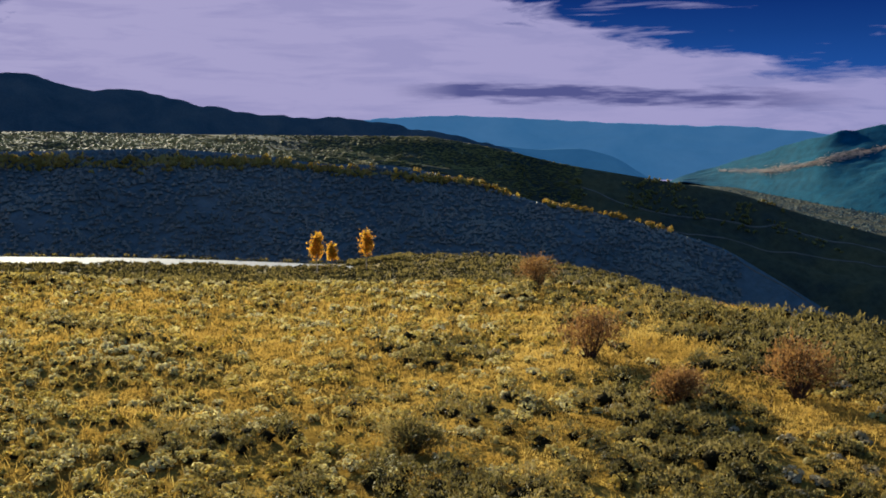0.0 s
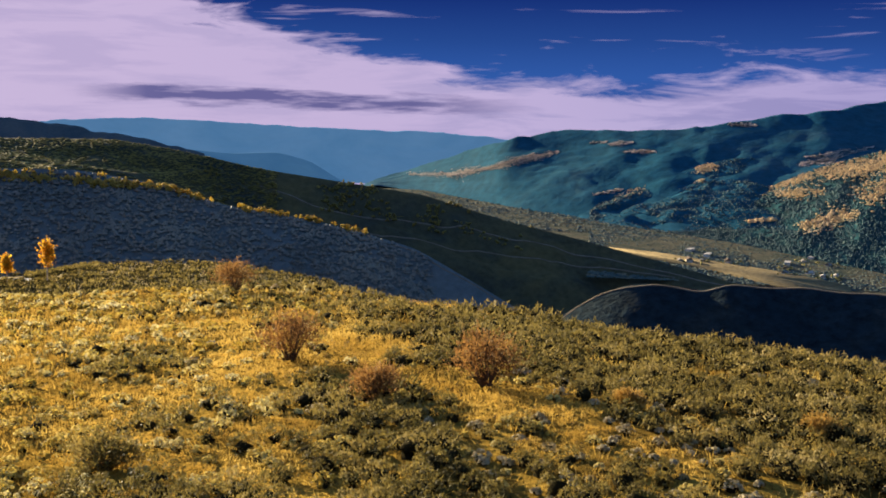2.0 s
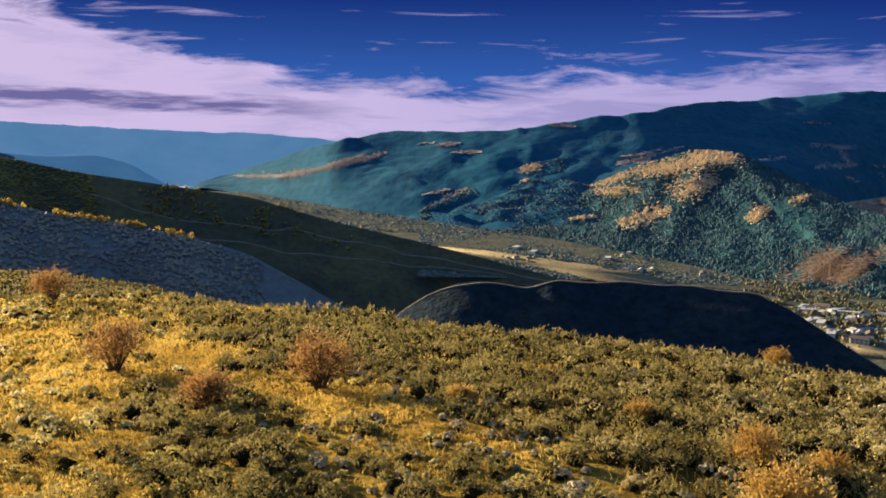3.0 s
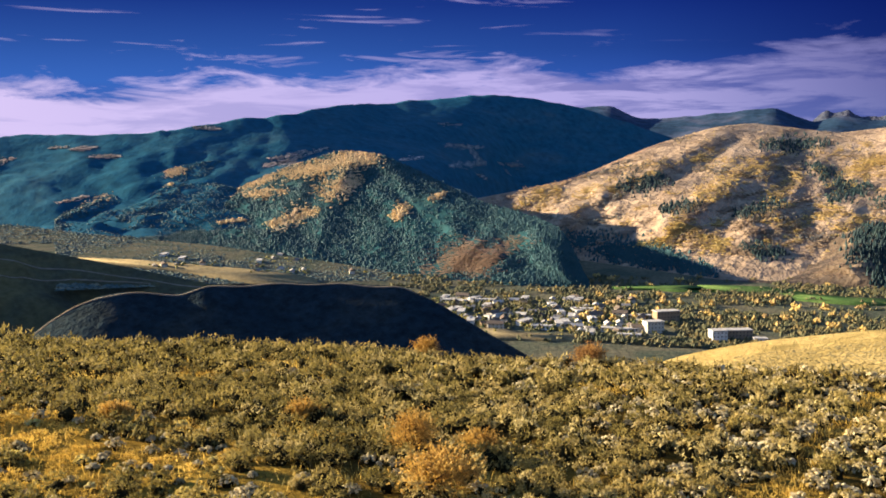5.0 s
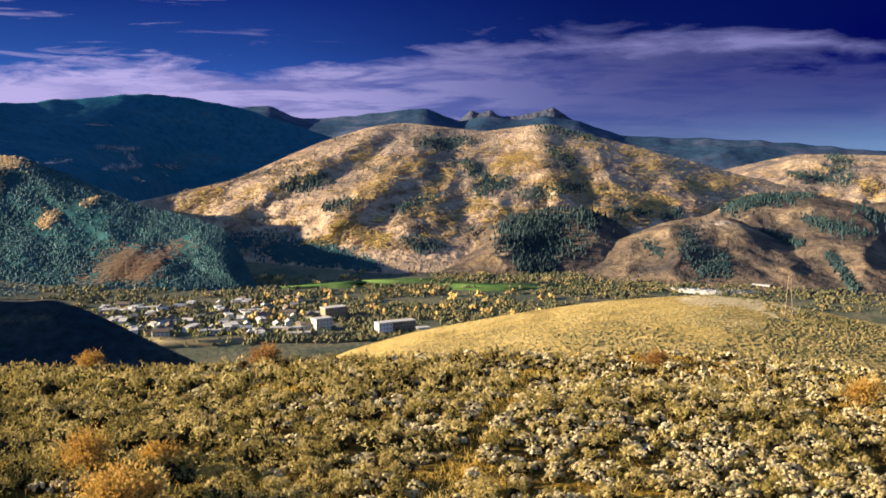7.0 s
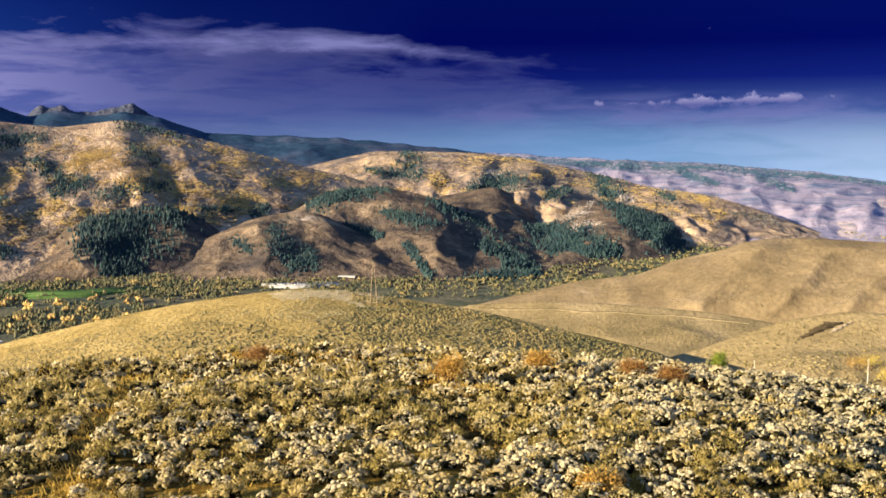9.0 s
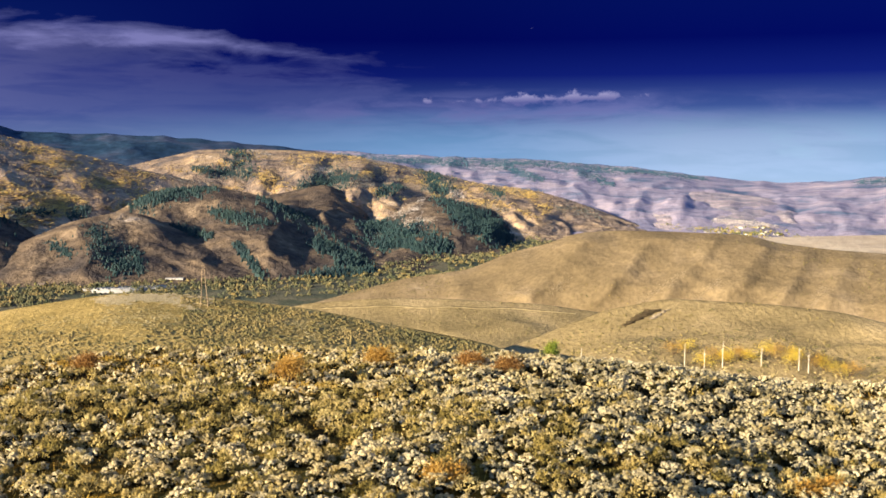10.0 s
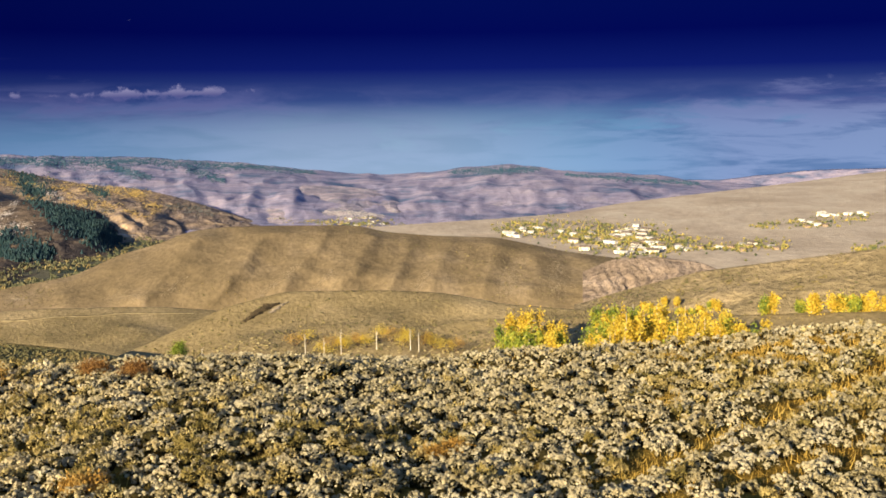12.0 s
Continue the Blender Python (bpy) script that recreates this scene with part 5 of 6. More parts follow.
def on_patch(name, strips, n, q):
    """Places on a hill's face in strips from one bearing and height angle to another, each with a width in degrees."""
    g, bs, v = SURFACES[name]
    near = g[:len(v) - 8]
    angle = np.maximum.accumulate(np.degrees(np.arctan2(near[..., 2] - EYE, np.hypot(near[..., 0], near[..., 1]))), 0)
    t = np.array(strips, float)
    area = (np.hypot(t[:, 2] - t[:, 0], t[:, 3] - t[:, 1]) + t[:, 4]) * t[:, 4]
    k = q.choice(len(t), n, p=area / area.sum())
    u = q.random(n)
    spread = t[k, 4] * q.normal(size=n) * 0.33 * (0.35 + 1.3 * np.sin(pi * (0.1 + 0.8 * u)) * q.random(n) ** 0.3)
    b = t[k, 0] + (t[k, 2] - t[k, 0]) * u + q.normal(size=n) * t[k, 4] * 0.4
    e = t[k, 1] + (t[k, 3] - t[k, 1]) * u + spread
    out = []
    at_b = np.interp(b, bs, np.arange(len(bs)))
    for x, y in zip(at_b, e):
        j = int(min(x, len(bs) - 2))
        c = x - j
        col = near[:, j] * (1 - c) + near[:, j + 1] * c
        out.append([np.interp(y, angle[:, j] * (1 - c) + angle[:, j + 1] * c, col[:, k]) for k in range(3)])
    out = np.array(out)
    rag = fbm(out[:, 0] / 45, out[:, 1] / 45, 3, 61) + 0.5 * q.normal(size=n) > -0.55
    col = np.clip(np.searchsorted(bs, b), 0, len(bs) - 1)
    keep = (e < angle[-1][col] + 0.02) & (e > angle[1][col])
    return out[keep & rag]


def belts(span, height, n, slant, q):
    """Short ragged belts over a hillside: bearings and height angles of their ends, and widths."""
    b, e = q.uniform(*span, n), q.uniform(*height, n)
    long, rise = q.uniform(0.5, 2.4, n), slant + 0.16 * q.normal(size=n)
    return np.stack([b, e, b + long, e + long * rise, q.uniform(0.12, 0.42, n)], -1)


def bunched(p, k, spread, q):
    """Several small lumps round each place, so that a far tree has an uneven outline."""
    return np.repeat(p, k, 0) + q.normal(size=(k * len(p), 3)) * np.array([spread, spread, spread * 0.5]) + [0, 0, spread * 0.4]


def off_strips(p, strips):
    """Which places lie clear of some strips, as seen from the knoll."""
    b = np.degrees(np.arctan2(p[:, 0], p[:, 1]))
    e = np.degrees(np.arctan2(p[:, 2] - EYE, np.hypot(p[:, 0], p[:, 1])))
    clear = np.ones(len(p), bool)
    for b0, e0, b1, e1, wide in strips:
        u = np.clip(((b - b0) * (b1 - b0) + (e - e0) * (e1 - e0)) / ((b1 - b0) ** 2 + (e1 - e0) ** 2), 0, 1)
        clear &= np.hypot(b - b0 - u * (b1 - b0), e - e0 - u * (e1 - e0)) + 0.12 * fbm(b * 2, e * 4, 3, 9) > wide * 0.42
    return p[clear]


q = np.random.default_rng(77)
SPUR_CLEARING = [(46.78, -7.99, 49.42, -6.39, 1.44), (49.41, -7.54, 52.05, -5.92, 1.11), (48.1, -7.36, 50.4, -6.89, 1.31)]
# dark belts and golden belts of the sunlit side, and of the hills beyond it
# some of these strips are conifers, others shadowed hollows filled with dark spires
SUNLIT_DARK = [(57.68, -2.79, 60.06, -2.33, 0.72), (65.4, -0.43, 68.65, -0.27, 0.65), (67.83, -1.4, 69.78, -2.87, 0.59), (68.8, -3.36, 70.76, -2.55, 0.59), (64.22, -4.31, 66.34, -3.68, 0.59), (71.25, -3.36, 74.67, -3.03, 0.59), (73.04, -0.77, 74.34, -1.74, 0.46), (76.63, -4.32, 78.72, -4.46, 0.26), (60.02, -4.1, 61.96, -3.8, 0.46), (72.06, 0.53, 75.78, -0.29, 0.46), (79.51, -4.62, 80.46, -4.28, 0.46), (64.52, -6.11, 66.81, -6.46, 0.46)]
SUNLIT_GOLD = [(61.97, -3.16, 65.39, -1.56, 0.78), (65.86, -3.51, 67.34, -1.89, 0.65), (73.05, -2.87, 79.82, -3.97, 1.11), (76.9, -0.77, 79.78, -1.89, 0.85), (60.65, -5.08, 63.54, -6.1, 0.85), (63.6, -1.87, 66.52, -1.56, 0.52), (69.78, -1.9, 71.74, -0.93, 0.85), (80.12, -2.84, 83.54, -2.66, 0.85), (66.5, -4.82, 69.45, -3.85, 0.46), (72.39, -2.55, 75.95, -1.9, 0.72), (82.02, -4.1, 84.48, -3.43, 0.52)]
M_PALEASPEN = leafy("bare_aspen_crowns", [(0.17, 0.124, 0.094), (0.26, 0.188, 0.130), (0.34, 0.248, 0.162), (0.41, 0.305, 0.18)], 0.016, through=0.2)
stuff("aspen_wood", [crowns(bunched(on_patch("mountain_sunlit", SUNLIT_GOLD, 5200, q), 3, 2.2, q), 5.6, 1.5, q, True),
                     crowns(bunched(on_patch("mountain_sunlit", belts((51, 74), (-6.5, 0.0), 90, 0.36, q), 3400, q), 3, 2.4, q), 5.6, 1.5, q, True),
                     crowns(bunched(on_patch("mountain_sunlit", belts((68, 88), (-5.5, 0.2), 90, -0.06, q), 3600, q), 3, 2.4, q), 5.6, 1.5, q, True),
                     crowns(bunched(on_patch("mountain_gold", [(89.61, -2.53, 90.9, -3.19, 0.65), (91.57, -1.73, 95.15, -1.42, 0.72), (95.47, -2.56, 97.76, -2.24, 0.46), (103.92, -3.52, 105.52, -3.83, 0.4), (105.85, -4.47, 106.4, -4.7, 0.4), (101.34, -3.21, 104.56, -3.2, 0.39)], 1500, q), 3, 2.4, q), 5.2, 1.8, q, True),
                     crowns(bunched(on_patch("mountain_gold", belts((81, 106), (-4.6, -1.2), 60, -0.15, q), 3200, q), 3, 2.4, q), 4.8, 1.5, q, True)],
      M_FARGOLD, "golden aspen woods over the sunlit mountainside", "trees")
stuff("bare_aspen_wood", [crowns(bunched(on_hill("mountain_sunlit", 4200, (50, 91), (0.0, 0.98), q, -0.35, 6, 60), 3, 2.4, q), 4.8, 1.1, q, True),
                          crowns(bunched(on_patch("mountain_sunlit", belts((50, 86), (-6.5, 0.4), 130, 0.30, q), 8000, q), 3, 2.4, q), 5.2, 1.1, q, True),
                          crowns(bunched(on_patch("mountain_gold", belts((81, 110), (-5.0, -1.2), 90, -0.2, q), 4200, q), 2, 2.4, q), 4.8, 1.1, q, True)],
      M_PALEASPEN, "pale half-bare aspens and brush on the sunlit mountainside", "trees")
stuff("ridge_aspen_wood", [crowns(on_hill("ridge_aspen", 21000, (-40, 8), (0.1, 1.0), q, -0.6, 7, 60), 5.2, 1.6, q, True),
                           crowns(bunched(on_hill("ridge_aspen", 700, (4, 24), (0.72, 1.0), q, 0.2, 8, 40), 3, 1.4, q), 3.0, 3.2, q)],
      M_RIDGEGOLD, "golden aspen woods along the ridge tops", "trees")
# slate-coloured lumps stand in for bluish shadow patches on the slope
M_SLATESHADE = leafy("slate_shadow", [(0.060, 0.070, 0.072), (0.095, 0.095, 0.088), (0.14, 0.125, 0.105)], 0.02, through=0.1)
stuff("slope_shadow_belts", [crowns(bunched(on_patch("mountain_sunlit", belts((52, 86), (-5.5, 0.2), 46, 0.22, q), 3000, q), 2, 2.4, q), 5.0, 2.6, q, True),
                      crowns(bunched(on_patch("mountain_gold", belts((82, 108), (-4.8, -1.2), 36, -0.2, q), 2200, q), 2, 2.4, q), 5.0, 2.6, q, True)],
      M_SLATESHADE, "slate-grey lumps in belts placed as shadow on the sunlit mountainside", "shrubs")
M_RIMGOLD = leafy("backlit_aspen_crowns", [(0.40, 0.31, 0.08), (0.53, 0.42, 0.12), (0.64, 0.52, 0.19)], 0.05, through=0.72)
stuff("rim_aspen_wood", [crowns(bunched(on_patch("ridge_front", [(-42, -1.9, -9, -2.2, 0.5), (-9, -2.4, 1.7, -3.4, 0.3), (1.7, -3.35, 8.3, -4.95, 0.2), (8.6, -4.9, 10.5, -5.3, 0.2), (11.2, -5.5, 13.4, -6.1, 0.1)], 1900, q), 3, 1.2, q), 2.6, 2.8, q)],
      M_RIMGOLD, "backlit golden aspens in a line on the ridge", "trees")
stuff("ridge_scrub_wood", [crowns(on_hill("ridge_front", 15000, (-42, 17), (0.15, 0.98), q, -0.9, 11, 50), 3.6, 3.0, q, True)],
      M_BAREWOOD, "bare woods on the shaded ridge face, paled for haze", "trees")
stuff("mountain_conifer_wood", [spires(off_strips(on_hill("mountain_spur", 34000, (30, 56.5), (0.0, 1.0), q, -0.75, 13, 130), SPUR_CLEARING), 2.8, 3.0, q),
                                spires(on_hill("mountain_spur_left", 7000, (26, 38), (0.05, 1.0), q, -0.35, 14, 130), 3.6, 1.8, q),
                                # these spires darken the foot where the spur's shadow lies
                                spires(on_patch("mountain_sunlit", [(54.0, -5.6, 61.0, -6.9, 0.9), (57.0, -6.6, 63.0, -7.5, 0.7)], 3600, q), 4.2, 4.6, q)],
      M_FARCONIFER, "dark conifer forest over the shaded mountain, some placed as the spur's shadow", "trees")
# real conifer belts, plus dark spires put in for gully shadows
stuff("conifer_wood", [spires(on_patch("mountain_sunlit", SUNLIT_DARK, 4200, q), 4.6, 6, q),
                       spires(on_patch("hill_cone", [(69.94, -5.0, 76.31, -4.65, 1.31), (70.44, -6.14, 75.02, -6.12, 1.31), (71.09, -7.12, 73.07, -7.77, 0.98)], 2600, q), 4.5, 7, q),
                       spires(on_patch("hill_brown", [(78.42, -6.08, 79.39, -6.71, 0.46), (80.64, -5.56, 82.43, -7.92, 1.05), (82.71, -6.64, 83.05, -7.9, 0.46), (85.44, -5.24, 87.87, -6.17, 0.29), (88.92, -6.6, 89.98, -7.78, 0.39)], 1500, q), 3.6, 3.6, q),
                       spires(on_patch("hill_lower_spurs", [(82.58, -4.05, 85.12, -3.29, 0.85), (84.8, -3.45, 87.35, -3.16, 0.59), (87.0, -4.6, 90.22, -5.52, 0.46), (84.75, -5.44, 86.97, -6.06, 0.33), (88.25, -6.41, 89.69, -8.38, 0.36), (89.92, -3.83, 94.15, -5.33, 0.85), (90.83, -8.89, 96.12, -8.12, 0.59), (92.83, -6.46, 95.46, -7.79, 0.85), (94.15, -5.49, 96.12, -6.15, 0.65)], 6500, q), 4.2, 5.5, q),
                       spires(on_patch("hill_spurs", [(99.88, -3.87, 104.28, -6.27, 0.72), (101.03, -4.84, 103.96, -6.43, 0.85), (95.79, -5.5, 100.39, -6.8, 0.85), (96.12, -6.48, 98.75, -6.97, 0.65)], 5200, q), 4.6, 5.5, q),
                       spires(on_patch("mountain_gold", [(88.35, -0.97, 88.97, -2.52, 0.85), (91.87, -3.68, 94.82, -2.72, 0.85), (99.39, -2.4, 100.21, -3.54, 1.05), (102.64, -3.53, 103.6, -3.85, 0.39), (86.09, -2.18, 88.32, -2.52, 0.39), (96.45, -3.7, 97.76, -3.38, 0.46)], 3600, q), 5, 6, q)],
      M_CONIFER, "dark conifers on the foothills, some placed as gully shadow", "trees")
SPUR_GOLD = [(30.84, -5.34, 34.38, -3.5, 0.33), (34.38, -3.44, 37.24, -2.49, 0.39), (37.23, -2.42, 40.65, -1.63, 0.46), (39.11, -1.98, 43.69, -1.21, 0.78), (40.65, -1.51, 43.38, -0.97, 0.59), (40.4, -3.16, 42.59, -2.55, 0.78), (36.3, -3.31, 38.52, -3.1, 0.39), (37.62, -4.99, 40.12, -4.19, 0.59), (44.73, -4.62, 45.3, -4.04, 0.46), (46.75, -3.62, 47.61, -3.29, 0.26)]
LEFT_GOLD = [(25.9, -3.89, 27.21, -3.55, 0.23), (26.56, -3.56, 29.82, -2.75, 0.39), (29.82, -2.68, 32.89, -1.8, 0.33), (31.29, -2.7, 32.26, -2.62, 0.16), (34.73, -4.82, 36.18, -4.7, 0.16)]
stuff("spur_aspen_wood", [crowns(bunched(on_patch("mountain_spur", SPUR_GOLD, 5200, q), 3, 1.5, q), 3.8, 3.0, q, True),
                          crowns(bunched(on_patch("mountain_spur_left", LEFT_GOLD, 2600, q), 3, 1.5, q), 3.8, 2.8, q, True)],
      M_SPURGOLD, "golden aspen patches on the forest spur", "trees")
M_MEADOW = leafy("dry_meadow_brush", [(0.50, 0.42, 0.36), (0.62, 0.53, 0.46), (0.72, 0.63, 0.56)], 0.02, through=0.1)
stuff("mountain_meadow_brush", [crowns(on_patch("mountain_forest", [(37.24, -1.65, 38.99, -1.46, 0.16), (39.0, -1.21, 40.8, -0.61, 0.16), (37.54, -1.2, 39.3, -1.06, 0.13), (47.88, -1.63, 49.96, -1.48, 0.23), (47.59, -0.44, 49.81, -0.58, 0.2), (49.01, -0.58, 49.64, -1.32, 0.2), (50.76, -1.49, 52.37, -1.66, 0.2), (45.06, -1.28, 46.31, -1.13, 0.16), (49.46, -2.12, 50.1, -2.39, 0.13), (47.3, 0.77, 48.57, 0.7, 0.13), (51.08, -1.81, 51.39, -2.21, 0.13)], 1700, q), 6, 0.8, q, True),
                                crowns(on_patch("mountain_forest", [(17.82, -2.56, 20.06, -2.13, 0.26), (20.06, -2.13, 22.97, -1.34, 0.26), (15.61, -2.49, 18.14, -2.49, 0.16), (25.89, -0.61, 26.86, -0.53, 0.1), (27.84, -1.08, 29.15, -1.0, 0.1), (27.03, -0.65, 28.29, -0.54, 0.13), (28.31, -1.11, 29.56, -1.03, 0.13), (22.25, -1.67, 24.17, -1.1, 0.2), (26.16, -3.55, 27.74, -3.2, 0.13), (38.52, -1.1, 39.63, -0.78, 0.13), (33.48, 0.52, 34.97, 0.47, 0.13), (37.4, -1.57, 39.1, -1.24, 0.16)], 3600, q), 7, 0.8, q, True)],
      M_MEADOW, "brown dry brush in clearings on the forest mountain", "shrubs")
M_SCRUB = leafy("brown_clearing_scrub", [(0.19, 0.125, 0.092), (0.25, 0.170, 0.12), (0.32, 0.225, 0.155)], 0.02, through=0.15)
stuff("clearing_scrub", [crowns(on_patch("mountain_spur", SPUR_CLEARING, 4200, q), 6.0, 0.9, q, True),
                         crowns(on_patch("hill_cone", [(62.59, -6.42, 69.33, -5.99, 0.52), (64.72, -7.1, 69.99, -7.3, 0.46), (66.71, -5.48, 69.33, -5.17, 0.65), (68.02, -6.15, 69.99, -6.81, 0.65)], 1500, q), 5.0, 0.5, q, True)], M_SCRUB, "brown scrub in clearings at the foot of the mountains", "shrubs")
# crest woods take the blue of the haze in their own colour
M_BLUEWOOD = leafy("far_woods_haze", [(0.022, 0.060, 0.090), (0.032, 0.075, 0.11), (0.07, 0.10, 0.135)], 0.01, through=0.05)
stuff("far_ridge_wood", [crowns(on_patch("range_dry", [(92.5, -1.5, 99.6, -1.85, 0.35), (99.6, -1.85, 104.8, -2.05, 0.45), (104.8, -1.95, 111.3, -2.45, 0.35), (111.3, -2.4, 115.1, -2.85, 0.2), (123.0, -2.9, 128.0, -2.75, 0.3),
                                                         (104.0, -2.3, 106.0, -2.9, 0.3), (108.0, -2.5, 110.0, -3.2, 0.25), (129.5, -3.1, 137.0, -3.6, 0.18)], 8000, q), 11, 4.0, q, True)],
      M_BLUEWOOD, "woods along the crest of the far range, blued for haze", "trees")
M_SCAR = earth("white_clay", [(0.42, 0.36, 0.31), (0.58, 0.52, 0.46)], 0.05, 0.3, 0.4)
stuff("clay_scars", [crowns(on_patch("mountain_gold", [(100.2, -3.38, 101.34, -3.86, 0.33), (103.91, -2.56, 105.03, -2.81, 0.2), (102.94, -2.24, 104.22, -2.39, 0.2), (84.86, -0.73, 85.33, -0.96, 0.26), (89.31, -1.07, 90.28, -1.4, 0.2), (92.86, -2.23, 94.0, -2.56, 0.23)], 900, q), 6, 1.0, q, True),
                     crowns(on_patch("hill_spurs", [(96.61, -5.01, 98.74, -4.58, 0.52), (97.76, -5.57, 99.56, -5.24, 0.39), (98.74, -4.19, 99.23, -3.87, 0.26)], 1000, q), 4.5, 0.9, q, True),
                     crowns(on_patch("range_clay", [(115.12, -5.15, 120.34, -5.31, 0.29), (122.48, -4.42, 123.14, -4.75, 0.23), (130.78, -4.01, 131.42, -4.07, 0.16), (108.78, -5.05, 112.56, -4.9, 0.2), (106.98, -4.04, 108.19, -4.33, 0.16), (123.96, -4.43, 125.27, -4.64, 0.16)], 1500, q), 7, 1.2, q, True)],
      M_SCAR, "pale bare clay scars on the foothills", "bare ground")
M_SCREE = earth("pale_scree", [(0.22, 0.175, 0.115), (0.31, 0.25, 0.175)], 0.3, 2.0, 0.4)
stuff("gully_scree", [crowns(on_patch("hill_gullied", [(103.25, -9.49, 105.36, -9.47, 0.39), (107.71, -8.5, 106.27, -9.53, 0.29), (114.07, -8.11, 111.44, -9.95, 0.33), (116.01, -8.49, 114.51, -9.74, 0.33), (121.61, -8.6, 120.77, -9.73, 0.46), (126.41, -8.3, 126.24, -9.93, 0.98), (128.87, -8.29, 129.04, -9.92, 0.92), (133.07, -8.25, 133.41, -10.01, 0.98), (134.34, -8.22, 135.63, -9.47, 0.78)], 5200, q), 1.2, 0.35, q, True)],
      M_SCREE, "pale scree and broken rock in the gullies", "rocks")


def on_valley(n, span, height, q, dense=None, seed=0, size=60.0):
    """Places on the valley floor within bearings and angles below the level, outside the fairways."""
    b = span[0] + (span[1] - span[0]) * q.random(n)
    e = height[0] + (height[1] - height[0]) * q.random(n)
    wild = np.ones(n, bool)
    for b0, b1, e0, e1 in ((62.0, 66.0, 7.9, 8.6), (67.2, 72.4, 8.55, 9.15), (50.3, 55.2, 11.1, 12.0)):
        wild &= (b < b0) | (b > b1) | (e < e0) | (e > e1)
    wild |= q.random(n) < 0.08
    b, e, n = b[wild], e[wild], int(wild.sum())
    d = upvalley(b) * (EYE - VALLEY) / np.tan(np.radians(e))
    p = np.stack([d * np.sin(np.radians(b)), d * np.cos(np.radians(b)), EYE - upvalley(b) * (EYE - VALLEY)], -1)
    if dense is not None:
        p = p[fbm(p[:, 0] / size, p[:, 1] / size, 4, seed) + 0.2 * q.normal(size=n) > dense]
    return p


# valley crowns once more, with teal-grey haze mixed into the colour
M_FARVTREE = leafy("hazed_valley_crowns", [(0.034, 0.068, 0.072), (0.055, 0.088, 0.084), (0.09, 0.115, 0.095), (0.17, 0.16, 0.105)], 0.05, through=0.1)
stuff("far_valley_trees", [crowns(on_valley(6500, (13, 26), (3.4, 5.7), q, -0.55, 31, 70), 5.4, 2.8, q, True),
                           crowns(on_valley(9000, (26, 36), (4.2, 8.3), q, -0.55, 31, 70), 5.4, 2.8, q, True),
                           crowns(on_valley(7500, (36, 48), (5.0, 8.3), q, -0.55, 31, 70), 5.4, 2.8, q, True)],
      M_FARVTREE, "cottonwoods filling the upper valley, greyed teal for haze", "trees")
stuff("valley_gold_trees", [crowns(bunched(on_valley(70, (55, 74), (8.0, 10.6), q), 10, 2.6, q), 4.6, 5.4, q)], M_FARGOLD, "big golden and orange trees round the fairways", "trees")
stuff("valley_trees", [crowns(bunched(on_valley(7500, (44, 75), (8.0, 11.8), q, -0.15, 32, 45), 3, 1.7, q), 4.0, 5.4, q, True),
                       crowns(bunched(on_valley(3600, (62, 92), (7.4, 9.2), q, -0.05, 33, 60), 3, 1.7, q), 3.8, 4.8, q, True),
                       crowns(bunched(on_valley(2400, (74, 100), (8.0, 9.6), q, -0.1, 35, 40), 3, 1.7, q), 3.6, 4.4, q, True),
                       crowns(bunched(on_valley(2600, (92, 110), (6.3, 8.7), q, -0.3, 34, 60), 3, 1.8, q), 4.0, 5.0, q, True)],
      M_VTREE, "green and yellow cottonwoods along the valley floor", "trees")

# sage on the rise by the road
q2 = np.random.default_rng(91)
rise_at = np.concatenate([on_hill("hill_terrace", 1100, (-40, -2), (0.0, 0.38), q2), on_hill("hill_terrace", 1900, (-2.4, 17), (0.0, 1.0), q2),
                          on_hill("hill_terrace", 420, (-5.4, -1.8), (0.86, 1.0), q2), on_hill("hill_terrace", 60, (-24, -5), (0.96, 1.0), q2)])
low_at = on_hill("hill_terrace", 2600, (-40, -1.5), (0.36, 0.82), q2)
small = np.concatenate([np.ones(len(rise_at)), np.full(len(low_at), 0.42)])
rise_at = np.concatenate([rise_at, low_at])
pos, out, s, face, lift = clumps(rise_at, (0.7 + 0.5 * q2.random(len(small))) * np.sqrt(small), (0.7 + 0.5 * q2.random(len(small))) * small, 24, 0.40, q2)
# same split here: shade colour low down, sunlit colour on top
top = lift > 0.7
stuff("terrace_sagebrush", [leaf_tris(pos[~top], out[~top], s[~top], s[~top] * 0.7, q2)], M_SAGE, "lower sagebrush sprigs on the rise by the road, darkened for shade", "shrubs")
stuff("terrace_sagebrush_tips", [leaf_tris(pos[top], out[top], s[top], s[top] * 0.7, q2)], M_SAGETOP, "sagebrush tips on the rise by the road, paled for sunlight", "shrubs")

# scrub dotting the nearer hills
M_DOT = leafy("hill_scrub", [(0.08, 0.075, 0.032), (0.14, 0.115, 0.045), (0.22, 0.165, 0.065)], 0.05, through=0.15)
M_TUFT = leafy("pale_grass_tufts", [(0.20, 0.16, 0.068), (0.29, 0.23, 0.10), (0.38, 0.31, 0.15)], 0.06, through=0.2)
M_BARE = earth("bare_tan_ground", [(0.34, 0.27, 0.15), (0.44, 0.36, 0.21)], 0.1, 1.0, 0.3)
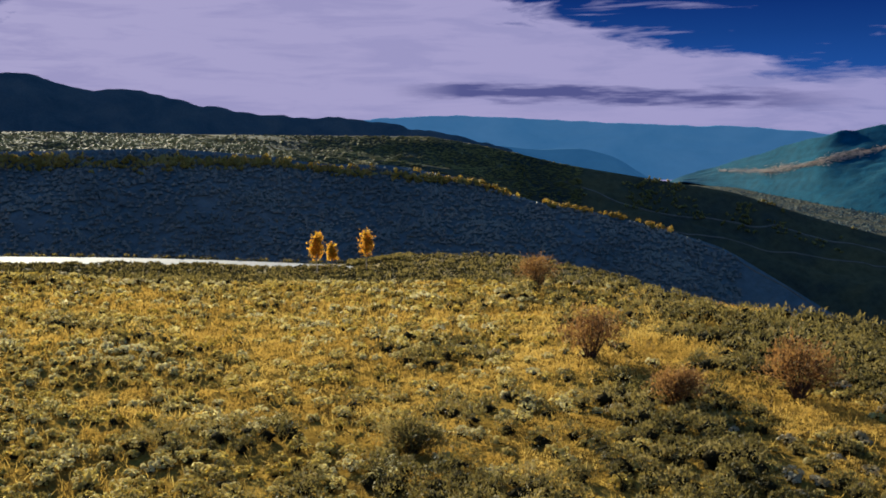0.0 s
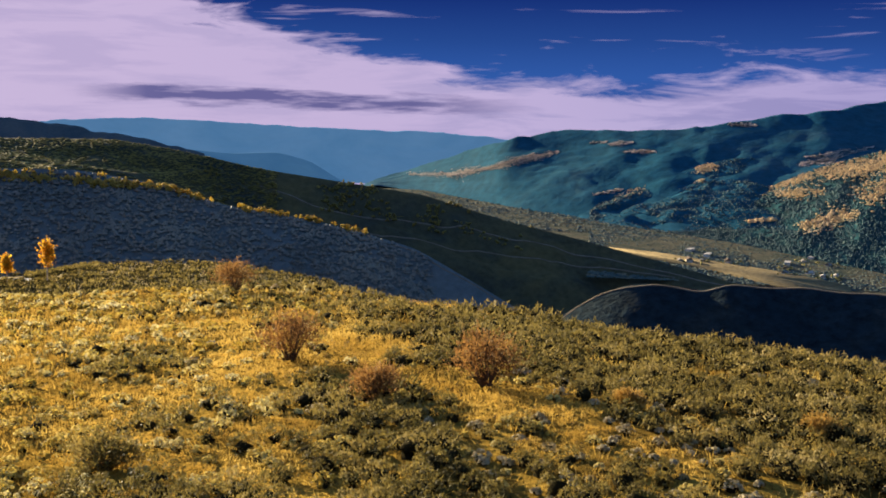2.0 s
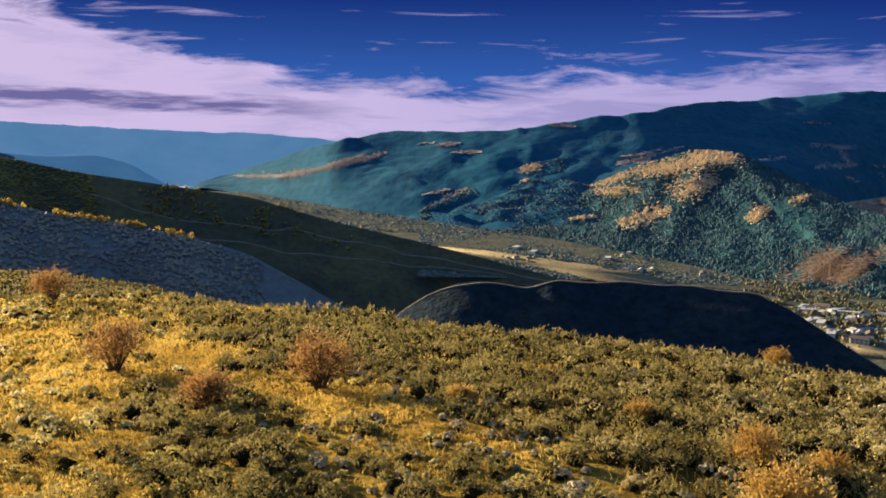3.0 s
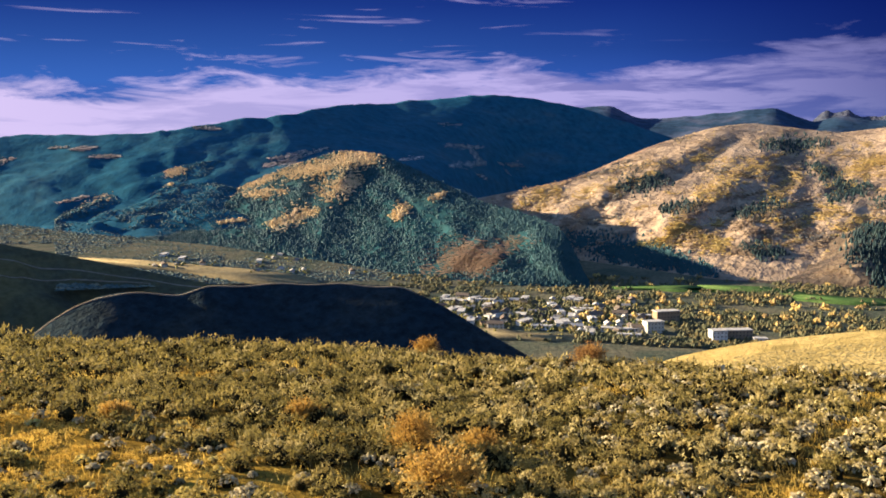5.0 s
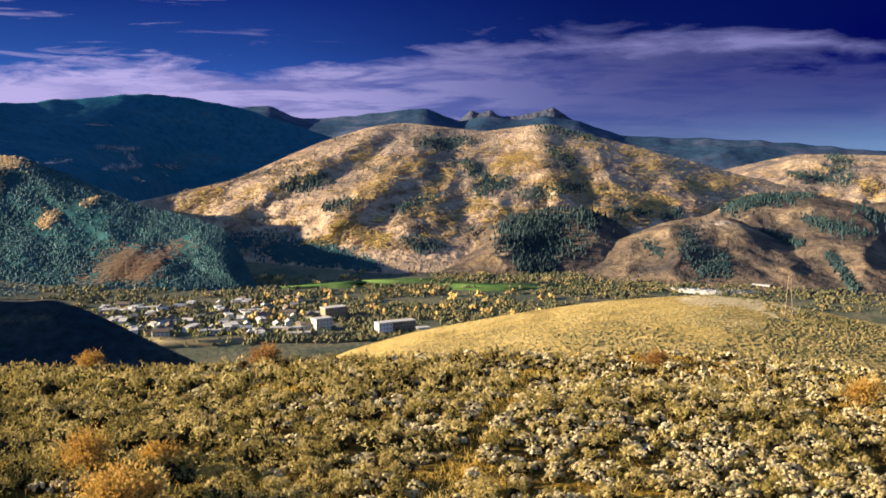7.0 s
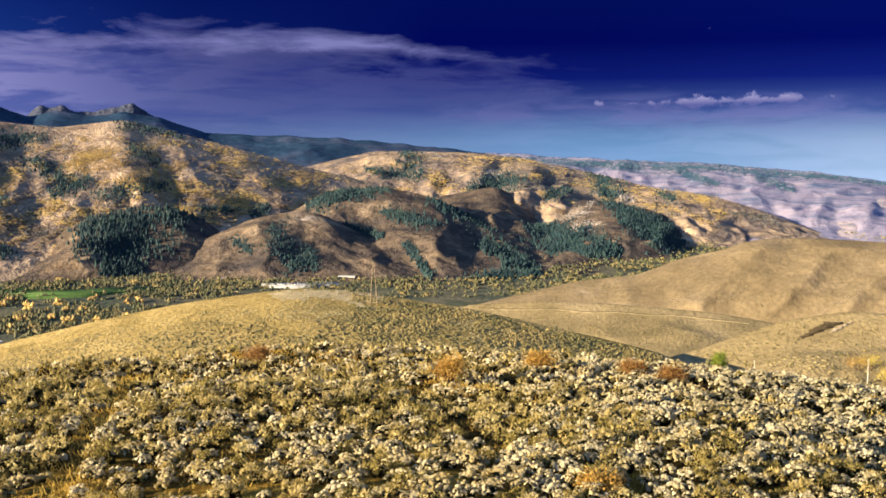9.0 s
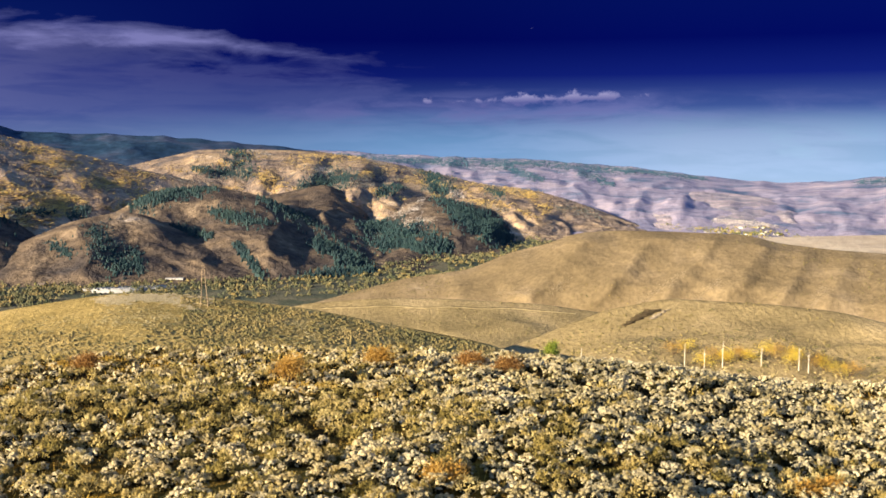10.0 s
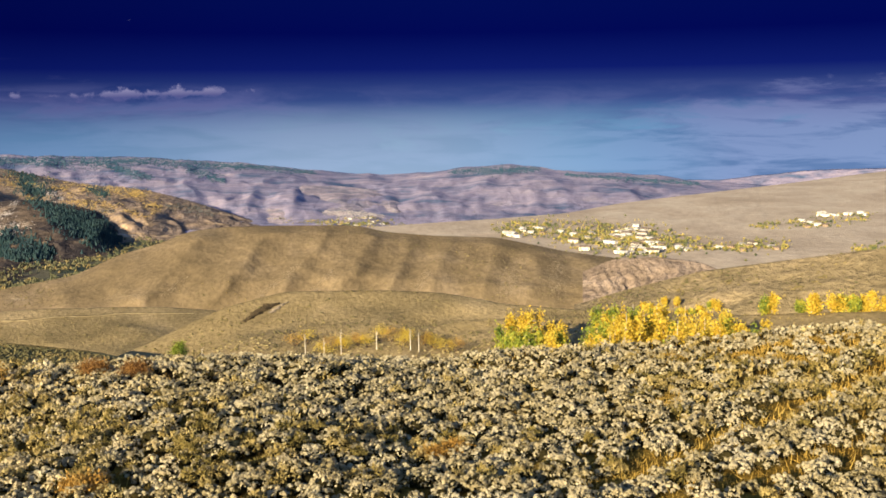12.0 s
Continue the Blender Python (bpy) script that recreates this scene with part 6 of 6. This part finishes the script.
stuff("bare_summit_ground", [crowns(on_patch("hill_pylon", [(80.6, -9.3, 83.6, -9.25, 0.32), (83.0, -9.25, 86.8, -9.62, 0.34), (84.4, -9.5, 86.2, -10.2, 0.12)], 1500, q), 2.6, 0.12, q, True)], M_BARE, "bare tan ground on top of the grass hill", "bare ground")
stuff("hill_grass_tufts", [crowns(on_hill("hill_pylon", 12000, (58.5, 107), (0.0, 0.8), q, -0.4, 48, 25), 1.3, 0.35, q, True), crowns(on_hill("hill_low_tan", 3500, (103, 158), (0.0, 0.6), q, -0.1, 49, 25), 1.4, 0.7, q, True)],
      M_TUFT, "pale golden grass tufts on the near hills", "grass")
stuff("hill_scrub", [crowns(on_hill("hill_pylon", 9500, (85, 107), (0.05, 0.95), q, -0.45, 53, 14), 1.5, 0.9, q, True),
                     crowns(on_hill("hill_pylon", 2600, (60, 90), (0.0, 0.55), q, -0.05, 54, 18), 1.6, 0.9, q, True),
                     crowns(on_hill("hill_pylon", 7000, (59, 107), (0.0, 0.75), q, 0.15, 42, 30), 1.0, 0.5, q, True),
                     crowns(on_hill("hill_low_tan", 5000, (103, 158), (0.1, 1.0), q, 0.0, 43, 30), 1.3, 0.8, q, True),
                     crowns(on_hill("hill_saddle", 900, (87, 115), (0.1, 1.0), q, 0.2, 44, 40), 1.4, 0.8, q, True),
                     crowns(on_hill("hill_gullied", 3000, (91, 145), (0.0, 1.0), q, 0.2, 45, 60), 1.8, 1.1, q, True),
                     crowns(on_hill("hill_right", 1800, (131, 160), (0.0, 1.0), q, 0.0, 46, 50), 2.4, 1.6, q, True)],
      M_DOT, "olive scrub dotted over the nearer hills", "shrubs")

# ---------------------------------------------------------------- town and villages


def plaster(name, a, b, rough=0.8):
    return earth(name, [a, b], 0.3, 2.0, 0.1, rough)


M_WALL = [plaster("cream_wall", (0.50, 0.45, 0.36), (0.58, 0.53, 0.44)), plaster("white_wall", (0.60, 0.57, 0.52), (0.70, 0.67, 0.62)), plaster("brown_wall", (0.22, 0.16, 0.11), (0.30, 0.22, 0.15))]
M_ROOF = [plaster("grey_roof", (0.16, 0.15, 0.15), (0.24, 0.23, 0.22)), plaster("pale_roof", (0.34, 0.32, 0.30), (0.44, 0.42, 0.40)), plaster("brown_roof", (0.10, 0.082, 0.07), (0.15, 0.12, 0.10))]


def dark_glass():
    m = bpy.data.materials.new("dark_window_glass")
    m.use_nodes = True
    b = m.node_tree.nodes["Principled BSDF"]
    b.inputs["Base Color"].default_value, b.inputs["Roughness"].default_value = (0.03, 0.035, 0.04, 1), 0.12
    return m


M_PANE = dark_glass()


def block(x0, x1, y0, y1, z0, z1):
    v = np.array([(x, y, z) for z in (z0, z1) for x, y in ((x0, y0), (x1, y0), (x1, y1), (x0, y1))], float)
    return v, np.array([(0, 3, 2, 1), (4, 5, 6, 7), (0, 1, 5, 4), (1, 2, 6, 5), (2, 3, 7, 6), (3, 0, 4, 7)])


def gable(length, width, base, rise, over=0.6, thick=0.35):
    """A pitched roof of real thickness with overhanging eaves."""
    l, h = length / 2 + over, width / 2 + over
    prof = [(-h, base - 0.15), (0, base + rise), (h, base - 0.15), (h, base - 0.15 + thick), (0, base + rise + thick), (-h, base - 0.15 + thick)]
    v = np.array([(x, y, z) for x in (-l, l) for y, z in prof])
    f = [(0, 1, 7, 6), (1, 2, 8, 7), (2, 3, 9, 8), (3, 4, 10, 9), (4, 5, 11, 10), (5, 0, 6, 11), (0, 5, 4, 1), (1, 4, 3, 2), (6, 7, 10, 11), (7, 8, 9, 10)]
    return v, np.array(f)


PANE = {}


def house(name, label, length, width, height, wall, roof, flat=False, group="", storeys=1):
    ob = tagged(new(name), label, "building", group=group)
    wv, wf = block(-length / 2, length / 2, -width / 2, width / 2, -2.0, height)
    part("wall", wv, wf, wall, ob)
    if flat:
        part("roof", *block(-length / 2 - 0.4, length / 2 + 0.4, -width / 2 - 0.4, width / 2 + 0.4, height + 0.01, height + 0.9), roof, ob)
    else:
        part("roof", *gable(length, width, height + 0.02, width * 0.32), roof, ob)
    key = storeys
    if key not in PANE:
        PANE[key] = mesh_from("window", *block(-0.7, 0.7, -0.06, 0.06, -0.65, 0.65), M_PANE, False)
    rise = height / storeys
    count = max(2, int(length / 3.6))
    for s in range(storeys):
        for k in range(count):
            for side in (-1, 1):
                pane = new("window", PANE[key])
                pane.parent = ob
                pane.location = (-length / 2 + length * (k + 0.5) / count, side * (width / 2 + 0.02), rise * (s + 0.55))
    return ob


TYPES = [house("house", "cream house with a grey pitched roof", 10, 6.5, 3.2, M_WALL[0], M_ROOF[0], group="town houses"),
         house("house", "white house with a pale pitched roof", 12, 7, 3.2, M_WALL[1], M_ROOF[1], group="town houses"),
         house("house", "brown timber house with a brown pitched roof", 9.5, 6.5, 3.4, M_WALL[2], M_ROOF[2], group="town houses"),
         house("house", "long white flat-roofed lodge", 24, 8, 4.0, M_WALL[1], M_ROOF[1], True, "town houses", 2),
         house("house", "cream lodge with a brown pitched roof", 17, 8, 5.6, M_WALL[0], M_ROOF[2], False, "town houses", 2)]
q = np.random.default_rng(88)
used = [0] * len(TYPES)
HOMES = []


def settle(kind, p, turn, size=1.0):
    """The first of a kind moves to its place, the next are copies."""
    m = Matrix.Translation(p) @ Matrix.Rotation(turn, 4, "Z") @ Matrix.Scale(size, 4)
    if used[kind]:
        copy_thing(TYPES[kind], m)
    else:
        TYPES[kind].matrix_basis = m
    used[kind] += 1
    HOMES.append(p)


for p in on_valley(120, (46.5, 59.2), (9.2, 11.4), q):
    settle(int(q.choice(5, p=[0.2, 0.28, 0.14, 0.26, 0.12])), p, 0.6 + 0.25 * q.normal() + (pi / 2 if q.random() < 0.4 else 0))
for p in on_valley(22, (30, 46), (6.6, 8.0), q):
    settle(int(q.choice(5, p=[0.3, 0.2, 0.2, 0.2, 0.1])), p, 0.9 + 0.3 * q.normal())
for p in on_valley(12, (76, 86), (8.0, 8.5), q):
    settle(int(q.choice(5, p=[0.1, 0.4, 0.1, 0.3, 0.1])), p, 1.3 + 0.3 * q.normal())
for p in on_patch("plateau_mesa", [(125.92, -6.5, 129.83, -6.4, 0.26), (129.83, -6.92, 133.99, -6.37, 0.72), (132.42, -7.48, 135.58, -6.99, 0.65), (135.9, -7.27, 141.66, -7.02, 0.39), (132.57, -6.39, 133.83, -6.24, 0.2)], 95, q):
    settle(int(q.choice(5, p=[0.3, 0.3, 0.2, 0.1, 0.1])), p, 0.3 + 0.3 * q.normal())
for p in on_patch("plateau_mesa", [(142.36, -5.89, 143.93, -5.55, 0.26), (143.2, -5.23, 145.74, -5.13, 0.2)], 20, q):
    settle(int(q.choice(5, p=[0.1, 0.5, 0.1, 0.2, 0.1])), p, 0.3 + 0.3 * q.normal())
for p in on_patch("range_clay", [(112.1, -5.59, 116.44, -5.75, 0.33), (116.44, -5.75, 120.81, -5.87, 0.33), (113.88, -5.9, 118.33, -5.91, 0.2)], 60, q):
    settle(int(q.choice(5, p=[0.35, 0.15, 0.3, 0.1, 0.1])), p, 0.3 + 0.3 * q.normal(), 0.5)
for p in on_hill("plateau_mesa", 6, (117.5, 123), (0.3, 0.5), q):
    settle(int(q.choice(5, p=[0.4, 0.2, 0.4, 0.0, 0.0])), p, 0.3 + 0.3 * q.normal())
lodge = house("house", "dark timber house half hidden in the golden grove", 13, 8, 4.5, M_WALL[2], M_ROOF[2], False, "", 1)
lodge.matrix_basis = Matrix.Translation(Vector(stand(129.9, 384, "hill_low_tan")) + Vector((0, 0, 0.2))) @ Matrix.Rotation(0.5, 4, "Z")
# apartment blocks at the foot of the pylon hill
for i, (b, e, length, width, height, wall, word, turn) in enumerate((
        (59.7, 11.0, 20, 12, 12, 0, "cream stepped apartment block", 0.5), (60.4, 10.4, 28, 12, 13, 2, "brown shaded apartment block", 0.5),
        (63.3, 11.35, 16, 12, 12, 1, "pale apartment block with tall bays", 0.4), (64.4, 11.2, 26, 12, 11, 2, "brown apartment block with pale roof edge", 0.4),
        (65.6, 11.35, 13, 8, 6, 1, "white lodge below the hill", 0.2))):
    d = (EYE - VALLEY) / tan(radians(e))
    ob = house("apartment_block", word + " in the valley town", length, width, height, M_WALL[wall], M_ROOF[1], True, "apartment blocks", max(2, int(height / 3.4)))
    ob.matrix_basis = Matrix.Translation((d * sin(radians(b)), d * cos(radians(b)), VALLEY)) @ Matrix.Rotation(-radians(b) + turn, 4, "Z")
homes = np.repeat(np.array(HOMES), 7, 0)
homes = homes + q.normal(size=homes.shape) * np.array([13, 13, 0])
stuff("village_trees", [crowns(bunched(homes, 3, 1.3, q), 2.9, 3.2, q),
                        crowns(on_patch("plateau_mesa", [(125.59, -6.17, 132.72, -6.38, 0.72), (126.41, -5.82, 129.02, -6.02, 0.26), (129.51, -6.73, 136.82, -6.96, 1.11), (136.83, -7.22, 141.95, -6.89, 0.46), (139.85, -5.95, 145.89, -5.37, 0.29), (145.13, -7.11, 146.73, -6.9, 0.46)], 2300, q), 4.4, 4.4, q)],
      M_VILLAGE, "yellow aspens between the village houses", "trees")

# a row of parked cars on the lot under the foothill
M_TYRE = earth("black_rubber", [(0.012, 0.012, 0.012), (0.02, 0.02, 0.02)], 2.0, 20.0, 0.1)


def car(paint, word):
    """A small saloon: a body with a raised waist, a glazed cabin under a roof, and four wheels."""
    ob = tagged(new("car"), "%s car parked on the lot under the foothill" % word, "car", group="parked cars")
    side = [(-2.2, 0.35), (-2.25, 0.75), (-1.9, 0.92), (1.0, 0.95), (2.05, 0.80), (2.2, 0.55), (2.15, 0.35)]
    glass = [(-1.75, 0.9), (-1.2, 1.38), (0.35, 1.38), (1.05, 0.93)]
    for name, line, half, material in (("body", side, 0.88, paint), ("cabin", glass, 0.74, M_PANE)):
        n = len(line)
        v = [(x, y, z) for y in (-half, half) for x, z in line]
        f = [(i, (i + 1) % n, n + (i + 1) % n) for i in range(n)] + [(i, n + (i + 1) % n, n + i) for i in range(n)]
        f += [(0, i + 1, i) for i in range(1, n - 1)] + [(n, n + i, n + i + 1) for i in range(1, n - 1)]
        part(name, np.array(v), np.array(f), material, ob)
    part("roof", *block(-1.2, 0.35, -0.72, 0.72, 1.37, 1.43), paint, ob)
    for x in (-1.4, 1.35):
        for y in (-0.92, 0.92):
            part("wheel", *limb([(x, y - 0.1, 0.33), (x, y + 0.1, 0.33)], [0.33, 0.33], 10), M_TYRE, ob)
    return ob


CARS = [car(M_WALL[1], "white"), car(M_ROOF[0], "grey"), car(M_ROOF[2], "dark")]
for i in range(22):
    b, e = 80.2 + 0.185 * i, 8.76 + (0.06 if i % 3 == 0 else 0.0)
    d = float(upvalley(b)) * (EYE - VALLEY) / tan(radians(e))
    m = Matrix.Translation((d * sin(radians(b)), d * cos(radians(b)), VALLEY + 2.42)) @ Matrix.Rotation(-radians(b) + 0.5 + 0.1 * q.normal(), 4, "Z")
    kind = (0, 1, 0, 2, 0)[i % 5]
    if CARS[kind].location.length > 0:
        copy_thing(CARS[kind], m)
    else:
        CARS[kind].matrix_basis = m

# green fairways and dry meadows on the valley floor
M_GREEN = earth("mown_grass", [(0.045, 0.095, 0.028), (0.085, 0.130, 0.042)], 0.03, 0.3, 0.2)
M_HAY = earth("dry_meadow", [(0.17, 0.135, 0.075), (0.24, 0.19, 0.105)], 0.02, 0.2, 0.2)


def field(name, b, e, length, depth, turn, material, label):
    """A flat field with a wandering edge, lying on the valley floor."""
    near = float(upvalley(b))
    d, length, depth = near * (EYE - VALLEY) / tan(radians(e)), near * length, near * depth
    a = np.linspace(0, 2 * pi, 40, endpoint=False)
    rim = 1 + 0.18 * np.sin(3 * a + b) + 0.1 * np.sin(5 * a + e)
    ring = np.stack([np.cos(a) * length / 2 * rim, np.sin(a) * depth / 2 * rim, 0 * a], -1)
    turn -= radians(b)
    ring = ring @ np.array([[cos(turn), sin(turn), 0], [-sin(turn), cos(turn), 0], [0, 0, 1]]) + [d * sin(radians(b)), d * cos(radians(b)), 0]
    ring = np.concatenate([[(d * sin(radians(b)), d * cos(radians(b)), 0)], ring])
    ring[:, 2] = EYE - upvalley(np.degrees(np.arctan2(ring[:, 0], ring[:, 1]))) * (EYE - VALLEY) + 2.4
    v = np.concatenate([ring, ring[1:] - [0, 0, 3.5]])
    f = [(0, 1 + i, 1 + (i + 1) % 40) for i in range(40)] + [(1 + i, 41 + i, 1 + (i + 1) % 40) for i in range(40)] + [(1 + (i + 1) % 40, 41 + i, 41 + (i + 1) % 40) for i in range(40)]
    tagged(new(name, mesh_from(name, v, np.array(f), material)), label, "field", kind="structure")


field("field_1", 65.0, 8.45, 170, 60, 0.1, M_GREEN, "bright green fairway at the foot of the mountain")
field("field_2", 70.2, 8.75, 190, 60, 0.0, M_GREEN, "long green fairway beside yellow trees")
field("field_3", 60.5, 8.55, 130, 50, 0.0, M_GREEN, "shaded green meadow")
field("field_4", 35.0, 7.75, 440, 120, -0.5, M_HAY, "pale dry meadow in the valley")
field("field_5", 51.4, 11.45, 140, 46, -0.25, M_HAY, "dry meadow at the edge of town")
field("field_6", 83.5, 8.3, 130, 60, 0.0, M_HAY, "bare brown lot under the foothill")

field("field_7", 82.2, 8.78, 110, 34, 0.0, M_ROAD, "grey parking lot under the foothill")

# pale tracks across the long ridge and the grass hill
M_TRACK_CREST = earth("pale_track_crest_light", [(0.13, 0.11, 0.085), (0.20, 0.165, 0.125)], 0.1, 1.5, 0.2)


def track(name, hill_name, line, width, label, material=None):
    """A dirt track, or a pale strip for a sunlit crest, laid over a hill's face along bearings and shares of the way
    up.
    """
    g, bs, v = SURFACES[hill_name]
    t = np.array(line, float)
    b = np.arange(t[0, 0], t[-1, 0], 0.12)
    u = np.interp(b, t[:, 0], t[:, 1]) + 0.008 * np.sin(b * 1.7)
    fi, fj = np.interp(u, v, np.arange(len(v))), np.interp(b, bs, np.arange(len(bs)))
    i, j = np.minimum(fi.astype(int), len(v) - 2), np.minimum(fj.astype(int), len(bs) - 2)
    a, c = (fi - i)[:, None], (fj - j)[:, None]
    p = (g[i, j] * (1 - a) + g[i + 1, j] * a) * (1 - c) + (g[i, j + 1] * (1 - a) + g[i + 1, j + 1] * a) * c
    out = unit(p * np.array([1, 1, 0])) * width / 2
    rise = unit(g[i + 1, j] - g[i, j]) * width / 2
    lift = np.array([0, 0, 0.35])
    grid = np.stack([p - rise - lift, p - rise + lift, p + rise + lift, p + rise - lift])
    tagged(new(name, mesh_from(name, *sheet(grid), material or M_TRACK_CREST)), label, "track", kind="structure")


track("track_1", "ridge_aspen", [(7, 0.80), (12, 0.72), (20, 0.80), (27, 0.86), (34, 0.93)], 2.2, "pale dirt track along the long ridge")
track("track_2", "ridge_aspen", [(11, 0.52), (18, 0.58), (24, 0.70), (31, 0.86)], 1.8, "second pale track lower on the ridge")
# the next two are no tracks: pale strips added as sunlight along crests
track("spur_crest_light", "ridge_front", [(8, 0.97), (14, 0.96), (19, 0.97), (22, 0.97)], 1.2, "pale strip for the sunlit crest of the ridge spur")
track("hill_crest_light", "hill_dark", [(24.5, 0.985), (34, 0.985), (46, 0.985)], 0.6, "pale strip for the sunlit crest of the dark hill")
track("track_5", "hill_saddle", [(93, 0.9), (100, 0.85), (108, 0.9)], 1.3, "pale track on the tan bench", M_HAY)

# a road cut into the low hill: a bank of dark earth with a pale shoulder
M_CUT = earth("dark_cut_earth", [(0.05, 0.038, 0.022), (0.09, 0.065, 0.035)], 0.1, 0.8, 0.5)


def seat(name, b, e):
    """The place on a hill's face at a bearing and height angle."""
    g, bs, v = SURFACES[name]
    col = g[:len(v) - 8, int(np.searchsorted(bs, b))]
    angle = np.maximum.accumulate(np.degrees(np.arctan2(col[:, 2] - EYE, np.hypot(col[:, 0], col[:, 1]))))
    return np.array([np.interp(e, angle, col[:, k]) for k in range(3)])


def bank(name, left, right, rise, material, label):
    """A raised bank between two lines on the low hill."""
    u = np.linspace(0, 1, 14)
    a = np.array([seat("hill_low_tan", *(np.array(left[0]) * (1 - k) + np.array(left[1]) * k)) for k in u])
    c = np.array([seat("hill_low_tan", *(np.array(right[0]) * (1 - k) + np.array(right[1]) * k)) for k in u])
    up = np.array([0, 0, 1.0])
    mid = (a + c) / 2 + up * rise * np.sin(pi * np.clip(u + 0.1, 0, 1))[:, None]
    tagged(new(name, mesh_from(name, *sheet(np.stack([a - up, a + 0.25 * up, mid, c + 0.25 * up, c - up])), material)), label, "embankment", kind="structure")


bank("road_cut", ((110.35, -11.25), (111.75, -10.25)), ((110.55, -11.3), (112.75, -10.25)), 0.7, M_CUT, "dark earth bank of a road cut on the tan hill")
bank("road_shoulder", ((111.95, -10.75), (112.85, -10.25)), ((112.1, -10.85), (113.15, -10.2)), 0.3, M_SCREE, "pale gravel shoulder above the road cut")

# ---------------------------------------------------------------- power pole on the grass hill
M_POLE = earth("weathered_pole", [(0.24, 0.18, 0.12), (0.33, 0.25, 0.17)], 0.5, 6.0, 0.3)
pylon = tagged(new("power_pylon"), "tall rusty lattice power pylon on the grass hill", "pylon")
pb, pd = 86.3, 395
pylon.location = stand(pb, pd, "hill_pylon")
for sx in (-1, 1):
    for sy in (-1, 1):
        part("leg", *limb([(1.5 * sx, 1.5 * sy, -0.6), (0.7 * sx, 0.7 * sy, 10), (0.35 * sx, 0.35 * sy, 17.2)], [0.11, 0.10, 0.09], 5), M_POLE, pylon)
for z, wide in ((13.0, 4.2), (15.2, 3.6), (17.0, 2.6)):
    part("crossarm", *block(-wide / 2, wide / 2, -0.12, 0.12, z, z + 0.28), M_POLE, pylon)
for k in range(6):
    z0, z1 = 0.3 + 2.1 * k, 0.3 + 2.1 * (k + 1)
    w0, w1 = np.interp([z0, z1], [0, 10, 17.2], [1.5, 0.7, 0.35])
    s = 1 if k % 2 else -1
    for y in (-1, 1):
        part("brace", *limb([(-s * w0, y * w0, z0), (s * w1, y * w1, z1)], [0.06, 0.06], 4), M_POLE, pylon)
